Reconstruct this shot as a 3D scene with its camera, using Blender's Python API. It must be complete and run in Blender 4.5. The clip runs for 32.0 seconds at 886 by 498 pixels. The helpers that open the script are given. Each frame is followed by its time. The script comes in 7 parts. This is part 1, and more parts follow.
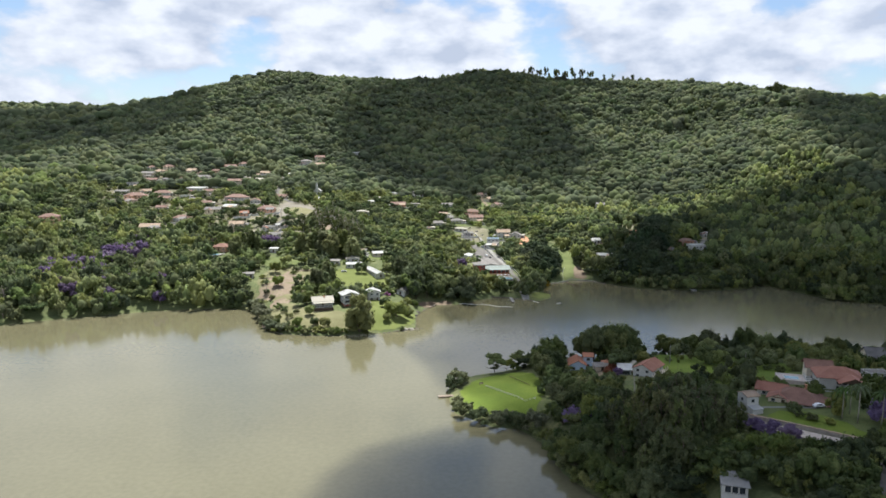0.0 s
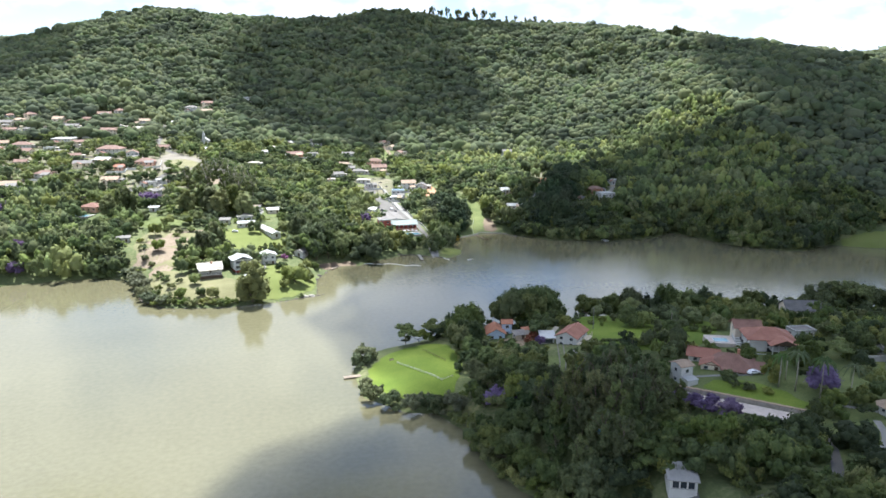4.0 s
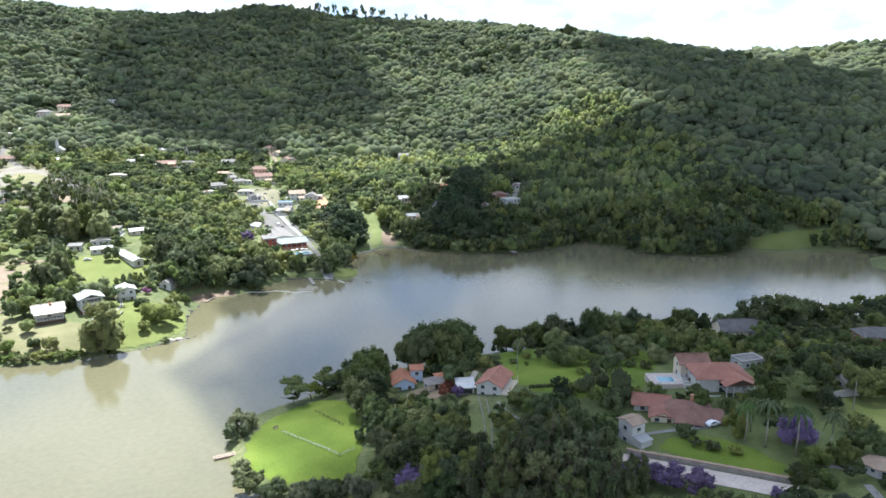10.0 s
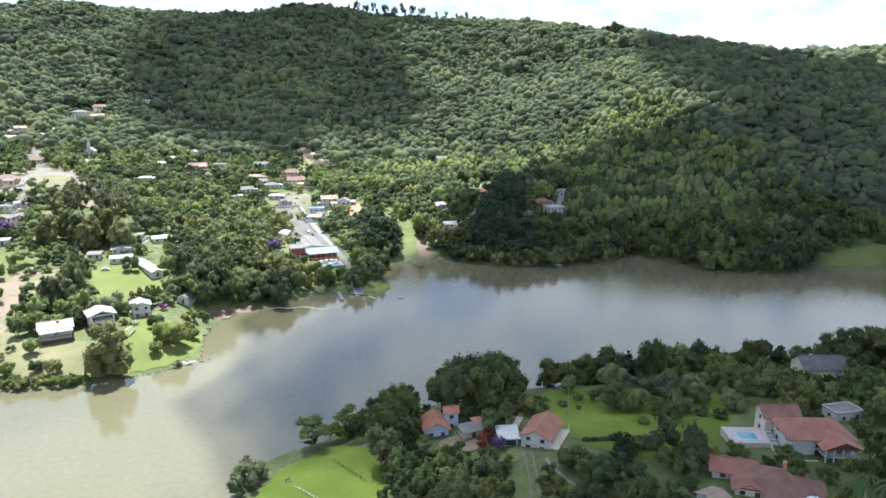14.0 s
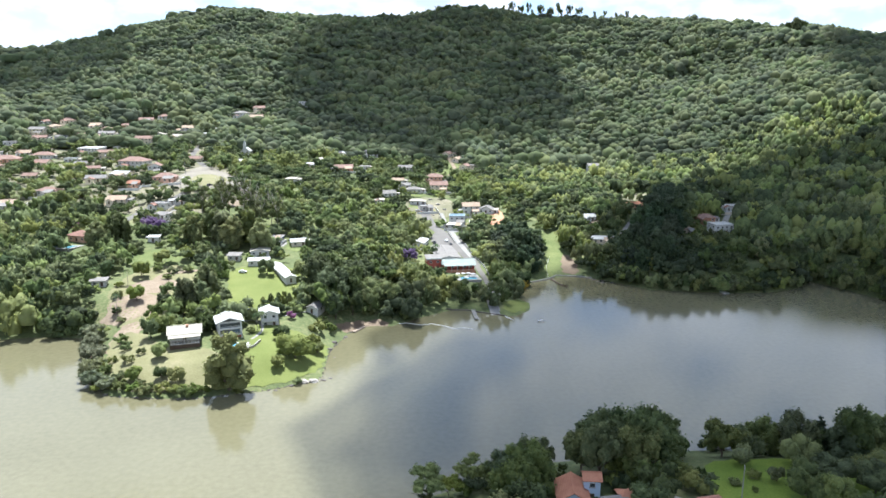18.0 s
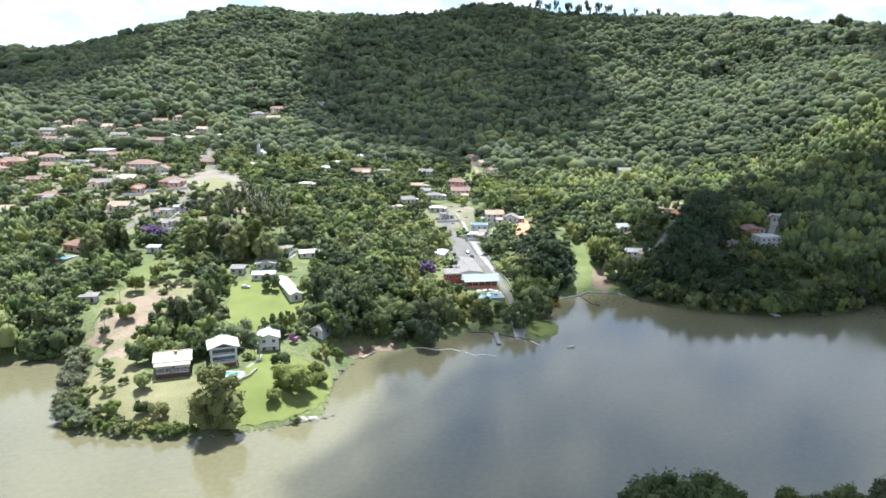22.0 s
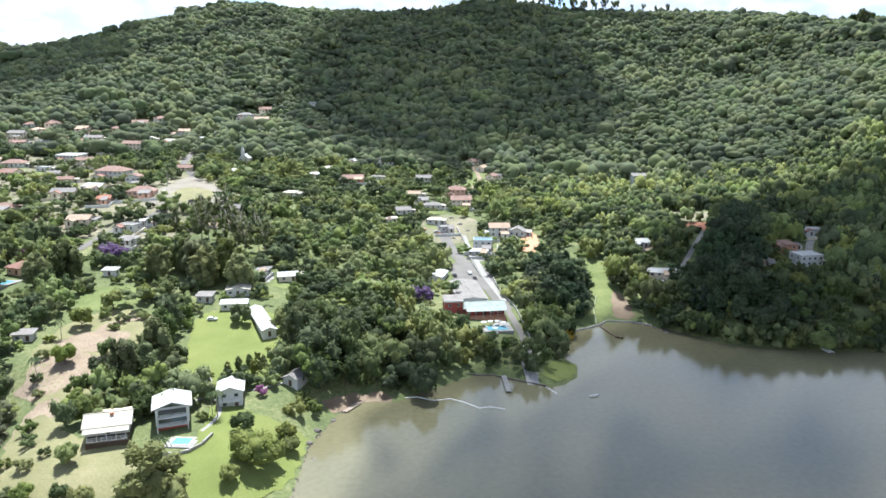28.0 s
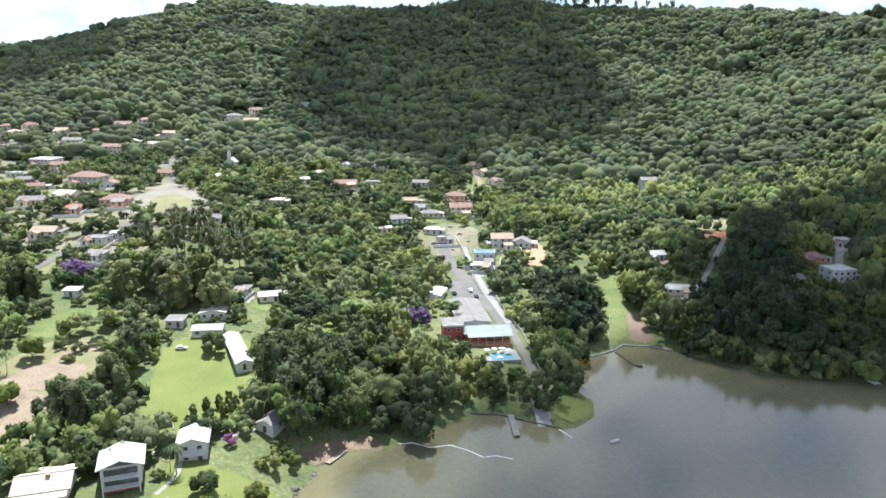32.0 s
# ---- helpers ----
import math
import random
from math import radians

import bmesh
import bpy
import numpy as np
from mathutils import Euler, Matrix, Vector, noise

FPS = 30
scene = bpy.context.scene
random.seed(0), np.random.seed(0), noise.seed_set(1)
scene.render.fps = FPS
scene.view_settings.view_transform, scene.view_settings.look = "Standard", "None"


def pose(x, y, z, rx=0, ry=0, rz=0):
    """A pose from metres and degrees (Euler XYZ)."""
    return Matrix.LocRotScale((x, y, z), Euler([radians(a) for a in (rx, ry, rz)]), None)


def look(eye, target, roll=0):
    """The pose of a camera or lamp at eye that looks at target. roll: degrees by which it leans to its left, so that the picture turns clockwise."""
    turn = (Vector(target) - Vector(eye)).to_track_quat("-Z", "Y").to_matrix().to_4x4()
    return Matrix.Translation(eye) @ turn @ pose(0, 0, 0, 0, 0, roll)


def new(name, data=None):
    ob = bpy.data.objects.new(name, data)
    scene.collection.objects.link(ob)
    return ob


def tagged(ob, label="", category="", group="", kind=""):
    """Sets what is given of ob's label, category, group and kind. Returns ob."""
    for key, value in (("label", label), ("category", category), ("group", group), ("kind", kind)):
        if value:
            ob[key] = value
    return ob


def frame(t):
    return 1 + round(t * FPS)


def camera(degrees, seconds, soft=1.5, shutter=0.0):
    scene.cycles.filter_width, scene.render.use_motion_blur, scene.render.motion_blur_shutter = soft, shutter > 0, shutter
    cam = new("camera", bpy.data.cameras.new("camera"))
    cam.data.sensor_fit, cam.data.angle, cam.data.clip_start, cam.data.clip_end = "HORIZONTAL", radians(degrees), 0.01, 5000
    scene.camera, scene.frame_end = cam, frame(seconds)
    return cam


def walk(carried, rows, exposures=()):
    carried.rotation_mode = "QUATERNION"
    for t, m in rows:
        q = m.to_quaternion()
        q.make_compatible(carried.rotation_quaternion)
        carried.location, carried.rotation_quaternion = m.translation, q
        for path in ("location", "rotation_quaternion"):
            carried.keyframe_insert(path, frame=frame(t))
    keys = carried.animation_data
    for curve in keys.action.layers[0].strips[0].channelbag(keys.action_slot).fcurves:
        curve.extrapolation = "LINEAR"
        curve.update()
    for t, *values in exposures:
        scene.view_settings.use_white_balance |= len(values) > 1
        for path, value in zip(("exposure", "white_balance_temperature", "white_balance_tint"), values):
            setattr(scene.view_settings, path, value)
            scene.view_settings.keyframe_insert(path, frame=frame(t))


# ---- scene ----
cam = camera(64.4, 32.0, soft=1.6)
PATH = [
    (0, (-0.1, -0.0, 103.9), (-0.10, 98.98, 89.88), 0.21),
    (0.5, (-0.2, 4.0, 104.0), (-0.14, 102.58, 87.08), 0.27),
    (1, (-0.3, 8.2, 104.2), (-0.17, 105.95, 83.32), 0.24),
    (1.5, (-0.3, 12.3, 104.4), (-0.21, 109.95, 82.82), 0.21),
    (2, (-0.3, 16.4, 104.6), (-0.07, 114.08, 82.93), 0.27),
    (2.5, (-0.2, 20.6, 104.7), (0.02, 118.25, 83.01), 0.27),
    (3, (-0.0, 25.1, 104.7), (1.71, 122.71, 83.09), 0.24),
    (3.5, (0.3, 30.1, 104.7), (10.73, 127.16, 83.07), 0.16),
    (4, (0.7, 35.6, 104.6), (14.20, 132.26, 83.06), 0.12),
    (4.5, (1.1, 40.9, 104.6), (20.57, 136.58, 83.05), 0.10),
    (6.5, (3.0, 57.3, 104.8), (29.92, 151.21, 83.32), -0.13),
    (7, (3.8, 61.3, 104.9), (31.37, 155.00, 83.35), -0.16),
    (7.5, (4.6, 65.3, 104.9), (32.24, 158.96, 83.38), -0.17),
    (8, (5.5, 69.3, 105.0), (33.18, 162.92, 83.39), -0.19),
    (8.5, (6.5, 73.2, 105.0), (34.14, 166.89, 83.41), -0.20),
    (9, (7.5, 77.2, 105.0), (35.13, 170.87, 83.39), -0.20),
    (9.5, (8.5, 81.2, 104.9), (36.18, 174.88, 83.37), -0.23),
    (10, (9.6, 85.3, 104.9), (37.28, 178.90, 83.36), -0.26),
    (10.5, (10.7, 89.3, 104.9), (38.39, 182.91, 83.39), -0.28),
    (11, (11.7, 93.3, 105.0), (39.49, 186.87, 83.42), -0.29),
    (11.5, (12.8, 97.2, 105.0), (40.58, 190.79, 83.47), -0.29),
    (12, (13.8, 101.1, 105.1), (41.64, 194.71, 83.53), -0.29),
    (12.5, (14.9, 105.0, 105.1), (42.69, 198.64, 83.59), -0.27),
    (13, (15.9, 109.0, 105.1), (42.94, 202.84, 83.66), -0.25),
    (13.5, (16.9, 113.0, 105.2), (41.38, 207.51, 83.72), -0.20),
    (15.5, (21.2, 128.7, 105.6), (38.61, 224.81, 84.25), -0.17),
    (16, (21.8, 132.5, 105.6), (35.27, 229.25, 84.33), -0.07),
    (16.5, (22.5, 136.4, 105.6), (30.25, 233.76, 84.29), 0.01),
    (17, (23.3, 140.4, 105.4), (25.62, 238.09, 84.17), 0.05),
    (17.5, (24.0, 144.6, 105.2), (26.18, 242.31, 83.99), 0.03),
    (18, (24.6, 148.9, 104.9), (26.84, 246.61, 83.83), 0.05),
    (18.5, (25.1, 153.2, 104.8), (26.11, 250.91, 83.76), -0.04),
    (19, (25.6, 157.4, 104.8), (25.94, 255.11, 83.70), 0.05),
    (19.5, (26.0, 161.5, 104.8), (24.87, 259.24, 83.71), 0.08),
    (20, (26.3, 165.6, 104.8), (25.15, 263.39, 83.73), 0.09),
    (20.5, (26.6, 169.8, 104.8), (25.46, 267.54, 83.74), 0.13),
    (21, (26.8, 173.9, 104.8), (25.62, 271.68, 83.79), 0.07),
    (21.5, (27.0, 178.1, 104.9), (25.78, 275.82, 83.82), 0.12),
    (22, (27.0, 182.3, 104.9), (25.90, 280.02, 83.89), 0.12),
    (22.5, (27.0, 186.5, 105.0), (25.93, 284.27, 83.95), 0.12),
    (23, (27.0, 190.8, 105.1), (25.98, 288.53, 84.02), 0.17),
    (23.5, (27.0, 195.0, 105.1), (26.00, 292.77, 84.08), 0.14),
    (24, (27.0, 199.2, 105.2), (25.98, 297.00, 84.15), 0.10),
    (24.5, (27.0, 203.5, 105.3), (26.00, 301.22, 84.24), 0.08),
    (25, (27.0, 207.7, 105.4), (26.00, 305.41, 84.34), 0.07),
    (25.5, (27.0, 211.8, 105.5), (25.98, 309.53, 84.42), 0.06),
    (27.5, (26.8, 228.1, 105.7), (25.80, 325.87, 84.54), 0.10),
    (28, (26.8, 232.2, 105.7), (25.73, 329.96, 84.56), 0.08),
    (28.5, (26.7, 236.3, 105.8), (25.75, 334.00, 84.60), 0.06),
    (29, (26.8, 240.3, 105.8), (25.73, 338.06, 84.65), -0.00),
    (29.5, (26.8, 244.5, 105.9), (25.78, 342.18, 84.71), -0.01),
    (30, (26.8, 248.7, 106.0), (25.81, 346.39, 84.75), -0.04),
    (30.5, (26.8, 253.0, 106.0), (25.80, 350.72, 84.80), -0.03),
    (31, (26.7, 257.4, 106.1), (25.77, 355.12, 84.87), -0.05),
    (31.5, (26.6, 261.8, 106.2), (25.70, 359.50, 84.94), -0.01),
    (32, (26.5, 266.0, 106.3), (25.65, 363.76, 85.04), 0.02),
]
walk(cam, [(t, look(eye, target, roll)) for t, eye, target, roll in PATH],
     exposures=[(0.0, 0.64, 6000, 10), (0.6, 0.64, 6000, 10), (1.4, 1.06, 5800, 10), (2.4, 1.20, 5720, 10), (5.0, 1.34, 5620, 10), (11.0, 1.36, 5580, 10), (16.0, 1.28, 5560, 10), (28.0, 1.22, 5580, 10), (32.0, 1.18, 5600, 10)])

# ---- daylight: broken cumulus sky, high sun ahead of the camera ----
SUN_ELEVATION, SUN_TURN = radians(66), radians(-8)
SUN_WAY = Vector((math.sin(SUN_TURN) * math.cos(SUN_ELEVATION), math.cos(SUN_TURN) * math.cos(SUN_ELEVATION), math.sin(SUN_ELEVATION)))
world = bpy.data.worlds.new("sky")
scene.world = world
world.use_nodes = True
wn, wl = world.node_tree.nodes, world.node_tree.links
wn.clear()
sky = wn.new("ShaderNodeTexSky")
sky.sky_type, sky.sun_disc, sky.sun_elevation, sky.sun_rotation = "NISHITA", False, SUN_ELEVATION, SUN_TURN
sky.altitude, sky.air_density, sky.dust_density = 800, 1.0, 1.5
blue = wn.new("ShaderNodeBackground")
blue.inputs["Strength"].default_value = 0.085
wl.new(sky.outputs[0], blue.inputs["Color"])
coord = wn.new("ShaderNodeTexCoord")
stretch = wn.new("ShaderNodeMapping")
stretch.inputs["Scale"].default_value = (5.0, 5.0, 9.5)
stretch.inputs["Location"].default_value = (1.7, 0.4, 0.0)
wl.new(coord.outputs["Generated"], stretch.inputs["Vector"])
puffs = wn.new("ShaderNodeTexNoise")
puffs.inputs["Scale"].default_value, puffs.inputs["Detail"].default_value, puffs.inputs["Roughness"].default_value = 1.5, 9.0, 0.5
wl.new(stretch.outputs[0], puffs.inputs["Vector"])
cover = wn.new("ShaderNodeValToRGB")
cover.color_ramp.elements[0].position, cover.color_ramp.elements[1].position = 0.36, 0.46
upward = wn.new("ShaderNodeSeparateXYZ")
wl.new(coord.outputs["Generated"], upward.inputs[0])
thinning = wn.new("ShaderNodeMapRange")
thinning.inputs["From Min"].default_value, thinning.inputs["From Max"].default_value = 0.30, 0.75
thinning.inputs["To Min"].default_value, thinning.inputs["To Max"].default_value = 0.0, 0.13
wl.new(upward.outputs["Z"], thinning.inputs["Value"])
thinner = wn.new("ShaderNodeMath")
thinner.operation = "SUBTRACT"
wl.new(puffs.outputs["Fac"], thinner.inputs[0])
wl.new(thinning.outputs[0], thinner.inputs[1])
wl.new(thinner.outputs[0], cover.inputs["Fac"])
tones = wn.new("ShaderNodeTexNoise")
tones.inputs["Scale"].default_value, tones.inputs["Detail"].default_value = 3.0, 8.0
wl.new(stretch.outputs[0], tones.inputs["Vector"])
grey = wn.new("ShaderNodeValToRGB")
grey.color_ramp.elements[0].position, grey.color_ramp.elements[1].position = 0.35, 0.62
grey.color_ramp.elements[0].color, grey.color_ramp.elements[1].color = (0.60, 0.65, 0.75, 1), (0.99, 1.0, 1.03, 1)
wl.new(tones.outputs["Fac"], grey.inputs["Fac"])
white = wn.new("ShaderNodeBackground")
white.inputs["Strength"].default_value = 0.63
wl.new(grey.outputs[0], white.inputs["Color"])
mix = wn.new("ShaderNodeMixShader")
wl.new(cover.outputs[0], mix.inputs[0])
wl.new(blue.outputs[0], mix.inputs[1])
wl.new(white.outputs[0], mix.inputs[2])
wo = wn.new("ShaderNodeOutputWorld")
wl.new(mix.outputs[0], wo.inputs["Surface"])
sun = new("sun", bpy.data.lights.new("sun", "SUN"))
sun.data.energy, sun.data.angle, sun.data.color = 5.2, radians(0.6), (1.0, 0.94, 0.83)
sun.matrix_world = look(SUN_WAY * 3000, (0, 0, 0))

# ---- materials ----
def shader(name, low, high, scale=0.3, rough=0.85, bump=0.3, bump_scale=2.0, metal=0.0, specular=0.4, source="", spread_by=0.5, coat=None, leafy=False):
    """A two-scale mottled surface in metres; source: 'object', 'island' or 'tone' adds a variation per piece."""
    m = bpy.data.materials.new(name)
    m.use_nodes = True
    n, l = m.node_tree.nodes, m.node_tree.links
    bsdf = n["Principled BSDF"]
    bsdf.inputs["Roughness"].default_value, bsdf.inputs["Metallic"].default_value = rough, metal
    bsdf.inputs["Specular IOR Level"].default_value = specular
    place = n.new("ShaderNodeNewGeometry")
    big, fine = n.new("ShaderNodeTexNoise"), n.new("ShaderNodeTexNoise")
    big.inputs["Scale"].default_value, big.inputs["Detail"].default_value = scale, 4.0
    fine.inputs["Scale"].default_value, fine.inputs["Detail"].default_value = bump_scale, 5.0
    for tex in (big, fine):
        l.new(place.outputs["Position"], tex.inputs["Vector"])
    both = n.new("ShaderNodeMath")
    both.operation = "MULTIPLY_ADD"
    both.inputs[1].default_value = 0.45
    l.new(fine.outputs["Fac"], both.inputs[0])
    part_of = n.new("ShaderNodeMath")
    part_of.operation = "MULTIPLY"
    part_of.inputs[1].default_value = 0.55
    l.new(big.outputs["Fac"], part_of.inputs[0])
    l.new(part_of.outputs[0], both.inputs[2])
    value = both.outputs[0]
    if source:
        if source == "object":
            info = n.new("ShaderNodeObjectInfo").outputs["Random"]
        elif source == "island":
            info = place.outputs["Random Per Island"]
        else:
            tone = n.new("ShaderNodeAttribute")
            tone.attribute_name = "tone"
            info = tone.outputs["Fac"]
        add = n.new("ShaderNodeMath")
        add.operation = "MULTIPLY_ADD"
        add.inputs[1].default_value = spread_by
        l.new(info, add.inputs[0])
        shift = n.new("ShaderNodeMath")
        shift.operation = "SUBTRACT"
        shift.inputs[1].default_value = spread_by / 2
        l.new(value, shift.inputs[0])
        l.new(shift.outputs[0], add.inputs[2])
        value = add.outputs[0]
    ramp = n.new("ShaderNodeValToRGB")
    ramp.color_ramp.elements[0].position, ramp.color_ramp.elements[1].position = 0.28, 0.72
    ramp.color_ramp.elements[0].color, ramp.color_ramp.elements[1].color = (*low, 1), (*high, 1)
    if coat:
        mid = ramp.color_ramp.elements.new(0.5)
        mid.color = (*coat, 1)
    l.new(value, ramp.inputs["Fac"])
    colour = ramp.outputs[0]
    if leafy and source:
        chance, hue, rich, mixed = n.new("ShaderNodeTexWhiteNoise"), n.new("ShaderNodeMapRange"), n.new("ShaderNodeMapRange"), n.new("ShaderNodeHueSaturation")
        chance.noise_dimensions = "1D"
        l.new(info, chance.inputs["W"])
        spare = n.new("ShaderNodeSeparateColor")
        l.new(chance.outputs["Color"], spare.inputs[0])
        hue.inputs["To Min"].default_value, hue.inputs["To Max"].default_value = 0.486, 0.530
        rich.inputs["To Min"].default_value, rich.inputs["To Max"].default_value = 0.78, 1.12
        l.new(spare.outputs[0], hue.inputs["Value"])
        l.new(spare.outputs[1], rich.inputs["Value"])
        l.new(hue.outputs[0], mixed.inputs["Hue"])
        l.new(rich.outputs[0], mixed.inputs["Saturation"])
        l.new(colour, mixed.inputs["Color"])
        colour = mixed.outputs[0]
    l.new(colour, bsdf.inputs["Base Color"])
    if bump:
        b = n.new("ShaderNodeBump")
        b.inputs["Strength"].default_value, b.inputs["Distance"].default_value = bump, 0.5 / bump_scale
        l.new(fine.outputs["Fac"], b.inputs["Height"])
        l.new(b.outputs[0], bsdf.inputs["Normal"])
    if leafy:
        glow, blend = n.new("ShaderNodeBsdfTranslucent"), n.new("ShaderNodeMixShader")
        blend.inputs[0].default_value = 0.45
        l.new(colour, glow.inputs["Color"])
        l.new(bsdf.outputs[0], blend.inputs[1])
        l.new(glow.outputs[0], blend.inputs[2])
        l.new(blend.outputs[0], n["Material Output"].inputs["Surface"])
    return m


def ribbed(m, every, axis="X", depth=0.05):
    """Adds rows of roofing ribs to a material, in the object's own axes."""
    n, l = m.node_tree.nodes, m.node_tree.links
    coords, wave, b = n.new("ShaderNodeTexCoord"), n.new("ShaderNodeTexWave"), n.new("ShaderNodeBump")
    wave.bands_direction = axis
    wave.inputs["Scale"].default_value = 0.314 / every
    wave.inputs["Distortion"].default_value = 0.2
    b.inputs["Strength"].default_value, b.inputs["Distance"].default_value = 0.8, depth
    l.new(coords.outputs["Object"], wave.inputs["Vector"])
    l.new(wave.outputs["Fac"], b.inputs["Height"])
    l.new(b.outputs[0], n["Principled BSDF"].inputs["Normal"])
    return m


GROUND = shader("forest_floor", (0.050, 0.065, 0.024), (0.220, 0.210, 0.100), 0.06, 0.95, 0.5, 0.8, coat=(0.100, 0.122, 0.042))
LAWN = shader("mown_grass", (0.100, 0.124, 0.028), (0.190, 0.206, 0.066), 0.07, 0.9, 0.3, 2.5, specular=0.2, coat=(0.138, 0.162, 0.044))
LUSH = shader("lush_grass", (0.075, 0.120, 0.014), (0.180, 0.220, 0.036), 0.09, 0.9, 0.4, 2.0, specular=0.2, coat=(0.120, 0.168, 0.022))
PAVING = shader("worn_paving", (0.105, 0.102, 0.080), (0.245, 0.230, 0.195), 0.12, 0.95, 0.3, 1.5, coat=(0.165, 0.158, 0.125))
PALESTONE = shader("pale_pink_stone", (0.40, 0.34, 0.29), (0.62, 0.54, 0.47), 0.35, 0.9, 0.5, 1.2)
DARKSTONE = shader("dark_stone", (0.06, 0.055, 0.045), (0.16, 0.14, 0.12), 0.5, 0.9, 0.8, 2.5)
MEADOW = shader("rough_grass", (0.07, 0.10, 0.03), (0.19, 0.21, 0.08), 0.12, 0.95, 0.5, 1.5, specular=0.2)
DRY = shader("dry_grass", (0.128, 0.120, 0.054), (0.238, 0.210, 0.116), 0.1, 0.95, 0.4, 1.5, coat=(0.172, 0.166, 0.076))
SOIL = shader("bare_soil", (0.150, 0.110, 0.070), (0.300, 0.240, 0.170), 0.12, 0.95, 0.5, 1.2)
YARDS = shader("village_dust", (0.095, 0.105, 0.050), (0.270, 0.230, 0.165), 0.05, 0.95, 0.5, 0.6, coat=(0.160, 0.152, 0.090))
PALESAND = shader("pale_sandy_paving", (0.140, 0.126, 0.096), (0.255, 0.230, 0.184), 0.10, 0.95, 0.3, 1.5, coat=(0.195, 0.175, 0.136))
RED_SOIL = shader("red_earth", (0.225, 0.090, 0.048), (0.345, 0.170, 0.105), 0.12, 0.95, 0.5, 1.2)
ORANGE_SOIL = shader("orange_earth", (0.360, 0.175, 0.095), (0.520, 0.290, 0.180), 0.15, 0.95, 0.6, 1.0)
SAND = shader("wet_sand", (0.105, 0.072, 0.044), (0.215, 0.158, 0.100), 0.15, 0.8, 0.3, 2.0)
ASPHALT = shader("asphalt", (0.098, 0.092, 0.083), (0.172, 0.160, 0.143), 0.15, 0.9, 0.3, 5.0)
CONCRETE = shader("concrete", (0.170, 0.165, 0.150), (0.330, 0.315, 0.290), 0.25, 0.9, 0.3, 4.0)
STONE = shader("stone", (0.20, 0.18, 0.15), (0.46, 0.42, 0.36), 0.5, 0.9, 0.8, 2.5)
WHITE = shader("white_paint", (0.440, 0.432, 0.400), (0.640, 0.630, 0.596), 0.4, 0.7, 0.1, 4.0)
CREAM = shader("cream_paint", (0.56, 0.48, 0.36), (0.74, 0.66, 0.52), 0.4, 0.8, 0.1, 4.0)
GREYWALL = shader("grey_render", (0.36, 0.35, 0.33), (0.55, 0.54, 0.51), 0.4, 0.9, 0.2, 4.0)
PINKWALL = shader("salmon_paint", (0.55, 0.32, 0.22), (0.70, 0.45, 0.33), 0.4, 0.85, 0.1, 4.0)
ORANGEWALL = shader("orange_paint", (0.42, 0.19, 0.09), (0.56, 0.30, 0.17), 0.4, 0.85, 0.1, 4.0)
BLUEWALL = shader("pale_blue_paint", (0.42, 0.52, 0.66), (0.56, 0.66, 0.78), 0.4, 0.8, 0.1, 4.0)
REDWALL = shader("red_brick_paint", (0.25, 0.05, 0.04), (0.38, 0.10, 0.07), 0.6, 0.85, 0.2, 5.0)
BRICK = shader("raw_brick", (0.36, 0.17, 0.10), (0.52, 0.28, 0.17), 0.8, 0.9, 0.4, 5.0)
TILE = ribbed(shader("clay_tile", (0.215, 0.088, 0.058), (0.375, 0.185, 0.130), 0.35, 0.85, 0.0, 3.0), 0.4, "X")
OLDTILE = ribbed(shader("weathered_clay_tile", (0.140, 0.072, 0.052), (0.290, 0.165, 0.122), 0.35, 0.9, 0.0, 3.0), 0.4, "X")
# Village roof tile, dulled by putting distance haze into its colour.
VILLAGETILE = ribbed(shader("hazed_clay_tile", (0.150, 0.090, 0.068), (0.285, 0.190, 0.150), 0.35, 0.9, 0.0, 3.0), 0.4, "X")
ORANGETILE = ribbed(shader("orange_clay_tile", (0.260, 0.105, 0.060), (0.400, 0.195, 0.120), 0.5, 0.85, 0.0, 3.0), 0.4, "X")
TANTILE = ribbed(shader("pale_clay_tile", (0.240, 0.170, 0.115), (0.390, 0.300, 0.215), 0.5, 0.85, 0.0, 3.0), 0.4, "X")
WHITEROOF = ribbed(shader("white_metal_roof", (0.290, 0.290, 0.272), (0.450, 0.450, 0.424), 0.35, 0.6, 0.0, 3.0), 0.5, "X", 0.03)
CREAMROOF = ribbed(shader("cream_roof", (0.290, 0.266, 0.205), (0.410, 0.380, 0.310), 0.35, 0.75, 0.0, 3.0), 0.5, "X", 0.03)
GREYROOF = ribbed(shader("grey_fibre_cement", (0.125, 0.118, 0.108), (0.250, 0.232, 0.212), 0.4, 0.9, 0.0, 3.0), 0.5, "X", 0.05)
DARKROOF = ribbed(shader("dark_slate_roof", (0.07, 0.07, 0.07), (0.17, 0.16, 0.15), 0.5, 0.85, 0.0, 3.0), 0.4, "X", 0.04)
GREENROOF = ribbed(shader("grey_green_roof", (0.17, 0.20, 0.18), (0.29, 0.32, 0.29), 0.4, 0.85, 0.0, 3.0), 0.5, "X", 0.05)
BLUEPANEL = shader("blue_panel", (0.10, 0.17, 0.22), (0.17, 0.25, 0.31), 0.6, 0.35, 0.05, 3.0)
BARK = shader("bark", (0.07, 0.05, 0.035), (0.20, 0.16, 0.12), 1.5, 0.95, 0.6, 6.0)
PALEBARK = shader("pale_bark", (0.24, 0.21, 0.17), (0.46, 0.42, 0.36), 1.5, 0.9, 0.4, 6.0)
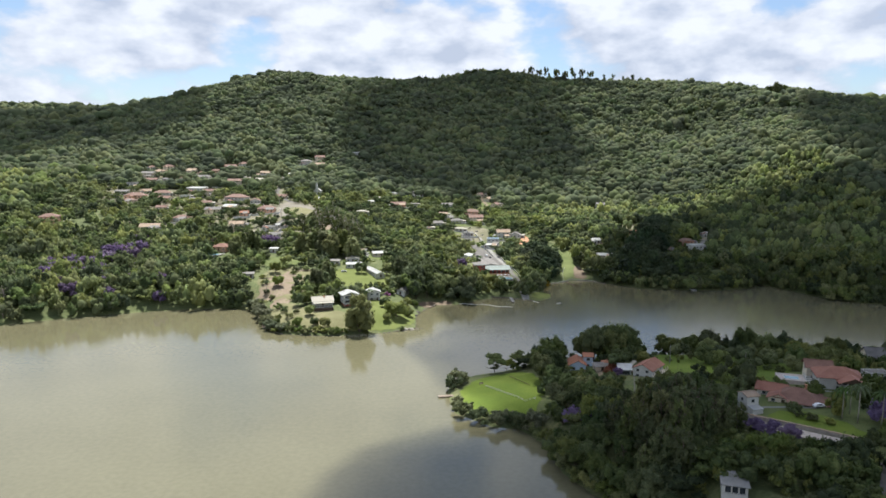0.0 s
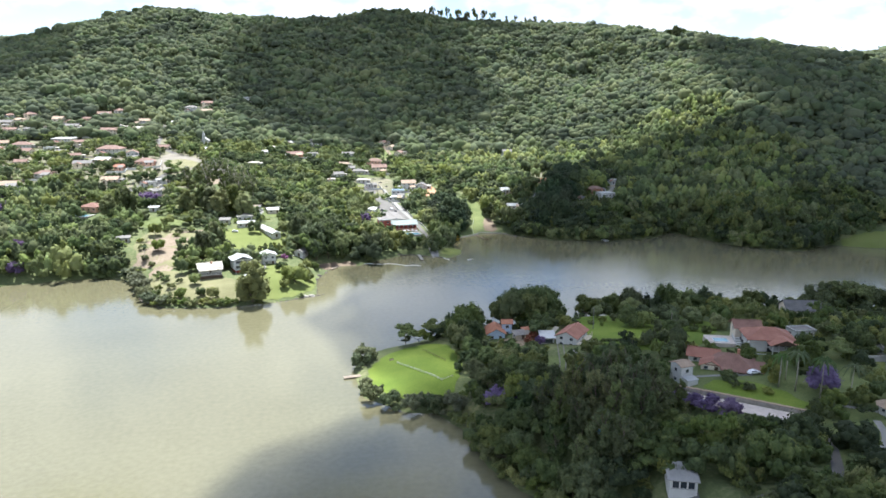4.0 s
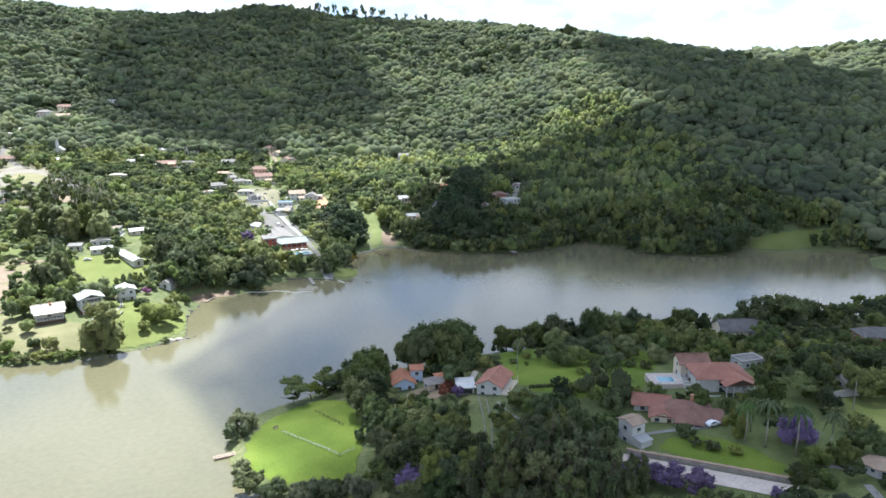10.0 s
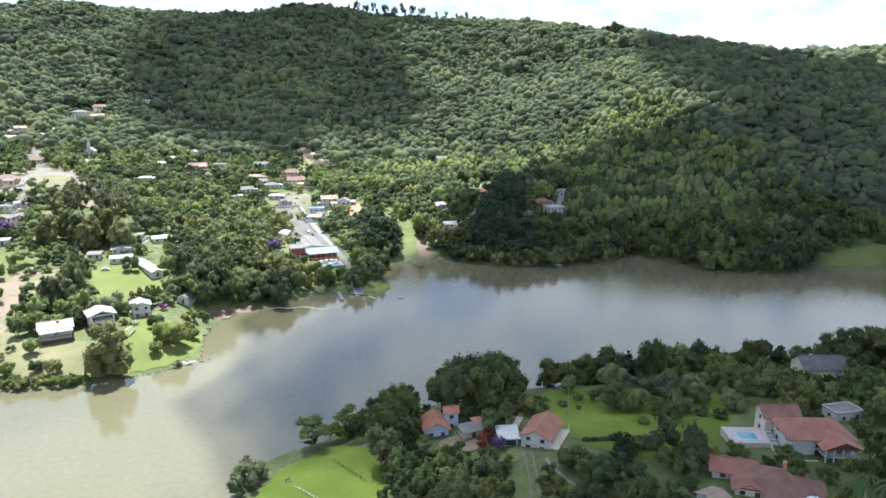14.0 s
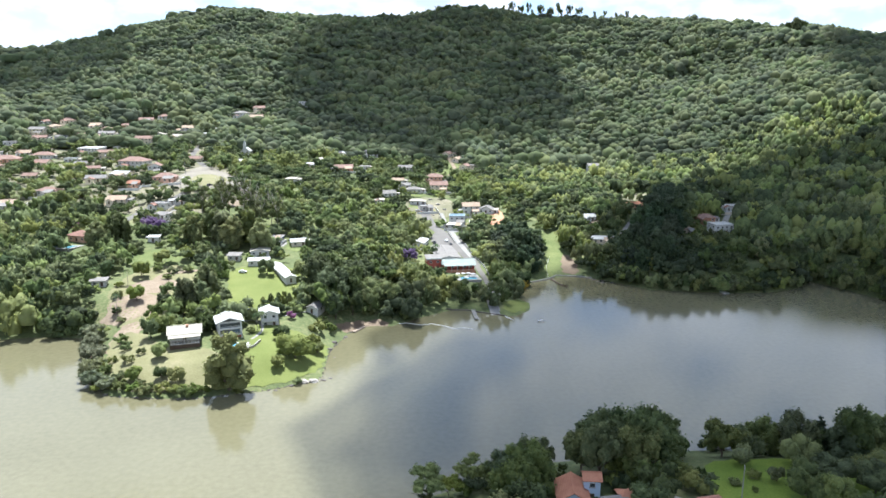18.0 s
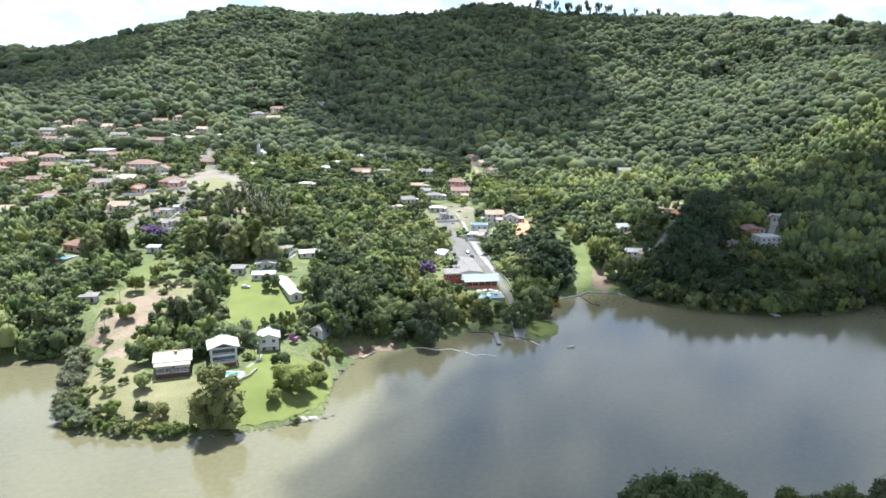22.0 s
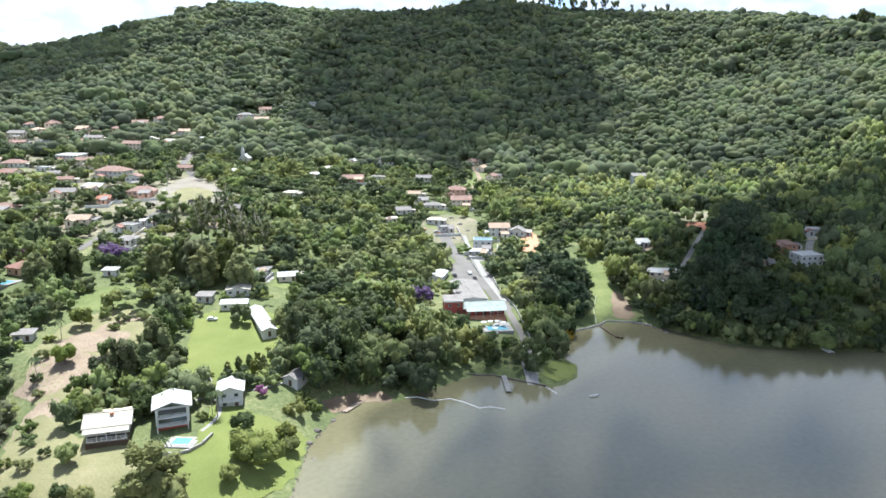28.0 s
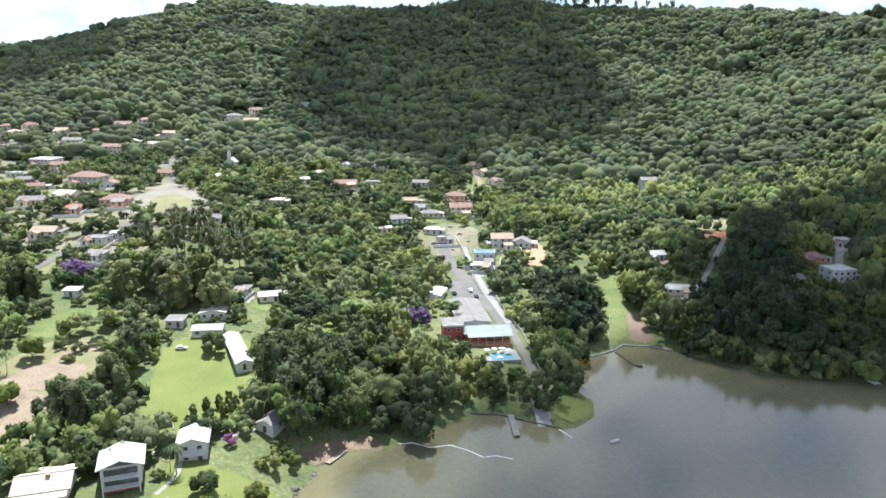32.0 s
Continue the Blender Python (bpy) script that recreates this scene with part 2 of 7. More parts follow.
DEADWOOD = shader("dead_branches", (0.16, 0.13, 0.11), (0.34, 0.29, 0.25), 1.5, 0.95, 0.3, 6.0)
WOOD = shader("weathered_timber", (0.16, 0.12, 0.09), (0.36, 0.30, 0.23), 1.2, 0.9, 0.3, 8.0)
METAL = shader("painted_metal", (0.35, 0.36, 0.37), (0.55, 0.56, 0.57), 1.0, 0.5, 0.05, 5.0, metal=0.4)
CARWHITE = shader("white_car_paint", (0.70, 0.70, 0.70), (0.82, 0.82, 0.82), 0.5, 0.25, 0.0, 3.0)
CARDARK = shader("dark_car_paint", (0.03, 0.03, 0.035), (0.07, 0.07, 0.08), 0.5, 0.25, 0.0, 3.0)
CARSILVER = shader("silver_car_paint", (0.40, 0.41, 0.42), (0.55, 0.56, 0.57), 0.5, 0.3, 0.0, 3.0, metal=0.5)
RUBBER = shader("tyre_rubber", (0.015, 0.015, 0.015), (0.04, 0.04, 0.04), 2.0, 0.9, 0.2, 8.0)
GLASS = shader("window_glass", (0.02, 0.025, 0.03), (0.06, 0.07, 0.08), 0.6, 0.08, 0.0, 3.0, specular=0.8)
DARKWOOD = shader("dark_timber", (0.05, 0.03, 0.02), (0.12, 0.08, 0.05), 1.0, 0.7, 0.2, 6.0)
POOLBLUE = shader("pool_water", (0.100, 0.260, 0.330), (0.170, 0.360, 0.430), 0.4, 0.08, 0.15, 2.0)
FLOAT = shader("white_float", (0.70, 0.69, 0.65), (0.84, 0.83, 0.80), 0.5, 0.6, 0.0, 4.0)
LEAF = shader("broad_leaves", (0.064, 0.082, 0.024), (0.275, 0.290, 0.078), 0.35, 0.75, 0.8, 1.6, specular=0.25, source="object", spread_by=0.35, coat=(0.160, 0.188, 0.050), leafy=True)
LEAF_DARK = shader("dark_leaves", (0.038, 0.054, 0.020), (0.185, 0.205, 0.068), 0.35, 0.75, 0.8, 1.6, specular=0.25, source="object", spread_by=0.3, coat=(0.096, 0.120, 0.040), leafy=True)
LEAF_MID = shader("mid_leaves", (0.060, 0.078, 0.028), (0.250, 0.262, 0.080), 0.35, 0.75, 0.8, 1.6, specular=0.25, source="object", spread_by=0.3, coat=(0.142, 0.165, 0.054), leafy=True)
LEAF_PINE = shader("needles", (0.024, 0.042, 0.022), (0.110, 0.145, 0.066), 0.5, 0.75, 0.8, 1.6, specular=0.25, source="object", spread_by=0.25, leafy=True)
LEAF_GROVE = shader("grove_leaves", (0.052, 0.068, 0.026), (0.245, 0.255, 0.092), 0.35, 0.75, 0.8, 1.6, specular=0.25, source="object", spread_by=0.25, coat=(0.130, 0.150, 0.054), leafy=True)
LEAF_FAR = shader("forest_leaves", (0.072, 0.091, 0.043), (0.278, 0.308, 0.107), 0.10, 0.9, 0.8, 0.7, specular=0.08, source="tone", spread_by=0.55, coat=(0.162, 0.191, 0.074), leafy=True)
# Far forest: distance haze put into greyer, bluer leaf colours with lifted darks.
LEAF_HAZED = shader("hazed_mountain_leaves", (0.100, 0.120, 0.070), (0.205, 0.232, 0.112), 0.06, 0.9, 0.4, 0.5, specular=0.08, source="tone", spread_by=0.45, coat=(0.148, 0.174, 0.090), leafy=True)
LEAF_POINT = shader("point_leaves", (0.042, 0.058, 0.020), (0.225, 0.240, 0.072), 0.3, 0.75, 0.8, 1.6, specular=0.25, source="tone", spread_by=0.45, coat=(0.108, 0.132, 0.040), leafy=True)
LEAF_DULL = shader("grey_green_leaves", (0.060, 0.074, 0.034), (0.260, 0.275, 0.135), 0.35, 0.6, 0.25, 1.6, specular=0.2, source="object", spread_by=0.3, leafy=True)
PURPLE = shader("purple_blossom", (0.085, 0.055, 0.115), (0.260, 0.190, 0.330), 0.5, 0.6, 0.25, 1.6, specular=0.2, source="object", spread_by=0.25, leafy=True)
PINK = shader("pink_blossom", (0.200, 0.060, 0.160), (0.420, 0.200, 0.340), 0.5, 0.6, 0.25, 1.6, specular=0.2, leafy=True)
YELLOW = shader("yellow_blossom", (0.30, 0.20, 0.02), (0.62, 0.45, 0.06), 0.5, 0.85, 0.9, 1.8, leafy=True)
REDLEAF = shader("red_blossom", (0.070, 0.050, 0.022), (0.330, 0.095, 0.055), 0.8, 0.8, 0.5, 1.8, leafy=True)
PALM = shader("palm_fronds", (0.03, 0.055, 0.014), (0.13, 0.18, 0.05), 0.6, 0.6, 0.4, 2.5, source="object", spread_by=0.3, leafy=True)
CLOUD = bpy.data.materials.new("cloud_vapour")
CLOUD.use_nodes = True
cn, cl = CLOUD.node_tree.nodes, CLOUD.node_tree.links
cn["Principled BSDF"].inputs["Base Color"].default_value = (0.9, 0.9, 0.92, 1)
cn["Principled BSDF"].inputs["Roughness"].default_value = 1.0
cn["Principled BSDF"].inputs["Alpha"].default_value = 0.34
cn["Principled BSDF"].inputs["Specular IOR Level"].default_value = 0.0
WATER = shader("muddy_lake_water", (0.112, 0.104, 0.058), (0.168, 0.156, 0.092), 0.012, 0.10, 0.0, 0.5, specular=0.5)
wave_n, wave_l = WATER.node_tree.nodes, WATER.node_tree.links
ripple, ripple_bump, ripple_place = wave_n.new("ShaderNodeTexNoise"), wave_n.new("ShaderNodeBump"), wave_n.new("ShaderNodeNewGeometry")
ripple.inputs["Scale"].default_value, ripple.inputs["Detail"].default_value = 0.9, 4.0
ripple_bump.inputs["Strength"].default_value, ripple_bump.inputs["Distance"].default_value = 0.17, 0.12
wave_l.new(ripple_place.outputs["Position"], ripple.inputs["Vector"])
wave_l.new(ripple.outputs["Fac"], ripple_bump.inputs["Height"])
wave_l.new(ripple_bump.outputs[0], wave_n["Principled BSDF"].inputs["Normal"])
# ---- landform: shorelines and spot heights in metres, water level at zero ----
SHORE_VILLAGE = [(-430, 300), (-330, 370), (-262, 406), (-229, 425), (-184, 444), (-150, 452), (-127, 450), (-119, 436),
                 (-105, 402), (-90, 387), (-62, 384), (-36, 390), (-16, 401), (-17, 432), (-11, 455), (-3, 466), (8, 464),
                 (20, 476), (38, 490), (50, 487), (66, 477), (76, 487), (78, 500), (73, 509), (79, 540), (97, 552), (112, 557)]
SHORE_FOREST = [(128, 547), (149, 525), (186, 518), (213, 518), (232, 526), (247, 544), (256, 528), (272, 492), (292, 474),
                (308, 466), (322, 472), (338, 484), (361, 472), (408, 447), (470, 436), (400, 432), (381, 412), (384, 396),
                (430, 388), (500, 380), (560, 360)]
SHORE_POINT = [(500, 335), (400, 330), (300, 338), (244, 341), (180, 345), (131, 343), (100, 343), (68, 338), (44, 334),
               (30, 322), (14, 315), (5, 306), (2, 294), (3, 282), (5, 268), (19, 254), (29, 252), (38, 235), (39, 216),
               (46, 202), (54, 190), (68, 164), (95, 60), (60, -60), (-60, -120), (-250, -100), (-420, 0), (-500, 150)]
LAKE = np.array(SHORE_VILLAGE + SHORE_FOREST + SHORE_POINT, float)

SPOTS_POINT = [(34, 267, 5.5), (20, 285, 3.5), (65, 308, 7), (88, 286, 11), (108, 238, 13), (146, 256, 15), (80, 183, 12),
               (211, 325, 5), (110, 215, 13), (130, 180, 14), (180, 200, 16), (200, 270, 12), (260, 300, 8), (250, 200, 14),
               (60, 250, 9), (70, 220, 10), (180, 320, 6), (350, 280, 10), (100, 100, 20), (200, 50, 20), (470, 410, 8)]
SPOTS_VILLAGE = [(-76, 423, 7), (-60, 432, 7.5), (-45, 444, 8), (-60, 480, 10), (-46, 495, 12.5), (-75, 515, 13.5),
                 (-100, 420, 6), (-115, 489, 14), (-139, 571, 24), (-170, 530, 20), (-200, 480, 12), (-20, 500, 12),
                 (0, 530, 12), (30, 540, 9), (18, 590, 13), (57, 500, 3), (55, 520, 6), (30, 650, 18), (70, 600, 14),
                 (102, 606, 10), (102, 575, 4), (-60, 580, 20), (-30, 620, 20), (-127, 667, 43), (-170, 690, 45)]
SPOTS_SLOPE = [(-218, 738, 48), (-290, 796, 56), (-350, 650, 40), (-330, 550, 22), (-280, 900, 70), (-175, 984, 78),
               (-40, 850, 45), (40, 760, 30), (120, 720, 28), (191, 838, 27), (140, 650, 20), (177, 651, 24), (217, 598, 14),
               (246, 647, 22), (160, 560, 10), (300, 520, 14), (344, 511, 12), (392, 1127, 125), (458, 868, 128),
               (-20, 1140, 124), (600, 500, 40), (700, 250, 30), (-700, 1100, 90), (-600, 450, 40), (-800, 700, 60)]
SPOTS_RIDGE = [(-1005, 1610, 178), (-918, 1585, 190), (-756, 1543, 178), (-1500, 1500, 150), (-1200, 900, 90), (-544, 1344, 178), (-368, 1402, 237),
               (-261, 1436, 243), (-209, 1435, 238), (-96, 1447, 231), (95, 1430, 250), (195, 1420, 235), (290, 1400, 228), (410, 1382, 226), (480, 1265, 206),
               (516, 1120, 189), (596, 1098, 177), (650, 950, 151), (665, 880, 140), (900, 1000, 120), (1000, 700, 80),
               (1384, 1710, 190), (1520, 1590, 206), (1600, 1566, 216), (1630, 1480, 208), (0, 1900, 180), (500, 1800, 150), (-500, 1900, 150)]
SPOTS_FAR = [(0, -500, 30), (-900, 0, 40), (800, 0, 30), (0, 3000, 120), (2500, 2500, 150), (-2500, 2500, 120),
             (4500, 4500, 60), (-4500, 4500, 60), (4500, -4500, 60), (-4500, -4500, 60), (3000, 0, 80), (-3000, 0, 60)]
SPOTS = np.array(SPOTS_POINT + SPOTS_VILLAGE + SPOTS_SLOPE + SPOTS_RIDGE + SPOTS_FAR, float)


def spread(a, b):
    return np.hypot(a[:, None, 0] - b[None, :, 0], a[:, None, 1] - b[None, :, 1])


def smoother(n):
    reach = spread(SPOTS[:n], SPOTS[:n])
    return np.sqrt(reach ** 2 + 900.0)


SPOT_MEAN = SPOTS[:, 2].mean()
SPOT_WEIGHT = np.linalg.solve(smoother(len(SPOTS)) - 3.0 * np.eye(len(SPOTS)), SPOTS[:, 2] - SPOT_MEAN)


def lake_distance(pts):
    """Signed distance from the shoreline, positive on land."""
    best = np.full(len(pts), 1e9)
    inside = np.zeros(len(pts), bool)
    a = LAKE
    b = np.roll(LAKE, -1, axis=0)
    for (x0, y0), (x1, y1) in zip(a, b):
        dx, dy = x1 - x0, y1 - y0
        u = np.clip(((pts[:, 0] - x0) * dx + (pts[:, 1] - y0) * dy) / (dx * dx + dy * dy), 0, 1)
        best = np.minimum(best, np.hypot(pts[:, 0] - x0 - u * dx, pts[:, 1] - y0 - u * dy))
        cross = (y0 > pts[:, 1]) != (y1 > pts[:, 1])
        if dy:
            inside ^= cross & (pts[:, 0] < x0 + (pts[:, 1] - y0) / dy * dx)
    return np.where(inside, -best, best)


def waves(x, y):
    """Gentle natural unevenness, about one metre."""
    return (np.sin(x * 0.031 + 1.3 * np.sin(y * 0.017)) + np.sin(y * 0.037 + 1.1 * np.sin(x * 0.023))
            + 0.5 * np.sin(x * 0.09 + y * 0.07) + 0.5 * np.sin(x * 0.061 - y * 0.083))


def heights(pts):
    pts = np.asarray(pts, float).reshape(-1, 2)
    out = np.empty(len(pts))
    for n in range(0, len(pts), 20000):
        p = pts[n:n + 20000]
        d = lake_distance(p)
        broad = SPOT_MEAN + np.sqrt(spread(p, SPOTS) ** 2 + 900.0) @ SPOT_WEIGHT
        broad = np.maximum(broad, 1.0) + waves(p[:, 0], p[:, 1]) * np.clip((p[:, 1] - 450) / 500, 0.12, 3.0)
        s = np.clip(d / 22.0, 0, 1)
        land = np.minimum(d * 0.25, 0.9) + (np.maximum(broad, 1.0) - 0.9) * s * s * (3 - 2 * s)
        out[n:n + 20000] = np.where(d > 0, land, np.maximum(d * 0.25, -3.0))
    return out


def height(x, y):
    return float(heights([(x, y)])[0])


# ---- building blocks ----
class Shape:
    """Collects vertices and faces of one mesh."""

    def __init__(self):
        self.v, self.f = [], []

    def add(self, verts, faces):
        k = len(self.v)
        self.v += [tuple(p) for p in verts]
        self.f += [tuple(i + k for i in face) for face in faces]
        return self

    def box(self, x0, x1, y0, y1, z0, z1):
        return self.add([(x0, y0, z0), (x1, y0, z0), (x1, y1, z0), (x0, y1, z0), (x0, y0, z1), (x1, y0, z1), (x1, y1, z1), (x0, y1, z1)],
                        [(3, 2, 1, 0), (4, 5, 6, 7), (0, 1, 5, 4), (1, 2, 6, 5), (2, 3, 7, 6), (3, 0, 4, 7)])

    def prism(self, outline, y0, y1):
        """An outline in x and z drawn out along y."""
        n = len(outline)
        vs = [(x, y0, z) for x, z in outline] + [(x, y1, z) for x, z in outline]
        fs = [tuple(range(n)), tuple(range(2 * n - 1, n - 1, -1))] + [((i + 1) % n, i, i + n, (i + 1) % n + n) for i in range(n)]
        return self.add(vs, fs)

    def slab(self, corners, thick):
        """A sloping plate below four or three given top corners."""
        n = len(corners)
        vs = list(corners) + [(x, y, z - thick) for x, y, z in corners]
        return self.add(vs, [tuple(range(n)), tuple(range(2 * n - 1, n - 1, -1))] + [(i, i + n, (i + 1) % n + n, (i + 1) % n) for i in range(n)])

    def tube(self, points, radii, sides=6):
        """A tapered limb through points."""
        rings = []
        for k, (p, r) in enumerate(zip(points, radii)):
            a = Vector(points[min(k + 1, len(points) - 1)]) - Vector(points[max(k - 1, 0)])
            q = a.to_track_quat("Z", "Y")
            rings.append([Vector(p) + q @ Vector((r * math.cos(6.2832 * s / sides), r * math.sin(6.2832 * s / sides), 0)) for s in range(sides)])
        vs = [v for ring in rings for v in ring]
        fs = [(k * sides + s, k * sides + (s + 1) % sides, (k + 1) * sides + (s + 1) % sides, (k + 1) * sides + s)
              for k in range(len(points) - 1) for s in range(sides)]
        fs += [tuple(range(sides))[::-1], tuple((len(points) - 1) * sides + s for s in range(sides))]
        return self.add(vs, fs)

    def mesh(self, name, material, smooth=False):
        m = bpy.data.meshes.new(name)
        m.from_pydata(self.v, [], self.f)
        m.materials.append(material)
        if smooth:
            m.polygons.foreach_set("use_smooth", [True] * len(m.polygons))
        m.update()
        return m


def part(name, shape, material, parent=None, label="", at=None, smooth=False):
    """Links a shape or a finished mesh as one object under a thing or a part."""
    data = shape if isinstance(shape, bpy.types.Mesh) else shape.mesh(name, material, smooth)
    ob = new(name, data)
    if parent is not None:
        ob.parent = parent
    if at is not None:
        ob.matrix_basis = at
    if label:
        ob["label"] = label
    return ob


def thing(name, label, category, at, group="", kind=""):
    ob = tagged(new(name), label, category, group, kind)
    ob.empty_display_size = 0.5
    ob.matrix_basis = at
    return ob


CLEAR = []      # circles that trees keep out of: x, y, radius
OPEN = []       # outlines that trees keep out of


def in_outline(pts, outline):
    inside = np.zeros(len(pts), bool)
    o = np.array(outline, float)
    for (x0, y0), (x1, y1) in zip(o, np.roll(o, -1, axis=0)):
        if y0 != y1:
            inside ^= ((y0 > pts[:, 1]) != (y1 > pts[:, 1])) & (pts[:, 0] < x0 + (pts[:, 1] - y0) / (y1 - y0) * (x1 - x0))
    return inside


from mathutils import geometry

# ---- ground and water ----
def steps(marks):
    """Grid lines: stretches of (start, end, step)."""
    out = []
    for a, b, s in marks:
        out += list(np.arange(a, b, s))
    return np.array(out + [marks[-1][1]])


GX = steps([(-4500, -1500, 250), (-1500, -700, 50), (-700, -320, 16), (-320, -140, 7), (-140, 270, 4), (270, 480, 8), (480, 800, 20), (800, 1600, 50), (1600, 4500, 250)])
GY = steps([(-4500, -500, 400), (-500, 100, 40), (100, 180, 10), (180, 360, 4), (360, 380, 10), (380, 720, 4), (720, 1000, 10), (1000, 1500, 16), (1500, 2400, 50), (2400, 4500, 250)])
gx, gy = np.meshgrid(GX, GY)
GZ = heights(np.stack([gx.ravel(), gy.ravel()], 1)).reshape(gx.shape)


def ground_at(pts):
    """Height of the ground sheet itself, between its grid lines."""
    pts = np.asarray(pts, float).reshape(-1, 2)
    i = np.clip(np.searchsorted(GX, pts[:, 0]) - 1, 0, len(GX) - 2)
    j = np.clip(np.searchsorted(GY, pts[:, 1]) - 1, 0, len(GY) - 2)
    u = (pts[:, 0] - GX[i]) / (GX[i + 1] - GX[i])
    v = (pts[:, 1] - GY[j]) / (GY[j + 1] - GY[j])
    return (GZ[j, i] * (1 - u) + GZ[j, i + 1] * u) * (1 - v) + (GZ[j + 1, i] * (1 - u) + GZ[j + 1, i + 1] * u) * v


def ground_z(x, y):
    return float(ground_at([(x, y)])[0])


def sheet(name, verts, faces, material, smooth=True):
    m = bpy.data.meshes.new(name)
    verts, faces = np.asarray(verts, np.float32), np.asarray(faces, np.int32)
    k = faces.shape[1]
    m.vertices.add(len(verts))
    m.vertices.foreach_set("co", verts.ravel())
    m.loops.add(faces.size)
    m.loops.foreach_set("vertex_index", faces.ravel())
    m.polygons.add(len(faces))
    m.polygons.foreach_set("loop_start", np.arange(0, faces.size, k, dtype=np.int32))
    m.polygons.foreach_set("loop_total", np.full(len(faces), k, np.int32))
    if smooth:
        m.polygons.foreach_set("use_smooth", np.ones(len(faces), bool))
    m.materials.append(material)
    m.update(calc_edges=True)
    m.validate()
    return m


ny, nx = gx.shape
quad = (np.arange(ny - 1)[:, None] * nx + np.arange(nx - 1)[None]).ravel()
tagged(new("ground", sheet("ground", np.stack([gx.ravel(), gy.ravel(), GZ.ravel()], 1), np.stack([quad, quad + 1, quad + nx + 1, quad + nx], 1), GROUND)),
       "hilly land with leaf litter and undergrowth round the lake", "ground", kind="structure")
wx, wy = np.linspace(-520, 580, 23), np.linspace(-140, 575, 16)
ax, ay = np.meshgrid(wx, wy)
q = (np.arange(15)[:, None] * 23 + np.arange(22)[None]).ravel()
tagged(new("water", sheet("water", np.stack([ax.ravel(), ay.ravel(), 0 * ax.ravel()], 1), np.stack([q, q + 1, q + 24, q + 23], 1), WATER)),
       "calm muddy olive-green lake water", "lake", kind="structure")


def rounded(outline, wobble):
    """The outline with its corners cut and a slightly uneven rim."""
    o = np.array(outline, float)
    for _ in range(3):
        nxt = np.roll(o, -1, axis=0)
        o = np.stack([0.75 * o + 0.25 * nxt, 0.25 * o + 0.75 * nxt], 1).reshape(-1, 2)
    return o + wobble * np.stack([np.sin(o[:, 1] * 0.9 + o[:, 0] * 0.31), np.sin(o[:, 0] * 0.8 + 1.7)], 1)


def patch(name, outline, material, label, category, lift=0.12, cell=2.5, keep_open=True, wobble=0.7):
    """A surface laid over the ground inside an outline."""
    o = rounded(outline, wobble)
    lo, hi = o.min(0), o.max(0)
    px, py = np.meshgrid(np.arange(lo[0], hi[0], cell), np.arange(lo[1], hi[1], cell))
    inner = np.stack([px.ravel(), py.ravel()], 1)
    inner = inner[in_outline(inner, o)]
    n = len(o)
    made = geometry.delaunay_2d_cdt([Vector(p) for p in o] + [Vector(p) for p in inner], [(k, (k + 1) % n) for k in range(n)], [], 1, 1e-4)
    pts = np.array([tuple(p) for p in made[0]])
    z = np.maximum(ground_at(pts), heights(pts)) + lift
    if keep_open:
        OPEN.append(outline)
    return tagged(new(name, sheet(name, np.c_[pts, z], [tuple(f) for f in made[2]], material)), label, category, kind="structure")


def strip(name, line, width, material, label, category, lift=0.16, kerb=None):
    """A road or path along a line."""
    fine = []
    for (x0, y0), (x1, y1) in zip(line, line[1:]):
        n = max(2, int(math.hypot(x1 - x0, y1 - y0) / 2.5))
        fine += [(x0 + (x1 - x0) * i / n, y0 + (y1 - y0) * i / n) for i in range(n)]
    fine = np.array(fine + [line[-1]], float)
    for _ in range(3):
        fine[1:-1] = (fine[:-2] + 2 * fine[1:-1] + fine[2:]) / 4
    way = np.gradient(fine, axis=0)
    side = np.stack([way[:, 1], -way[:, 0]], 1) / np.linalg.norm(way, axis=1, keepdims=True)
    offs = np.linspace(-width / 2, width / 2, 4)
    pts = (fine[:, None] + side[:, None] * offs[None, :, None]).reshape(-1, 2)
    z = np.maximum(ground_at(pts), heights(pts)) + lift
    k = (np.arange(len(fine) - 1)[:, None] * 4 + np.arange(3)[None]).ravel()
    OPEN.append([tuple(p) for p in fine + side * (width / 2 + 1.5)] + [tuple(p) for p in (fine - side * (width / 2 + 1.5))[::-1]])
    return tagged(new(name, sheet(name, np.c_[pts, z], np.stack([k, k + 1, k + 5, k + 4], 1), material)), label, category, kind="structure")


patch("lawn", [(-83, 519), (-65, 531), (-47, 523), (-37, 497), (-36, 477), (-38, 464), (-49, 454), (-62, 450), (-70, 467), (-75, 492)], LAWN, "wide mown lawn between the villas", "lawn")
patch("lawn", [(-51, 450), (-38, 438), (-18, 440), (-17, 424), (-18, 404), (-34, 393), (-46, 391), (-49, 408), (-48, 425)], LAWN, "mown lawn running down to the lake shore", "lawn")
patch("dry_yard", [(-50, 391), (-62, 386), (-88, 391), (-100, 408), (-113, 442), (-96, 436), (-88, 424), (-64, 419), (-52, 408)], DRY, "dry trampled grass yard before a villa", "yard")
patch("dry_slope", [(-131, 478), (-127, 513), (-106, 523), (-90, 500), (-93, 470), (-88, 443), (-104, 438), (-115, 453)], DRY, "dry grassy slope with thin turf", "slope", lift=0.05)
patch("soil_terrace", [(-124, 484), (-121, 494), (-108, 500), (-98, 496), (-100, 484), (-112, 478)], SOIL, "bare earth terraces with sparse grass", "soil")
patch("soil_terrace", [(-123, 456), (-110, 449), (-99, 455), (-100, 476), (-112, 480), (-124, 474)], SOIL, "bare pinkish earth beside the dirt track", "soil", lift=0.07)
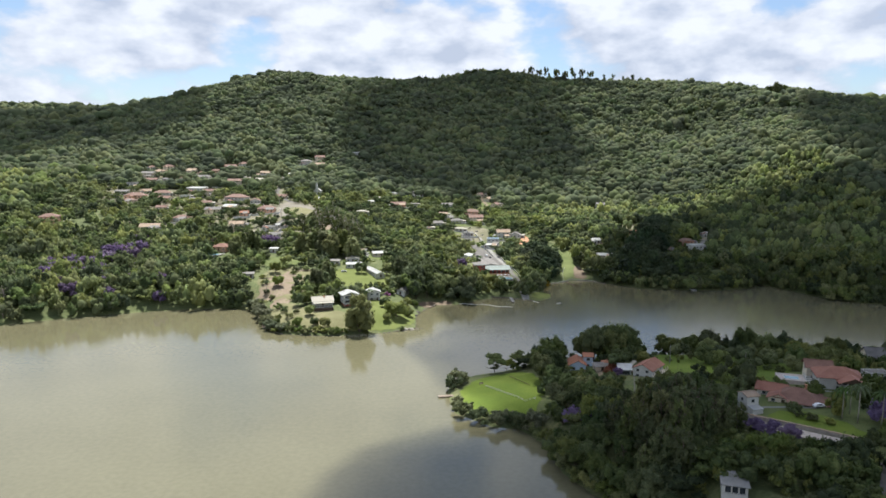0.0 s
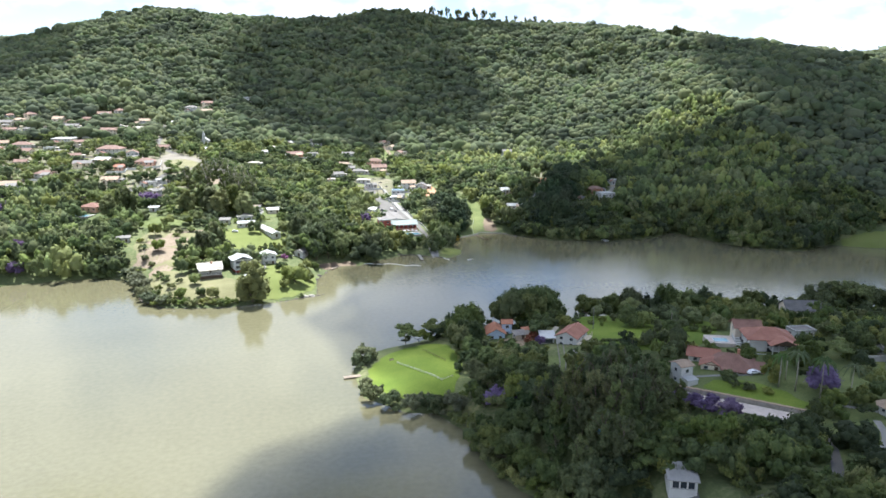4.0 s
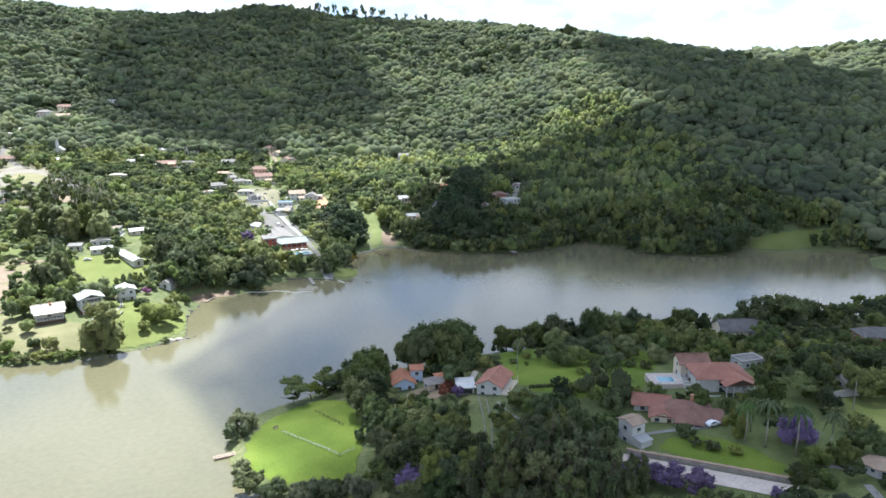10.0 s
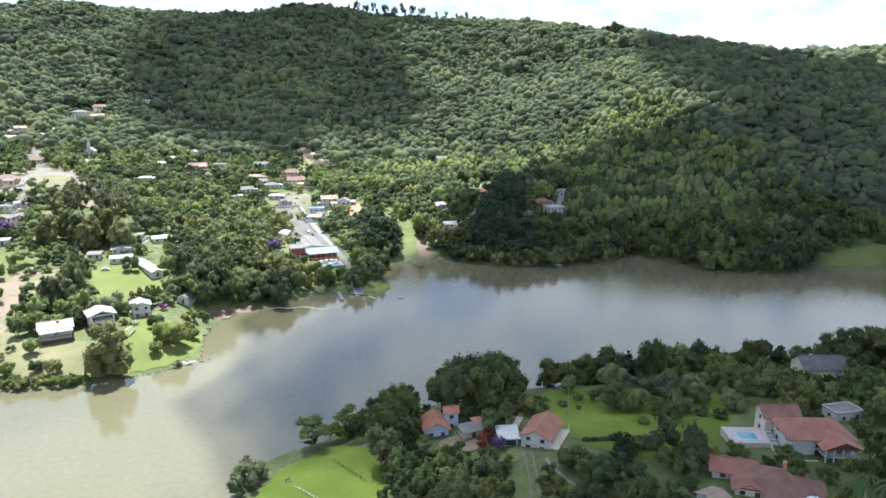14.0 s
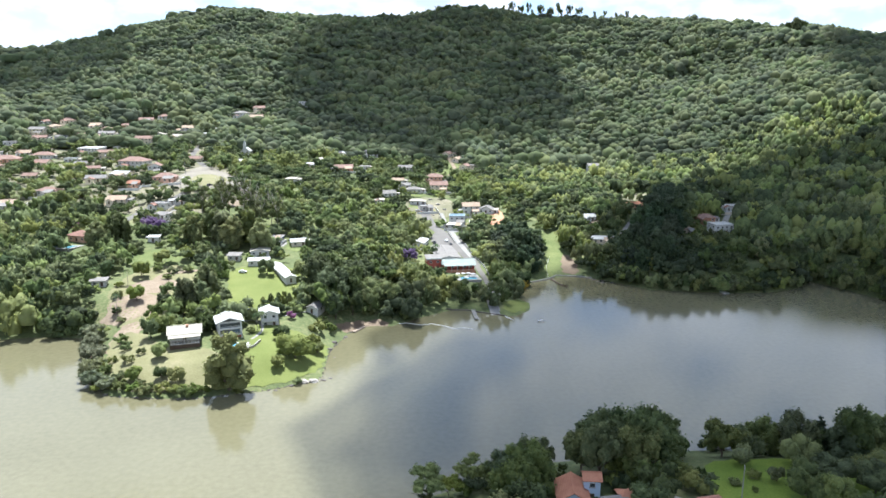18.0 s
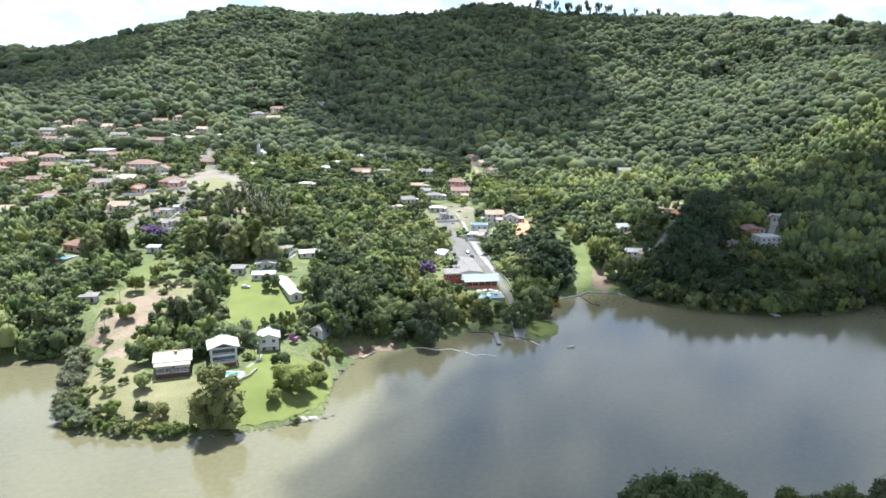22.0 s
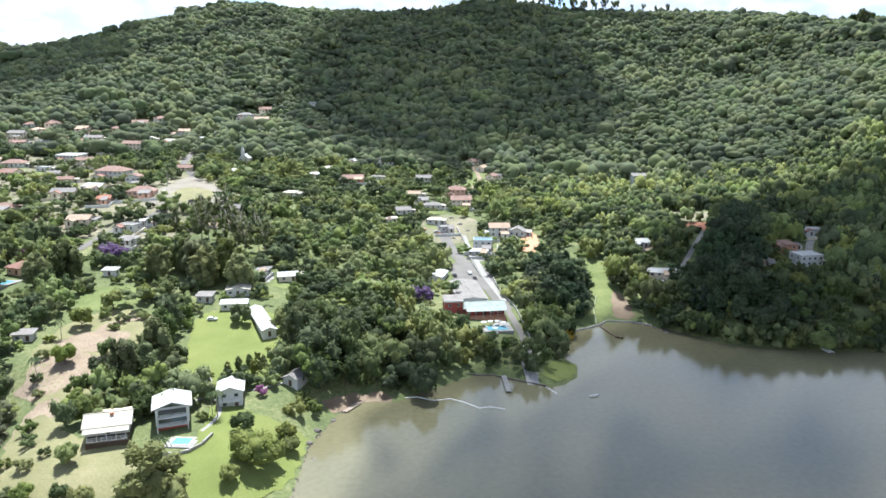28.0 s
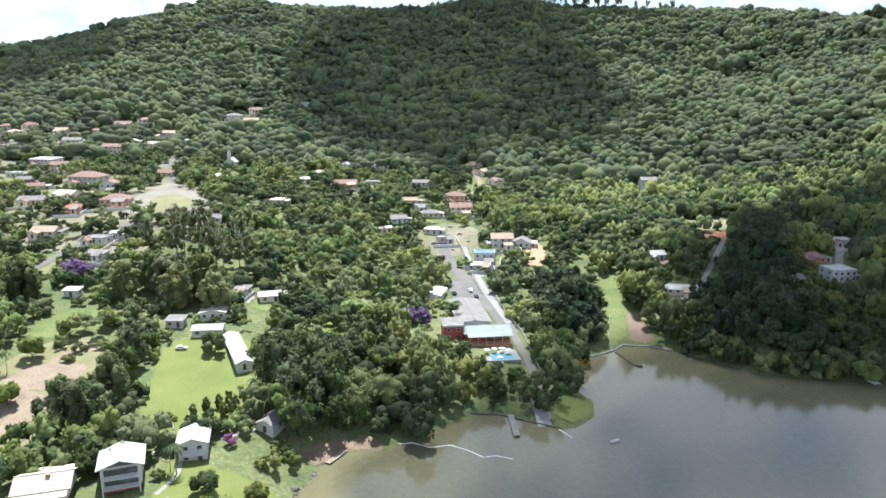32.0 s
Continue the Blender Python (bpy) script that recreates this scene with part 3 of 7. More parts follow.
patch("soil_terrace", [(-108, 424), (-99, 420), (-96, 440), (-104, 449), (-112, 446)], SOIL, "trodden bare earth above the shore", "soil", lift=0.07)
patch("meadow", [(-128, 514), (-108, 523), (-112, 545), (-132, 545), (-140, 528)], MEADOW, "rough grass slope above the terraces", "meadow")
patch("village_ground", [(-180, 604), (-130, 596), (-96, 640), (-104, 700), (-140, 770), (-170, 860), (-240, 960), (-380, 970), (-430, 900), (-400, 790), (-350, 720), (-290, 640), (-230, 604)], YARDS, "bare earth, dust and thin grass between the village houses", "ground", lift=0.04, cell=7.0, keep_open=False)
patch("square", [(-166, 674), (-164, 700), (-168, 745), (-156, 745), (-142, 716), (-119, 694), (-113, 670), (-123, 650), (-145, 650), (-160, 660)], PALESAND, "pale dusty paved village square", "square", lift=0.15)
patch("green_island", [(-152, 672), (-152, 698), (-138, 698), (-125, 684), (-124, 668), (-134, 659), (-145, 661)], DRY, "round dry grass island in the square", "grass", lift=0.32, keep_open=False)
# The inlet meadow takes the darker grass colour in place of tree shade.
patch("meadow", [(101, 628), (118, 628), (112, 586), (103, 556), (84, 547), (93, 560), (100, 590)], MEADOW, "narrow green meadow above the inlet", "meadow")
patch("earth_dam", [(106, 558), (108, 574), (110, 586), (114, 586), (117, 572), (117, 559)], SAND, "brown earth bank at the head of the inlet", "bank")
patch("lawn", [(62, 494), (74, 506), (78, 498), (73, 484), (64, 481)], LAWN, "small grassy landing beside the ramp", "lawn")
patch("lawn", [(6, 288), (16, 306), (33, 315), (42, 300), (43, 281), (36, 258), (21, 258), (9, 272)], LUSH, "bright green lawn on the tip of the point", "lawn")
patch("lawn", [(97, 301), (113, 300), (112, 280), (96, 281)], LUSH, "garden lawn beside the gabled house", "lawn")
patch("meadow", [(98, 326), (146, 322), (158, 302), (142, 280), (124, 262), (108, 266), (96, 278), (94, 300)], LUSH, "sloping orchard grass", "meadow", lift=0.06)
patch("garden_ground", [(66, 192), (170, 170), (215, 250), (170, 300), (100, 262), (60, 280), (44, 250)], MEADOW, "rough garden grass under the trees of the point", "grass", lift=0.03, cell=5.0, keep_open=False)
patch("lawn", [(111, 236), (129, 233), (137, 213), (130, 208), (115, 224)], LUSH, "garden lawn above the stone wall", "lawn")
patch("playing_field", [(176, 240), (200, 238), (198, 214), (168, 214)], LAWN, "worn yellow-green playing field", "field")
patch("meadow", [(205, 304), (228, 300), (222, 282), (205, 286)], LUSH, "grass round a dark-roofed house", "meadow")
patch("yard", [(58, 300), (82, 302), (84, 288), (60, 290)], SOIL, "paved yard between the shore houses", "yard", keep_open=False)
patch("lawn", [(345, 483), (357, 470), (386, 464), (428, 459), (434, 465), (404, 474), (378, 482), (360, 486)], LAWN, "lakeside lawn before the wooded slope", "lawn")
patch("red_earth", [(172, 664), (198, 668), (200, 688), (174, 686)], RED_SOIL, "cut slope of red earth", "soil")
patch("beach", [(-14, 452), (-3, 463), (8, 462), (4, 470), (-8, 468), (-18, 458)], SAND, "small brown sandy beach", "beach")
patch("parking", [(28, 588), (33, 574), (42, 574), (52, 576), (45, 612), (36, 618), (26, 614)], ASPHALT, "dusty asphalt parking area beside the lane", "parking", lift=0.14)
patch("orange_bank", [(70, 630), (77, 632), (81, 650), (80, 674), (73, 672), (69, 650)], ORANGE_SOIL, "bare orange earth bank beside the houses", "soil")
patch("rubble_yard", [(12, 650), (44, 655), (48, 700), (22, 712), (4, 690)], YARDS, "dusty building plots with debris", "yard")
patch("clearing", [(35, 790), (56, 792), (72, 830), (58, 870), (44, 850)], MEADOW, "grass clearing by the row of houses", "meadow")
patch("clearing", [(-112, 640), (-100, 646), (-98, 628), (-112, 622)], SOIL, "bare clearing under tall trees", "soil")
patch("meadow", [(-28, 520), (-16, 520), (-16, 545), (-26, 545)], LAWN, "small grass clearing among trees", "meadow")
patch("meadow", [(160, 690), (205, 690), (215, 715), (172, 720)], YARDS, "orchard slope with low crops", "meadow")
strip("road", [(53, 550), (45, 585), (36, 611), (29, 632), (24, 660), (20, 690)], 7.0, ASPHALT, "wide asphalt lane above the marina hall", "road")
strip("road", [(60, 497), (58.5, 516), (55, 540), (53, 552)], 3.4, ASPHALT, "narrow asphalt lane down to the landing", "road", lift=0.22)
strip("road", [(53, 560), (45, 592), (40, 625), (35, 668)], 3.0, CONCRETE, "pale concrete side road", "road", lift=0.22)
strip("road", [(84, 187), (80, 176), (78.5, 169), (81, 165), (86, 165.5), (93, 170), (100, 172), (110, 172), (118, 176), (124, 186), (128, 194)], 2.8, ASPHALT, "curved grey drive among the trees", "road")
strip("path", [(80, 284), (75, 264), (69, 248), (64, 240)], 0.5, PAVING, "one of two concrete wheel tracks down the slope", "path")
strip("path", [(82, 283.5), (77, 263.5), (71, 247), (66, 239)], 0.5, PAVING, "one of two concrete wheel tracks down the slope", "path")
strip("path", [(83.5, 276), (84, 264), (88, 256), (93, 252)], 0.8, CONCRETE, "narrow pale garden path", "path")
strip("path", [(-124, 458), (-112, 473), (-113, 505), (-94, 516)], 3.0, SOIL, "dirt track over the terraces", "path")
strip("path", [(-104, 398), (-110, 420), (-118, 440)], 4.0, SOIL, "dirt track along the shore", "path")
strip("road", [(-142, 655), (-150, 630), (-160, 612), (-168, 580)], 5.0, ASPHALT, "village road below the square", "road")
strip("road", [(-160, 742), (-190, 800), (-200, 870), (-180, 960)], 5.0, ASPHALT, "village road climbing the hill", "road")
strip("road", [(-50, 770), (-58, 740), (-62, 715)], 4.0, SOIL, "dirt lane between trees", "road")
strip("road", [(44, 800), (52, 835), (46, 880)], 4.0, SOIL, "dirt lane beside the row of houses", "road")
strip("road", [(152, 606), (164, 627), (175, 647), (184, 664)], 2.8, CONCRETE, "concrete track up the wooded slope", "road")
strip("road", [(224, 612), (238, 640), (250, 660), (275, 665)], 4.0, CONCRETE, "concrete drive of the shore villa", "road")


# ---- houses ----
FRAME_MESH = {}


def window_meshes(w, h):
    """A window frame with its crossbar, and a pane set back in it; front towards -y, centre at the origin."""
    if (w, h) not in FRAME_MESH:
        f, t = Shape(), 0.09
        loop = [(-1, -1), (1, -1), (1, 1), (-1, 1)]
        vs = [(sx * (w / 2 - k), y, sz * (h / 2 - k)) for y in (-0.06, 0.04) for k in (0, t) for sx, sz in loop]
        fs = []
        for i in range(4):
            j = (i + 1) % 4
            fs += [(i, j, 4 + j, 4 + i), (8 + j, 8 + i, 12 + i, 12 + j), (j, i, 8 + i, 8 + j), (4 + i, 4 + j, 12 + j, 12 + i)]
        f.add(vs, fs)
        g = Shape().box(-w / 2 + t, w / 2 - t, -0.025, 0.02, -h / 2 + t, h / 2 - t)
        sill = Shape().box(-w / 2 - 0.1, w / 2 + 0.1, -0.16, 0.0, -h / 2 - 0.1, -h / 2 - 0.004)
        FRAME_MESH[(w, h)] = (f.mesh("window_frame", WHITE), g.mesh("pane", GLASS), sill.mesh("sill", CONCRETE))
    return FRAME_MESH[(w, h)]


def window(parent, x, y, z, face, w=1.4, h=1.2):
    frame_mesh, pane_mesh, sill_mesh = window_meshes(w, h)
    o = part("window", frame_mesh, None, parent, at=pose(x, y, z, 0, 0, face))
    part("pane", pane_mesh, None, o)
    part("sill", sill_mesh, None, o)


DOOR = {}


def door(parent, x, y, z, face, material=None, w=1.0, h=2.1):
    key = (w, h, (material or DARKWOOD).name)
    if key not in DOOR:
        DOOR[key] = Shape().box(-w / 2, w / 2, -0.05, 0.03, 0, h).box(-w / 2 - 0.08, -w / 2, -0.08, 0.03, 0, h + 0.08).box(w / 2, w / 2 + 0.08, -0.08, 0.03, 0, h + 0.08).box(w / 2 - 0.18, w / 2 - 0.1, -0.11, -0.05, 1.0, 1.1).mesh("door", material or DARKWOOD)
    part("door", DOOR[key], None, parent, at=pose(x, y, z, 0, 0, face))


def volume(t, w, d, floors, roof, rise, roof_mat, wall_mat, ox=0.0, oy=0.0, oz=0.0, storey=2.8, over=0.7, sink=2.5, openings=True, thick=0.18, skip_front=False):
    """One block of a house: walls, roof planes, windows and a door; its front looks to -y."""
    h = floors * storey
    m = pose(ox, oy, oz)
    s = Shape()
    if roof == "gable_x":
        s.box(-w / 2, w / 2, -d / 2, d / 2, -sink, h)
        s.add([(-w / 2, -d / 2, h), (-w / 2, d / 2, h), (-w / 2, 0, h + rise), (w / 2, -d / 2, h), (w / 2, d / 2, h), (w / 2, 0, h + rise)],
              [(0, 2, 1), (3, 4, 5), (0, 3, 5, 2), (1, 2, 5, 4)])
    elif roof == "gable_y":
        s.box(-w / 2, w / 2, -d / 2, d / 2, -sink, h)
        s.add([(-w / 2, -d / 2, h), (w / 2, -d / 2, h), (0, -d / 2, h + rise), (-w / 2, d / 2, h), (w / 2, d / 2, h), (0, d / 2, h + rise)],
              [(0, 1, 2), (3, 5, 4), (0, 2, 5, 3), (1, 4, 5, 2)])
    elif roof == "mono":
        s.prism([(-d / 2, -sink), (d / 2, -sink), (d / 2, h + rise), (-d / 2, h)], -w / 2, w / 2)
        s.v = [(y, x, z) for x, y, z in s.v]
        s.f = [f[::-1] for f in s.f]
    else:
        s.box(-w / 2, w / 2, -d / 2, d / 2, -sink, h)
    part("wall", s, wall_mat, t, at=m)
    e = over
    low = h - over * (rise / (d / 2 if roof == "gable_x" else w / 2)) if roof.startswith("gable") else h
    up = thick
    if roof == "gable_x":
        for sy in (-1, 1):
            c = [(-w / 2 - e, sy * (d / 2 + e), low + up), (w / 2 + e, sy * (d / 2 + e), low + up), (w / 2 + e, 0, h + rise + up), (-w / 2 - e, 0, h + rise + up)]
            part("roof_slope", Shape().slab(c if sy < 0 else c[::-1], thick), roof_mat, t, at=m)
        part("ridge_cap", Shape().box(-w / 2 - e, w / 2 + e, -0.16, 0.16, h + rise + up - 0.04, h + rise + up + 0.1), roof_mat, t, at=m)
    elif roof == "gable_y":
        for sx in (-1, 1):
            c = [(sx * (w / 2 + e), -d / 2 - e, low + up), (sx * (w / 2 + e), d / 2 + e, low + up), (0, d / 2 + e, h + rise + up), (0, -d / 2 - e, h + rise + up)]
            part("roof_slope", Shape().slab(c if sx > 0 else c[::-1], thick), roof_mat, t, at=m)
        part("ridge_cap", Shape().box(-0.16, 0.16, -d / 2 - e, d / 2 + e, h + rise + up - 0.04, h + rise + up + 0.1), roof_mat, t, at=m)
    elif roof == "hip":
        a, b = w / 2 + e, d / 2 + e
        k = max(a - b, 0.4) if a >= b else 0.4
        q = max(b - a, 0.0)
        z0, z1 = h + up, h + rise + up
        r0, r1 = ((-k, 0, z1), (k, 0, z1)) if a >= b else ((0, -q, z1), (0, q, z1))
        if a >= b:
            planes = [[(-a, -b, z0), (a, -b, z0), r1, r0], [(a, b, z0), (-a, b, z0), r0, r1], [(a, -b, z0), (a, b, z0), r1], [(-a, b, z0), (-a, -b, z0), r0]]
        else:
            planes = [[(a, -b, z0), (a, b, z0), r1, r0], [(-a, b, z0), (-a, -b, z0), r0, r1], [(-a, -b, z0), (a, -b, z0), r0], [(a, b, z0), (-a, b, z0), r1]]
        for pl in planes:
            part("roof_slope", Shape().slab(pl, thick), roof_mat, t, at=m)
    elif roof == "mono":
        part("roof_slope", Shape().slab([(-w / 2 - e, -d / 2 - e, h + up - rise * e / d), (w / 2 + e, -d / 2 - e, h + up - rise * e / d), (w / 2 + e, d / 2 + e, h + rise + up + rise * e / d), (-w / 2 - e, d / 2 + e, h + rise + up + rise * e / d)], thick), roof_mat, t, at=m)
    else:
        part("roof_deck", Shape().box(-w / 2 - 0.1, w / 2 + 0.1, -d / 2 - 0.1, d / 2 + 0.1, h + 0.003, h + 0.2), roof_mat, t, at=m)
        p = Shape()
        for x0, x1, y0, y1 in ((-w / 2 - 0.1, w / 2 + 0.1, -d / 2 - 0.1, -d / 2 + 0.1), (-w / 2 - 0.1, w / 2 + 0.1, d / 2 - 0.1, d / 2 + 0.1), (-w / 2 - 0.1, -w / 2 + 0.1, -d / 2 + 0.1, d / 2 - 0.1), (w / 2 - 0.1, w / 2 + 0.1, -d / 2 + 0.1, d / 2 - 0.1)):
            p.box(x0, x1, y0, y1, h + 0.2, h + 0.6)
        part("parapet", p, wall_mat, t, at=m)
    if openings:
        n = max(1, int(w / 3.2))
        for fl in range(floors):
            for k in range(n):
                x = ox - w / 2 + (k + 0.5) * w / n
                if fl == 0 and k == n // 2 and not skip_front:
                    door(t, x, oy - d / 2 - 0.02, oz + 0.02, 0)
                elif not skip_front:
                    window(t, x, oy - d / 2 - 0.03, oz + fl * storey + 1.55, 0)
            for k in range(max(1, int(d / 4.5))):
                y = oy - d / 2 + (k + 0.5) * d / max(1, int(d / 4.5))
                window(t, ox + w / 2 + 0.03, y, oz + fl * storey + 1.55, 90)
                window(t, ox - w / 2 - 0.03, y, oz + fl * storey + 1.55, -90)


def homestead(name, label, x, y, turn, w, d, floors, roof, rise, roof_mat, wall_mat, group="", z=None, clear=True, category="house", **more):
    t = thing(name, label, category, pose(x, y, ground_z(x, y) if z is None else z, 0, 0, turn), group)
    volume(t, w, d, floors, roof, rise, roof_mat, wall_mat, **more)
    if clear:
        CLEAR.append((x, y, max(w, d) * 0.55 + 2.5))
    return t


def rail(t, x0, x1, y, z, h=1.0, gap=1.2, material=None):
    """A balcony rail along x: each post a part, one handrail."""
    n = max(1, int((x1 - x0) / gap))
    for k in range(n + 1):
        x = x0 + (x1 - x0) * k / n
        part("post", Shape().box(x - 0.05, x + 0.05, y - 0.05, y + 0.05, z, z + h), material or WHITE, t)
    part("handrail", Shape().box(x0, x1, y - 0.06, y + 0.06, z + h, z + h + 0.1), material or WHITE, t)
    part("lower_rail", Shape().box(x0, x1, y - 0.03, y + 0.03, z + h * 0.5, z + h * 0.5 + 0.08), material or WHITE, t)


# villas on the near headland
v = thing("villa", "single-storey villa with a broad cream gabled roof and a dark base", "house", pose(-74.5, 425, 7.0, 0, 0, 17))
volume(v, 11.6, 9.0, 1, "gable_x", 1.8, CREAMROOF, WHITE, storey=3.0, over=1.0, oz=2.2, sink=0.2)
part("base", Shape().box(-5.7, 5.7, -7.2, 4.6, -2.5, 1.18), DARKWOOD, v)
part("terrace", Shape().box(-5.5, 5.5, -7.4, -4.76, 1.2, 1.5), CONCRETE, v)
for k in range(5):
    part("post", Shape().box(-5.3 + k * 2.6, -5.1 + k * 2.6, -7.35, -7.22, -2.5, 1.18), DARKWOOD, v)
    part("post", Shape().box(-5.3 + k * 2.6, -5.1 + k * 2.6, -7.2, -7.0, 1.5, 4.3), WHITE, v)
part("porch_roof", Shape().slab([(-6.2, -8.0, 4.4), (6.2, -8.0, 4.4), (6.2, -5.8, 4.85), (-6.2, -5.8, 4.85)], 0.15), CREAMROOF, v)
rail(v, -5.2, 5.2, -7.1, 1.5)
part("chimney", Shape().box(0.6, 1.5, -1.6, -0.8, 4.5, 7.3).box(0.5, 1.6, -1.7, -0.7, 7.3, 7.5), BRICK, v)
part("lean_to", Shape().box(-5.2, 5.2, 5.0, 8.0, -1.0, 4.2).slab([(-5.8, 5.8, 4.7), (5.8, 5.8, 4.7), (5.8, 8.6, 4.45), (-5.8, 8.6, 4.45)], 0.15), CREAM, v)
CLEAR.append((-75.5, 423, 11))
v = thing("villa", "white three-level villa with a white gable front and balconies", "house", pose(-58.8, 433, 7.5, 0, 0, 21))
volume(v, 9.6, 9.4, 2, "gable_y", 1.6, WHITEROOF, WHITE, storey=2.7, over=1.0, oz=1.4, sink=0.2, skip_front=True)
part("brick_base", Shape().box(-4.3, 4.3, -4.7, 4.7, -2.5, 1.18), REDWALL, v)
for k, z in enumerate((1.25, 3.95)):
    part("balcony", Shape().box(-4.5, 4.5, -6.6, -5.02, z, z + 0.22), WHITE, v)
    rail(v, -4.4, 4.4, -6.5, z + 0.22, 0.95)
    part("glazed_front", Shape().box(-4.0, 4.0, -5.08, -5.01, z + 0.35, z + 2.2), GLASS, v)
for x in (-4.35, 4.35):
    part("pillar", Shape().box(x - 0.15, x + 0.15, -6.72, -6.62, -2.0, 6.4), WHITE, v)
part("gable_window", Shape().add([(-3.2, -5.06, 6.9), (3.2, -5.06, 6.9), (0, -5.06, 7.9), (-3.2, -5.01, 6.9), (3.2, -5.01, 6.9), (0, -5.01, 7.9)], [(0, 1, 2), (5, 4, 3), (0, 3, 4, 1), (1, 4, 5, 2), (2, 5, 3, 0)]), GLASS, v)
CLEAR.append((-59.5, 431, 10))
v = homestead("villa", "white two-storey villa with a low white gabled roof", -45.0, 447, 14, 7.4, 8.6, 2, "gable_y", 1.3, WHITEROOF, WHITE, z=7.2, over=0.8, storey=3.0)
part("porch_slab", Shape().box(-3.3, 3.3, -6.2, -4.6, 2.8, 3.0), WHITE, v)
rail(v, -3.2, 3.2, -6.1, 3.0, 0.9)
v = homestead("long_shed", "long narrow outbuilding with a white corrugated roof", -51.5, 511, 25, 5.2, 33, 1, "gable_y", 0.9, WHITEROOF, WHITE, z=13.0, over=0.6)
v = homestead("bungalow", "low bungalow with a white roof beyond the lawn", -68, 529, 8, 11, 7, 1, "gable_x", 1.0, WHITEROOF, WHITE, over=0.6)
v = homestead("shed", "small grey-roofed garden shed", -83, 535, 0, 6.5, 5, 1, "mono", 0.6, GREYROOF, GREYWALL)
v = homestead("bungalow", "low pale-roofed house behind the lawn", -71, 545, 10, 10, 8, 1, "gable_y", 1.0, CREAMROOF, WHITE)
v = homestead("cottage", "small cottage with a red tiled roof", -40, 519, 20, 8, 7, 1, "hip", 1.8, ORANGETILE, WHITE)
v = homestead("boathouse", "small boathouse with a grey gabled roof under trees", -27, 463, -20, 5.5, 8, 1, "gable_y", 1.2, GREYROOF, WHITE, clear=True)
v = homestead("hut", "small hut with a grey sheet roof on the terraces", -137, 488, 10, 7, 4.5, 1, "mono", 0.5, GREYROOF, GREYWALL)
v = homestead("hut", "low hut with a white roof on the slope", -135, 556, 0, 6, 4, 1, "mono", 0.4, WHITEROOF, WHITE)
# house with a terrace up the slope
v = homestead("villa", "salmon house with a red tiled hipped roof above a terrace", -176, 556, -18, 12, 10, 1, "hip", 2.4, OLDTILE, PINKWALL, storey=3.2, over=1.0)
part("terrace", Shape().box(-8, 8, -20, -7, -5.0, -1.2), CONCRETE, v)
part("pool", Shape().box(-6, 6, -17.5, -11, -1.2, -1.12), POOLBLUE, v)
rail(v, -7.8, 7.8, -19.8, -1.2, 0.9)
CLEAR.append((-170, 540, 13))

# marina buildings by the lane
v = thing("marina_hall", "long hall with grey fibre-cement roofs and red walls", "boathouse", pose(36.5, 548, 9.0, 0, 0, 8))
volume(v, 18, 9, 1, "gable_x", 1.5, GREENROOF, REDWALL, ox=4.5, oy=-6.0, storey=3.6, over=1.0, sink=5.0)
volume(v, 8, 9, 2, "mono", 0.8, GREYROOF, REDWALL, ox=-9.2, oy=-4.0, storey=2.9, over=0.5, sink=5.0)
volume(v, 13.5, 34, 1, "gable_y", 1.0, GREYROOF, GREYWALL, ox=1.0, oy=17.2, oz=1.2, storey=3.2, over=0.6, sink=4.0)
part("white_fascia", Shape().box(-13.6, -4.8, -9.3, -9.1, 6.0, 6.7), WHITE, v)
part("veranda", Shape().box(-4, 13.5, -15, -10.6, -4.0, 0.1), BRICK, v)
for k in range(6):
    part("post", Shape().box(-3.6 + k * 3.3, -3.4 + k * 3.3, -14.6, -14.4, 0.1, 3.2), WHITE, v)
part("veranda_roof", Shape().slab([(-4.4, -15.4, 3.3), (14, -15.4, 3.3), (14, -11.4, 4.0), (-4.4, -11.4, 4.0)], 0.14), GREENROOF, v)
part("pool_deck", Shape().box(-3, 14, -29, -17, -6.0, -1.6), CONCRETE, v)
part("pool", Shape().box(3, 12, -27.5, -22.0, -1.6, -1.52), POOLBLUE, v)
CLEAR += [(38, 542, 14), (42, 562, 12), (45, 520, 11), (38, 575, 10)]
v = homestead("boat_store", "boat store with a white sheet roof beside the lane", 20.5, 588, -12, 7.0, 14, 1, "gable_y", 0.6, WHITEROOF, WHITE, over=0.6)

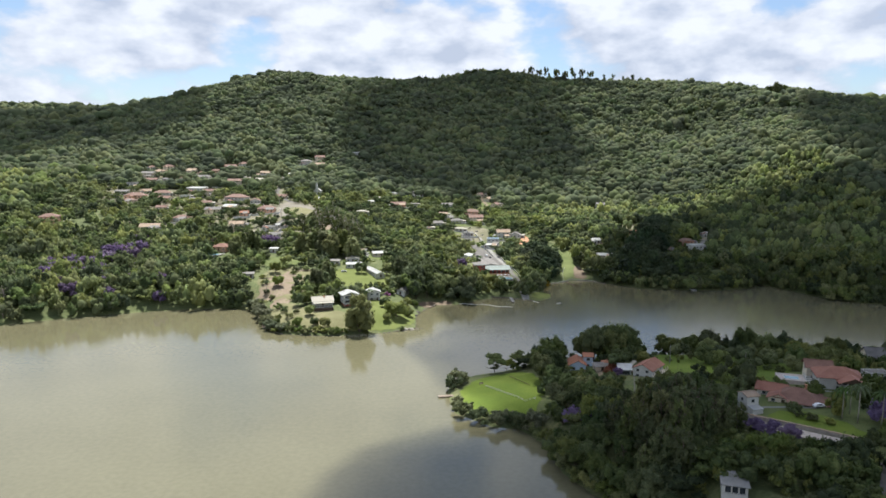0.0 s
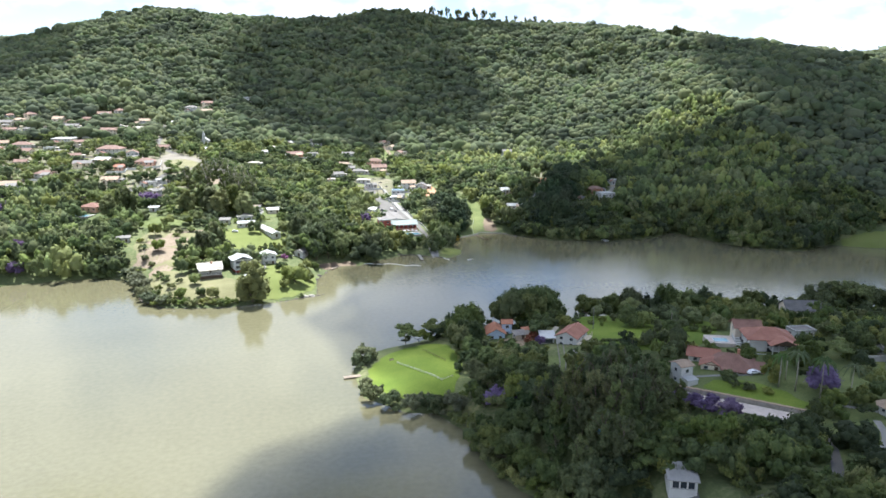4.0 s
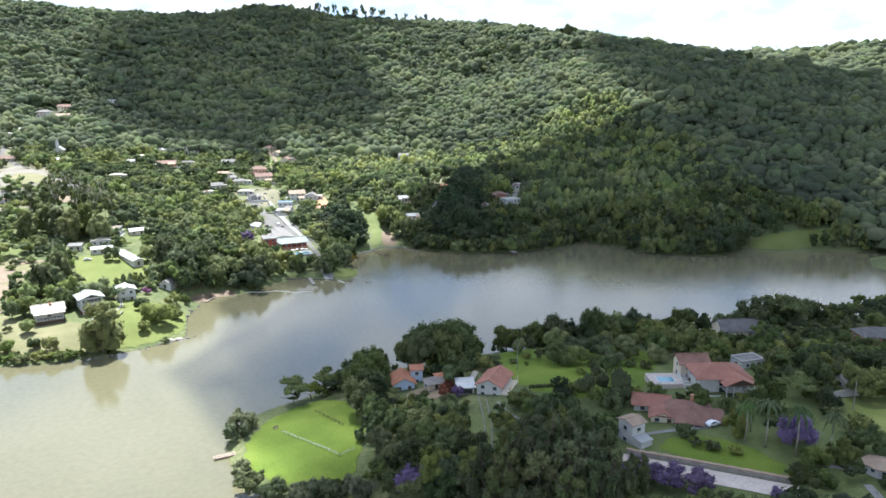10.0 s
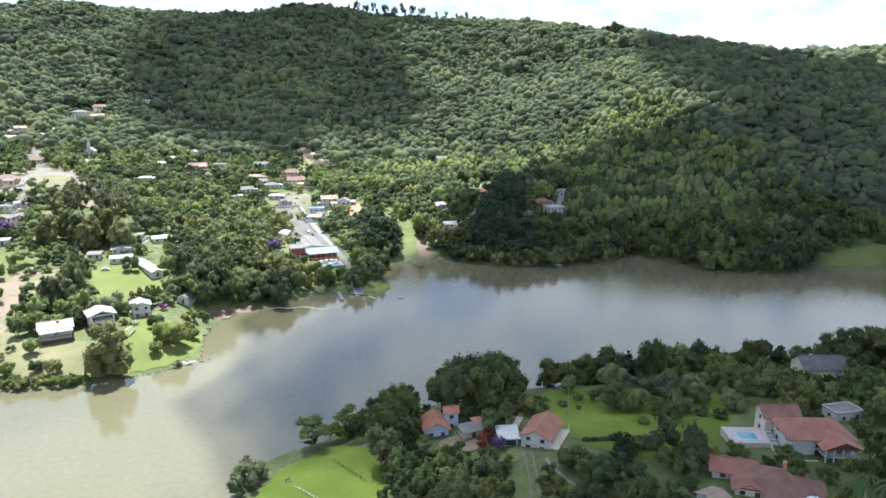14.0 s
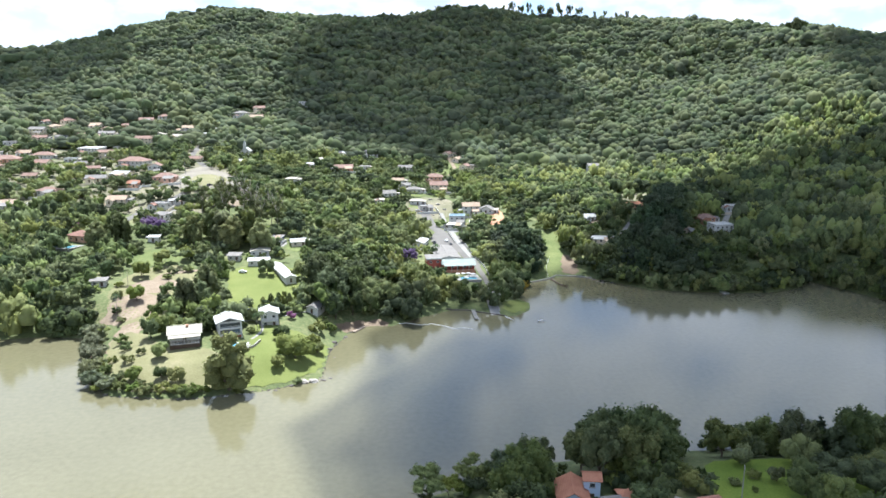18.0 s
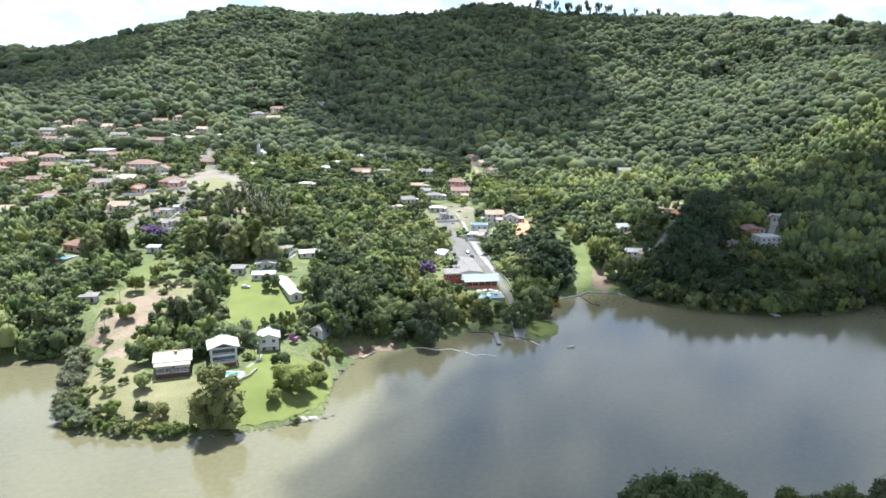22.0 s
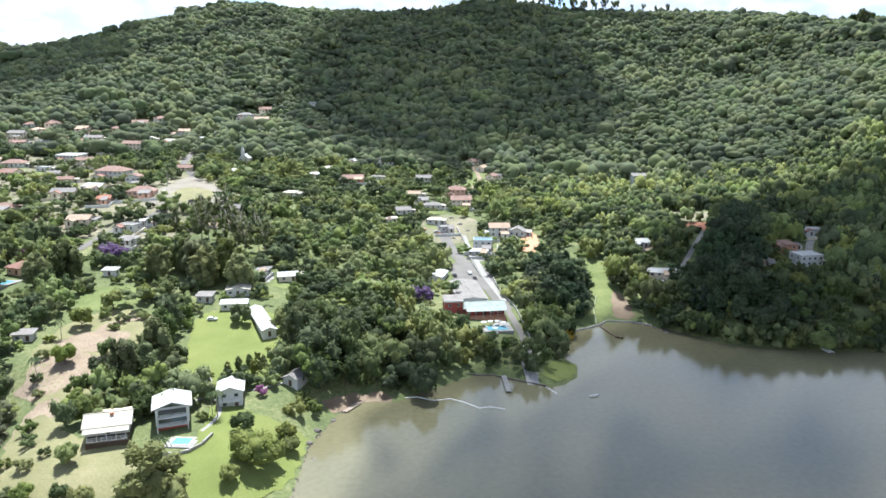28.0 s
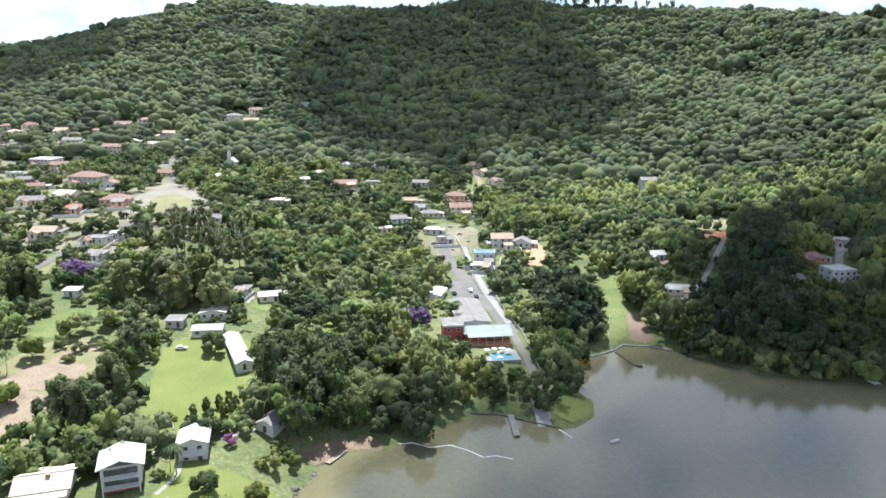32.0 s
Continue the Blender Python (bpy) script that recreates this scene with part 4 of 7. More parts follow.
VILLAGE = [
    ("house", "village house with a red pyramid roof on the hill", -354, 914, 10, 12, 12, 1, "hip", 3.6, VILLAGETILE, CREAM),
    ("house", "wide village house with a clay-tiled roof", -285, 942, 0, 20, 10, 1, "gable_x", 2.4, VILLAGETILE, CREAM),
    ("house", "village house with a pale tiled roof", -233, 928, 12, 13, 9, 1, "gable_x", 2.0, TANTILE, WHITE),
    ("house", "white two-storey house high on the slope", -192, 991, -8, 15, 10, 2, "hip", 2.2, GREYROOF, WHITE),
    ("house", "white two-storey house with a red roof high on the slope", -172, 982, 5, 14, 10, 2, "gable_x", 2.2, TANTILE, WHITE),
    ("house", "house with a red tiled roof on the upper slope", -176, 1022, 0, 16, 10, 1, "gable_x", 2.4, VILLAGETILE, CREAM),
    ("house", "tan house with a clay-tiled roof", -249, 846, -6, 17, 9, 2, "gable_x", 2.2, VILLAGETILE, CREAM),
    ("apartment_block", "long white two-storey building with a flat white roof", -279, 799, -12, 20, 12, 2, "mono", 0.8, WHITEROOF, WHITE),
    ("house", "grey unfinished house on the slope", -355, 809, 20, 14, 10, 2, "flat", 0, GREYROOF, GREYWALL),
    ("house", "large house with red tiled roofs", -326, 746, 8, 20, 12, 1, "hip", 3.0, VILLAGETILE, PINKWALL),
    ("house", "house with a weathered tiled roof", -291, 737, -10, 12, 9, 1, "gable_x", 2.2, VILLAGETILE, CREAM),
    ("school", "large village hall with a weathered red-brown roof", -216, 737, -10, 22, 13, 2, "hip", 3.2, VILLAGETILE, GREYWALL),
    ("house", "plain house with a bare white gable wall", -190, 712, 12, 10, 12, 2, "gable_y", 2.0, VILLAGETILE, WHITE),
    ("house", "low house with a bright white roof", -211, 700, -15, 13, 10, 1, "gable_x", 1.8, WHITEROOF, CREAM),
    ("house", "low house with a grey tiled roof", -224, 684, 10, 14, 9, 1, "gable_x", 2.0, GREYROOF, CREAM),
    ("house", "house with a broad red tiled roof beside the square", -170, 677, 8, 16, 11, 1, "hip", 2.8, VILLAGETILE, PINKWALL),
    ("house", "large tan-roofed house among trees", -258, 619, 10, 18, 11, 1, "gable_x", 2.4, TANTILE, WHITE),
    ("house", "house with a pale tiled roof below the square", -184, 626, 0, 12, 9, 1, "gable_x", 2.0, TANTILE, CREAM),
    ("house", "roofless white-walled building by the road", -152, 616, -12, 11, 8, 1, "flat", 0, GREYROOF, WHITE),
    ("house", "small white building by the road", -142, 624, 15, 7, 7, 1, "flat", 0, CONCRETE, WHITE),
    ("chapel", "small white chapel with a white roof", -148, 831, 0, 9, 12, 1, "gable_y", 3.0, WHITEROOF, WHITE),
    ("house", "small white-roofed house among trees", -140, 768, 20, 9, 7, 1, "gable_x", 1.6, WHITEROOF, WHITE),
    ("house", "small pale house on the hill", -226, 872, -20, 11, 8, 1, "gable_x", 1.8, CREAMROOF, WHITE),
    ("house", "small grey-roofed house below the square", -106, 652, 12, 10, 7, 1, "gable_x", 1.6, GREYROOF, CREAM),
    ("house", "grey-roofed house on the hill", -298, 876, 8, 15, 9, 1, "gable_x", 2.0, GREYROOF, CREAM),
    ("house", "white house on the upper hillside", -124, 1038, 0, 16, 10, 2, "flat", 0, CONCRETE, WHITE),
    ("house", "small house with an orange roof on the upper slope", -124, 963, 0, 11, 8, 1, "gable_x", 1.8, TANTILE, WHITE),
    ("house", "white house among tall trees", -59, 864, 10, 12, 8, 1, "gable_x", 1.8, WHITEROOF, WHITE),
    ("house", "white two-storey house among tall trees", -33, 862, -10, 10, 8, 2, "hip", 2.0, GREYROOF, WHITE),
    ("house", "red-roofed house with brick walls", -51, 790, 12, 16, 10, 1, "gable_x", 2.4, VILLAGETILE, BRICK),
    ("house", "grey-roofed house behind trees", 5, 814, 0, 13, 8, 1, "gable_x", 1.8, GREYROOF, WHITE),
    ("house", "two-storey house with a red tiled roof", 31, 766, -6, 14, 10, 2, "hip", 2.6, VILLAGETILE, PINKWALL),
    ("house", "salmon house with a pink tiled roof and veranda", 34, 735, 5, 14, 10, 2, "gable_x", 2.4, VILLAGETILE, CREAM),
    ("house", "small house with a grey sheet roof", 14, 723, 8, 11, 8, 1, "hip", 1.8, GREYROOF, GREYWALL),
    ("house", "grey-white house by the lane", -6, 708, 18, 10, 8, 1, "gable_x", 1.8, GREYROOF, WHITE),
    ("house", "unfinished house of grey blocks", 6, 738, 0, 10, 8, 1, "flat", 0, GREYROOF, GREYWALL),
    ("house", "row house with an old red roof", 47, 884, 62, 14, 8, 1, "gable_x", 2.0, VILLAGETILE, CREAM),
    ("house", "row house with an old red roof", 55, 862, 64, 14, 8, 1, "gable_x", 2.0, TANTILE, CREAM),
    ("house", "row house with an old red roof", 63, 840, 62, 14, 8, 1, "gable_x", 2.0, VILLAGETILE, CREAM),
    ("apartment_block", "three-storey white block with a blue-panelled roof terrace", 46, 643, -4, 11, 10, 2, "flat", 0, BLUEPANEL, WHITE),
    ("house", "white house with a tiled gabled roof", 57, 668, 5, 12, 9, 2, "gable_x", 2.2, TANTILE, WHITE),
    ("house", "white house with a grey gabled roof", 69, 668, -12, 10, 9, 1, "gable_y", 2.2, GREYROOF, WHITE),
    ("house", "low store with a pale roof beside the lane", 44, 630, 0, 8, 5, 1, "mono", 0.5, WHITEROOF, WHITE),
    ("house", "ruined low building amid debris", 24, 676, 12, 9, 6, 1, "flat", 0, CONCRETE, GREYWALL),
    ("house", "low white house amid debris", 16, 690, -10, 8, 6, 1, "mono", 0.5, CREAMROOF, WHITE),
    ("villa", "white flat-roofed villa on the wooded shore", 222, 611, 8, 13, 11, 2, "flat", 0, WHITEROOF, WHITE),
    ("house", "house with a dark red roof on the wooded shore", 221, 636, 0, 12, 9, 1, "hip", 2.2, VILLAGETILE, BRICK),
    ("house", "small white house on the wooded slope", 140, 645, 10, 9, 7, 1, "gable_x", 1.6, WHITEROOF, WHITE),
    ("house", "long low white-roofed house near the inlet", 141, 602, -10, 14, 7, 1, "gable_x", 1.4, WHITEROOF, CREAM),
    ("house", "pale house on the wooded shore", 199, 611, 0, 8, 7, 1, "hip", 1.6, TANTILE, CREAM),
    ("house", "white house at the end of the drive", 248, 661, 0, 12, 8, 1, "flat", 0, WHITEROOF, WHITE),
    ("house", "two-storey house with red tiled roofs among trees", -355, 632, 12, 15, 10, 2, "hip", 2.6, VILLAGETILE, PINKWALL),
    ("house", "house with a salmon tiled roof", -242, 650, -6, 14, 9, 1, "hip", 2.4, VILLAGETILE, WHITE),
    ("house", "house with red tiled roof on the west slope", -306, 768, 0, 17, 10, 1, "hip", 2.6, VILLAGETILE, WHITE),
    ("house", "low white house on the west slope", -277, 757, 0, 10, 8, 1, "flat", 0, WHITEROOF, WHITE),
    ("house", "house with a white hipped roof", -262, 822, 0, 12, 10, 1, "hip", 2.2, CREAMROOF, WHITE),
    ("house", "low grey house on the west slope", -350, 768, 10, 14, 8, 1, "mono", 0.6, GREYROOF, WHITE),
    ("house", "long low house with a pale roof on the upper slope", -403, 944, 8, 16, 9, 1, "gable_x", 2.0, CREAMROOF, WHITE),
    ("house", "house with tan tiled roofs on the hill", -323, 903, -8, 17, 10, 1, "gable_x", 2.2, TANTILE, CREAM),
    ("house", "low house with a brown tiled roof", -272, 966, 6, 12, 9, 1, "hip", 2.2, VILLAGETILE, WHITE),
    ("house", "small white house on the upper slope", -202, 929, 14, 10, 7, 1, "gable_x", 1.6, WHITEROOF, WHITE),
    ("house", "pale house with a grey roof on the west slope", -361, 866, -4, 15, 9, 2, "gable_x", 2.0, GREYROOF, CREAM),
    ("house", "small orange-roofed house beside the broad red roof", -188, 664, 4, 8, 7, 1, "gable_x", 1.6, ORANGETILE, PINKWALL),
    ("house", "house with a brown roof behind the dark grove", -177, 772, -10, 12, 8, 1, "gable_x", 1.8, VILLAGETILE, CREAM),
    ("house", "white house by a clearing", -76, 822, 10, 11, 8, 1, "hip", 1.8, CREAMROOF, WHITE),
    ("house", "small pale-roofed house in the trees", -83, 711, -12, 8, 6, 1, "mono", 0.5, CREAMROOF, WHITE),
    ("house", "white-roofed house under tall trees", -53, 566, 18, 9, 7, 1, "gable_x", 1.2, WHITEROOF, CREAM),
    ("house", "small hut with a grey sheet roof under tall trees", -66, 570, -10, 6, 5, 1, "mono", 0.5, GREYROOF, GREYWALL),
    ("house", "tan-roofed house on the west slope", -327, 776, 10, 11, 8, 1, "gable_x", 2.0, TANTILE, WHITE),
    ("house", "house with a brown tiled roof on the west slope", -349, 846, 8, 12, 8, 1, "gable_x", 1.8, VILLAGETILE, CREAM),
    ("house", "low house with a grey sheet roof on the west slope", -335, 857, -14, 10, 7, 1, "mono", 0.5, GREYROOF, WHITE),
    ("house", "small house with a pale tiled roof", -320, 868, 20, 9, 7, 1, "hip", 1.6, TANTILE, CREAM),
    ("house", "old house with a brown roof between trees", -303, 861, -6, 11, 8, 1, "gable_y", 1.8, VILLAGETILE, GREYWALL),
    ("house", "small house with a tiled hipped roof", -305, 893, 12, 10, 8, 1, "hip", 1.8, VILLAGETILE, CREAM),
    ("house", "two-storey brown house with an old tiled roof", -258, 779, 14, 12, 8, 2, "gable_x", 1.8, VILLAGETILE, CREAM),
    ("house", "low pale house on the hill road", -241, 912, -10, 9, 7, 1, "gable_x", 1.5, TANTILE, WHITE),
    ("house", "small house with a white sheet roof up the hill", -209, 895, 15, 8, 6, 1, "mono", 0.5, WHITEROOF, CREAM),
    ("house", "house with a tan hipped roof on the upper slope", -358, 893, -8, 11, 8, 1, "hip", 1.8, TANTILE, CREAM),
    ("house", "small grey house behind garden trees", -284, 868, 5, 8, 7, 1, "gable_x", 1.5, GREYROOF, WHITE),
    ("house", "low house with an old red roof on the hill", -293, 911, -16, 11, 7, 1, "gable_x", 1.6, VILLAGETILE, PINKWALL),
    ("house", "small house with a cream roof above the hall", -248, 881, 9, 8, 7, 1, "gable_y", 1.5, CREAMROOF, WHITE),
    ("house", "low brown-roofed house beside the large hall", -243, 721, 16, 10, 7, 1, "gable_x", 1.6, VILLAGETILE, CREAM),
    ("shed", "small shed with a white sheet roof on the slope", -207, 866, -5, 6, 5, 1, "mono", 0.4, WHITEROOF, GREYWALL),
    ("house", "low house with a red tiled roof among gardens", -320, 718, -12, 12, 8, 1, "hip", 2.0, VILLAGETILE, CREAM),
    ("house", "small tiled house at the edge of the village", -374, 909, 6, 10, 8, 1, "hip", 1.8, VILLAGETILE, WHITE),
    ("shed", "open store with a grey sheet roof near the road", -144, 598, -10, 9, 5, 1, "mono", 0.5, GREYROOF, WHITE),
    ("house", "small grey-roofed house above the grove", -262, 741, 10, 9, 7, 1, "gable_x", 1.6, GREYROOF, CREAM),
    ("house", "small house with a weathered roof above the wood", -277, 692, 0, 10, 7, 1, "gable_x", 1.7, VILLAGETILE, CREAM),
    ("house", "white-roofed cottage by the dirt lane", -82, 796, 12, 8, 6, 1, "gable_x", 1.3, WHITEROOF, WHITE),
    ("shed", "long low store with a grey roof by the lane", -33, 806, -8, 9, 5, 1, "mono", 0.4, GREYROOF, WHITE),
    ("shed", "small pale-roofed shed amid building plots", -12, 686, 14, 7, 5, 1, "mono", 0.4, CREAMROOF, WHITE),
    ("house", "white house with a low tiled roof by the lane", 0, 754, -6, 9, 7, 1, "gable_x", 1.5, TANTILE, WHITE),
    ("house", "distant white house on the west ridge", -529, 880, 0, 22, 12, 1, "gable_x", 2.4, GREYROOF, WHITE),
]
v = homestead("house", "white two-storey house alone on the forest slope", 193, 848, 0, 17, 10, 2, "gable_x", 2.0, GREYROOF, WHITE, "village houses", z=33.4, sink=6.0)
CLEAR.extend([(188, 831, 7), (186, 676, 6), (176, 640, 6), (164, 622, 6), (237, 634, 7), (228, 610, 8)])
for name, label, x, y, turn, w, d, floors, roof, rise, roof_mat, wall_mat in VILLAGE:
    v = homestead(name, label, x, y, turn, w, d, floors, roof, rise, roof_mat, wall_mat, "village houses")
    k = int(abs(x * 7 + y * 3)) % 5
    ww, wd, side = w * (0.36 + 0.05 * (k % 3)), d * (0.5 + 0.1 * (k % 2)), 1 if k % 2 else -1
    if k != 2 and name != "chapel":
        volume(v, ww, wd, 1, ("gable_y", "mono", "hip", "mono", "gable_y")[k], 1.2, (roof_mat, GREYROOF, roof_mat, TANTILE, OLDTILE)[k], wall_mat, ox=side * w * 0.22, oy=-d / 2 - wd / 2 - 0.03, over=0.5, storey=2.5)
    if k in (0, 2, 3) and name != "chapel":
        volume(v, 3.6, d * 0.7, 1, "mono", 0.5, (GREYROOF, TANTILE, CREAMROOF, WHITEROOF)[k], GREYWALL, ox=-side * (w / 2 + 1.85), oy=0.4, over=0.3, storey=2.2)
    for x0, y0, x1, y1 in (((-w, -d - 4, w * 0.8, -d - 4), (w * 0.8, -d - 4, w * 0.8, d * 0.3)) if k in (1, 3, 4) else ()):
        wm = pose(x, y, 0, 0, 0, turn)
        ends = [wm @ Vector((x0, y0, 0)), wm @ Vector((x1, y1, 0))]
        zs = [ground_z(q.x, q.y) for q in ends]
        (xa, ya, _), (xb, yb, _) = ends
        nx, ny = (yb - ya), -(xb - xa)
        ln = math.hypot(nx, ny) / 0.12
        nx, ny = nx / ln, ny / ln
        fence = Shape().add([(xa - nx, ya - ny, zs[0] - 1.5), (xb - nx, yb - ny, zs[1] - 1.5), (xb + nx, yb + ny, zs[1] - 1.5), (xa + nx, ya + ny, zs[0] - 1.5),
                             (xa - nx, ya - ny, zs[0] + 1.7), (xb - nx, yb - ny, zs[1] + 1.7), (xb + nx, yb + ny, zs[1] + 1.7), (xa + nx, ya + ny, zs[0] + 1.7)],
                            [(3, 2, 1, 0), (4, 5, 6, 7), (0, 1, 5, 4), (1, 2, 6, 5), (2, 3, 7, 6), (3, 0, 4, 7)])
        tagged(part("garden_wall", fence, (WHITE, WHITE, WHITE, GREYWALL, CREAM)[k]), "plain rendered wall round a village yard", "wall", "village yard walls")
    a, b = w * 0.75 + 3, d * 0.8 + 5
    patch("yard", [(x + a * math.cos(u) * (0.8 + 0.3 * math.sin(3 * u + k)), y - 4 + b * math.sin(u) * (0.8 + 0.3 * math.cos(2 * u + k))) for u in [0.785 * i for i in range(8)]],
          (SOIL, DRY, MEADOW, CONCRETE, MEADOW)[k], ("bare earth yard round a house", "dry grass yard round a house", "rough grass garden round a house", "paved yard round a house", "rough grass garden round a house")[k], "yard", cell=4.0, keep_open=False)
part("spire", Shape().box(-1.2, 1.2, -7.2, -4.8, 3, 9).add([(-1.3, -7.3, 9), (1.3, -7.3, 9), (1.3, -4.7, 9), (-1.3, -4.7, 9), (0, -6, 13)], [(0, 1, 4), (1, 2, 4), (2, 3, 4), (3, 0, 4), (3, 2, 1, 0)]), WHITE, bpy.data.objects["chapel"])

# houses on the wooded point
v = homestead("cottage", "pale blue cottage with a bright orange tiled roof", 60.5, 307, -6, 7.0, 9.0, 1, "gable_y", 1.9, ORANGETILE, BLUEWALL, z=6.0, storey=3.2, sink=3)
volume(v, 4.0, 4.0, 2, "gable_x", 1.0, ORANGETILE, BLUEWALL, ox=5.0, oy=2.5, storey=2.9, sink=3, over=0.5)
v = homestead("villa", "white villa with a steep red tiled roof and gabled wall", 87, 288, -38, 8.0, 12.5, 2, "gable_y", 2.0, TILE, WHITE, z=9.0, storey=2.3, over=0.7)
part("veranda", Shape().box(4.03, 6.4, -6.2, 6.2, 2.1, 2.35), CREAM, v)
for k in range(6):
    part("post", Shape().box(6.1, 6.3, -6.2 + k * 2.4, -6.0 + k * 2.4, -2.5, 4.2), CREAM, v)
v = homestead("boat_shed", "small white shed with a pale metal roof and wide dark front", 77.5, 290, -10, 5.0, 5.5, 1, "mono", 0.7, METAL, WHITE, z=9.2, skip_front=True)
# Dark panel on the wall stands in for the shade inside the opening.
part("opening_shade", Shape().box(-2.0, 2.0, -2.85, -2.76, 0.7, 2.2), GLASS, v)
t = thing("lean_to_roof", "narrow sloping panel of pale sheet roofing on posts", "roof", pose(81.5, 294.5, 9.6, 0, 0, -40))
part("panel", Shape().slab([(-1.0, -3.4, 1.6), (1.0, -3.4, 1.6), (1.0, 3.4, 3.4), (-1.0, 3.4, 3.4)], 0.1), CREAMROOF, t)
for x, y, z in ((-0.9, -3.2, 1.5), (0.9, -3.2, 1.5), (-0.9, 3.2, 3.2), (0.9, 3.2, 3.2)):
    part("post", Shape().box(x - 0.06, x + 0.06, y - 0.06, y + 0.06, -1.5, z), METAL, t)
v = homestead("store", "tiny store with an orange tiled roof", 73, 303, 5, 3.2, 3.2, 1, "hip", 1.0, ORANGETILE, CREAM, storey=2.2)
v = homestead("low_house", "low house with an old grey-brown roof between the cottages", 69.5, 299, 8, 6, 4, 1, "mono", 0.4, GREYROOF, CREAM, storey=2.1)
v = thing("water_tower_house", "narrow two-storey tower house of pale stone with a tan tiled roof", "house", pose(108, 239, 12.4, 0, 0, 14))
volume(v, 4.6, 5.2, 2, "gable_x", 0.8, TANTILE, WHITE, storey=3.2, over=0.5)
volume(v, 4.0, 3.0, 1, "mono", 0.5, WHITEROOF, WHITE, oy=-4.15, storey=2.6, over=0.2, openings=False)
CLEAR.append((108, 237, 6))
v = thing("villa", "low villa with several weathered red-brown tiled roofs", "house", pose(126.5, 248, 13.2, 0, 0, -32))
volume(v, 9.5, 7.0, 1, "gable_x", 1.7, TILE, WHITE, ox=-5.6, oy=3.4, over=0.9, storey=2.9)
volume(v, 13, 10.5, 1, "hip", 3.0, OLDTILE, CREAM, ox=3.4, oy=-0.6, over=1.3, storey=2.5)
volume(v, 6.5, 5.0, 1, "gable_y", 1.5, TILE, CREAM, ox=-2.4, oy=-4.4, over=0.8, storey=2.4)
volume(v, 5.0, 6.0, 1, "mono", 0.9, OLDTILE, CREAM, ox=11.0, oy=-2.6, over=0.7, storey=2.1)
part("porch_roof", Shape().slab([(0.4, -9.0, 2.2), (8.6, -9.0, 2.2), (8.6, -6.9, 2.75), (0.4, -6.9, 2.75)], 0.15), OLDTILE, v)
for k in range(4):
    part("post", Shape().box(0.7 + k * 2.5, 0.9 + k * 2.5, -8.8, -8.6, -1.0, 2.1), WHITE, v)
part("chimney", Shape().box(5.2, 6.0, 1.2, 2.0, 4.0, 6.4).box(5.1, 6.1, 1.1, 2.1, 6.4, 6.55), BRICK, v)
CLEAR.append((124, 246, 11))
v = thing("mansion", "large white mansion with red tiled hipped roofs and pillared veranda", "house", pose(150.5, 259.5, 14.0, 0, 0, -16))
volume(v, 15, 11, 2, "hip", 3.0, TILE, WHITE, ox=0.5, oy=0.6, storey=2.6, over=1.2, sink=4, skip_front=True)
volume(v, 9, 7, 2, "gable_x", 1.9, OLDTILE, CREAM, ox=-4.6, oy=9.8, storey=2.9, over=0.8, sink=4)
part("glazed_front", Shape().box(-1.0, 7.4, -5.0, -4.93, 2.9, 5.0).box(-1.0, 7.4, -5.0, -4.93, 0.3, 2.3), GLASS, v)
part("veranda_floor", Shape().box(-0.6, 8.0, -9.4, -5.02, -0.2, 0.1), CONCRETE, v)
part("upper_floor", Shape().box(-0.6, 8.0, -9.4, -5.02, 2.45, 2.7), WHITE, v)
for k in range(5):
    part("pillar", Shape().box(-0.5 + k * 2.05, -0.2 + k * 2.05, -9.3, -9.0, -4.0, 5.0), WHITE, v)
rail(v, -0.4, 7.9, -9.2, 2.7, 0.9)
for sx in (-1, 1):
    c = [(3.7 + sx * 5.2, -10.2, 4.8), (3.7 + sx * 5.2, -4.0, 4.8), (3.7, -4.0, 7.0), (3.7, -10.2, 7.0)]
    part("veranda_roof", Shape().slab(c if sx > 0 else c[::-1], 0.18), TILE, v)
part("gable_board", Shape().add([(-0.9, -9.9, 4.9), (8.3, -9.9, 4.9), (3.7, -9.9, 6.8), (-0.9, -9.7, 4.9), (8.3, -9.7, 4.9), (3.7, -9.7, 6.8)], [(0, 1, 2), (5, 4, 3), (0, 3, 4, 1), (1, 4, 5, 2), (2, 5, 3, 0)]), DARKWOOD, v)
part("balcony", Shape().box(-7, -1.7, -8.5, -4.95, 0.1, 0.35), WHITE, v)
part("balcony_wall", Shape().box(-7, -1.7, -8.5, -8.3, 0.35, 1.2).box(-7, -6.8, -8.3, -4.95, 0.35, 1.2), WHITE, v)
for k in range(4):
    part("pillar", Shape().box(-7.0 + k * 1.7, -6.7 + k * 1.7, -8.5, -8.2, -4.0, 0.1), WHITE, v)
for k in range(9):
    part("stair_step", Shape().box(-9.9, -7.5, 5.0 - k * 1.4, 6.4 - k * 1.4, -4.5, 1.9 - k * 0.42), WHITE, v)
part("stair_wall", Shape().prism([(-7.0, -4.5), (6.4, -4.5), (6.4, 3.0), (5.4, 3.0), (-7.0, -0.6)], -10.2, -9.95), WHITE, v, at=Matrix(((0, 1, 0, 0), (1, 0, 0, 0), (0, 0, 1, 0), (0, 0, 0, 1))))
part("pool_terrace", Shape().box(-20, -10.25, -0.5, 8.5, -5.0, 1.6), PALESTONE, v)
part("pool", Shape().box(-17.5, -12.5, 1.2, 5.0, 1.604, 1.68), POOLBLUE, v)
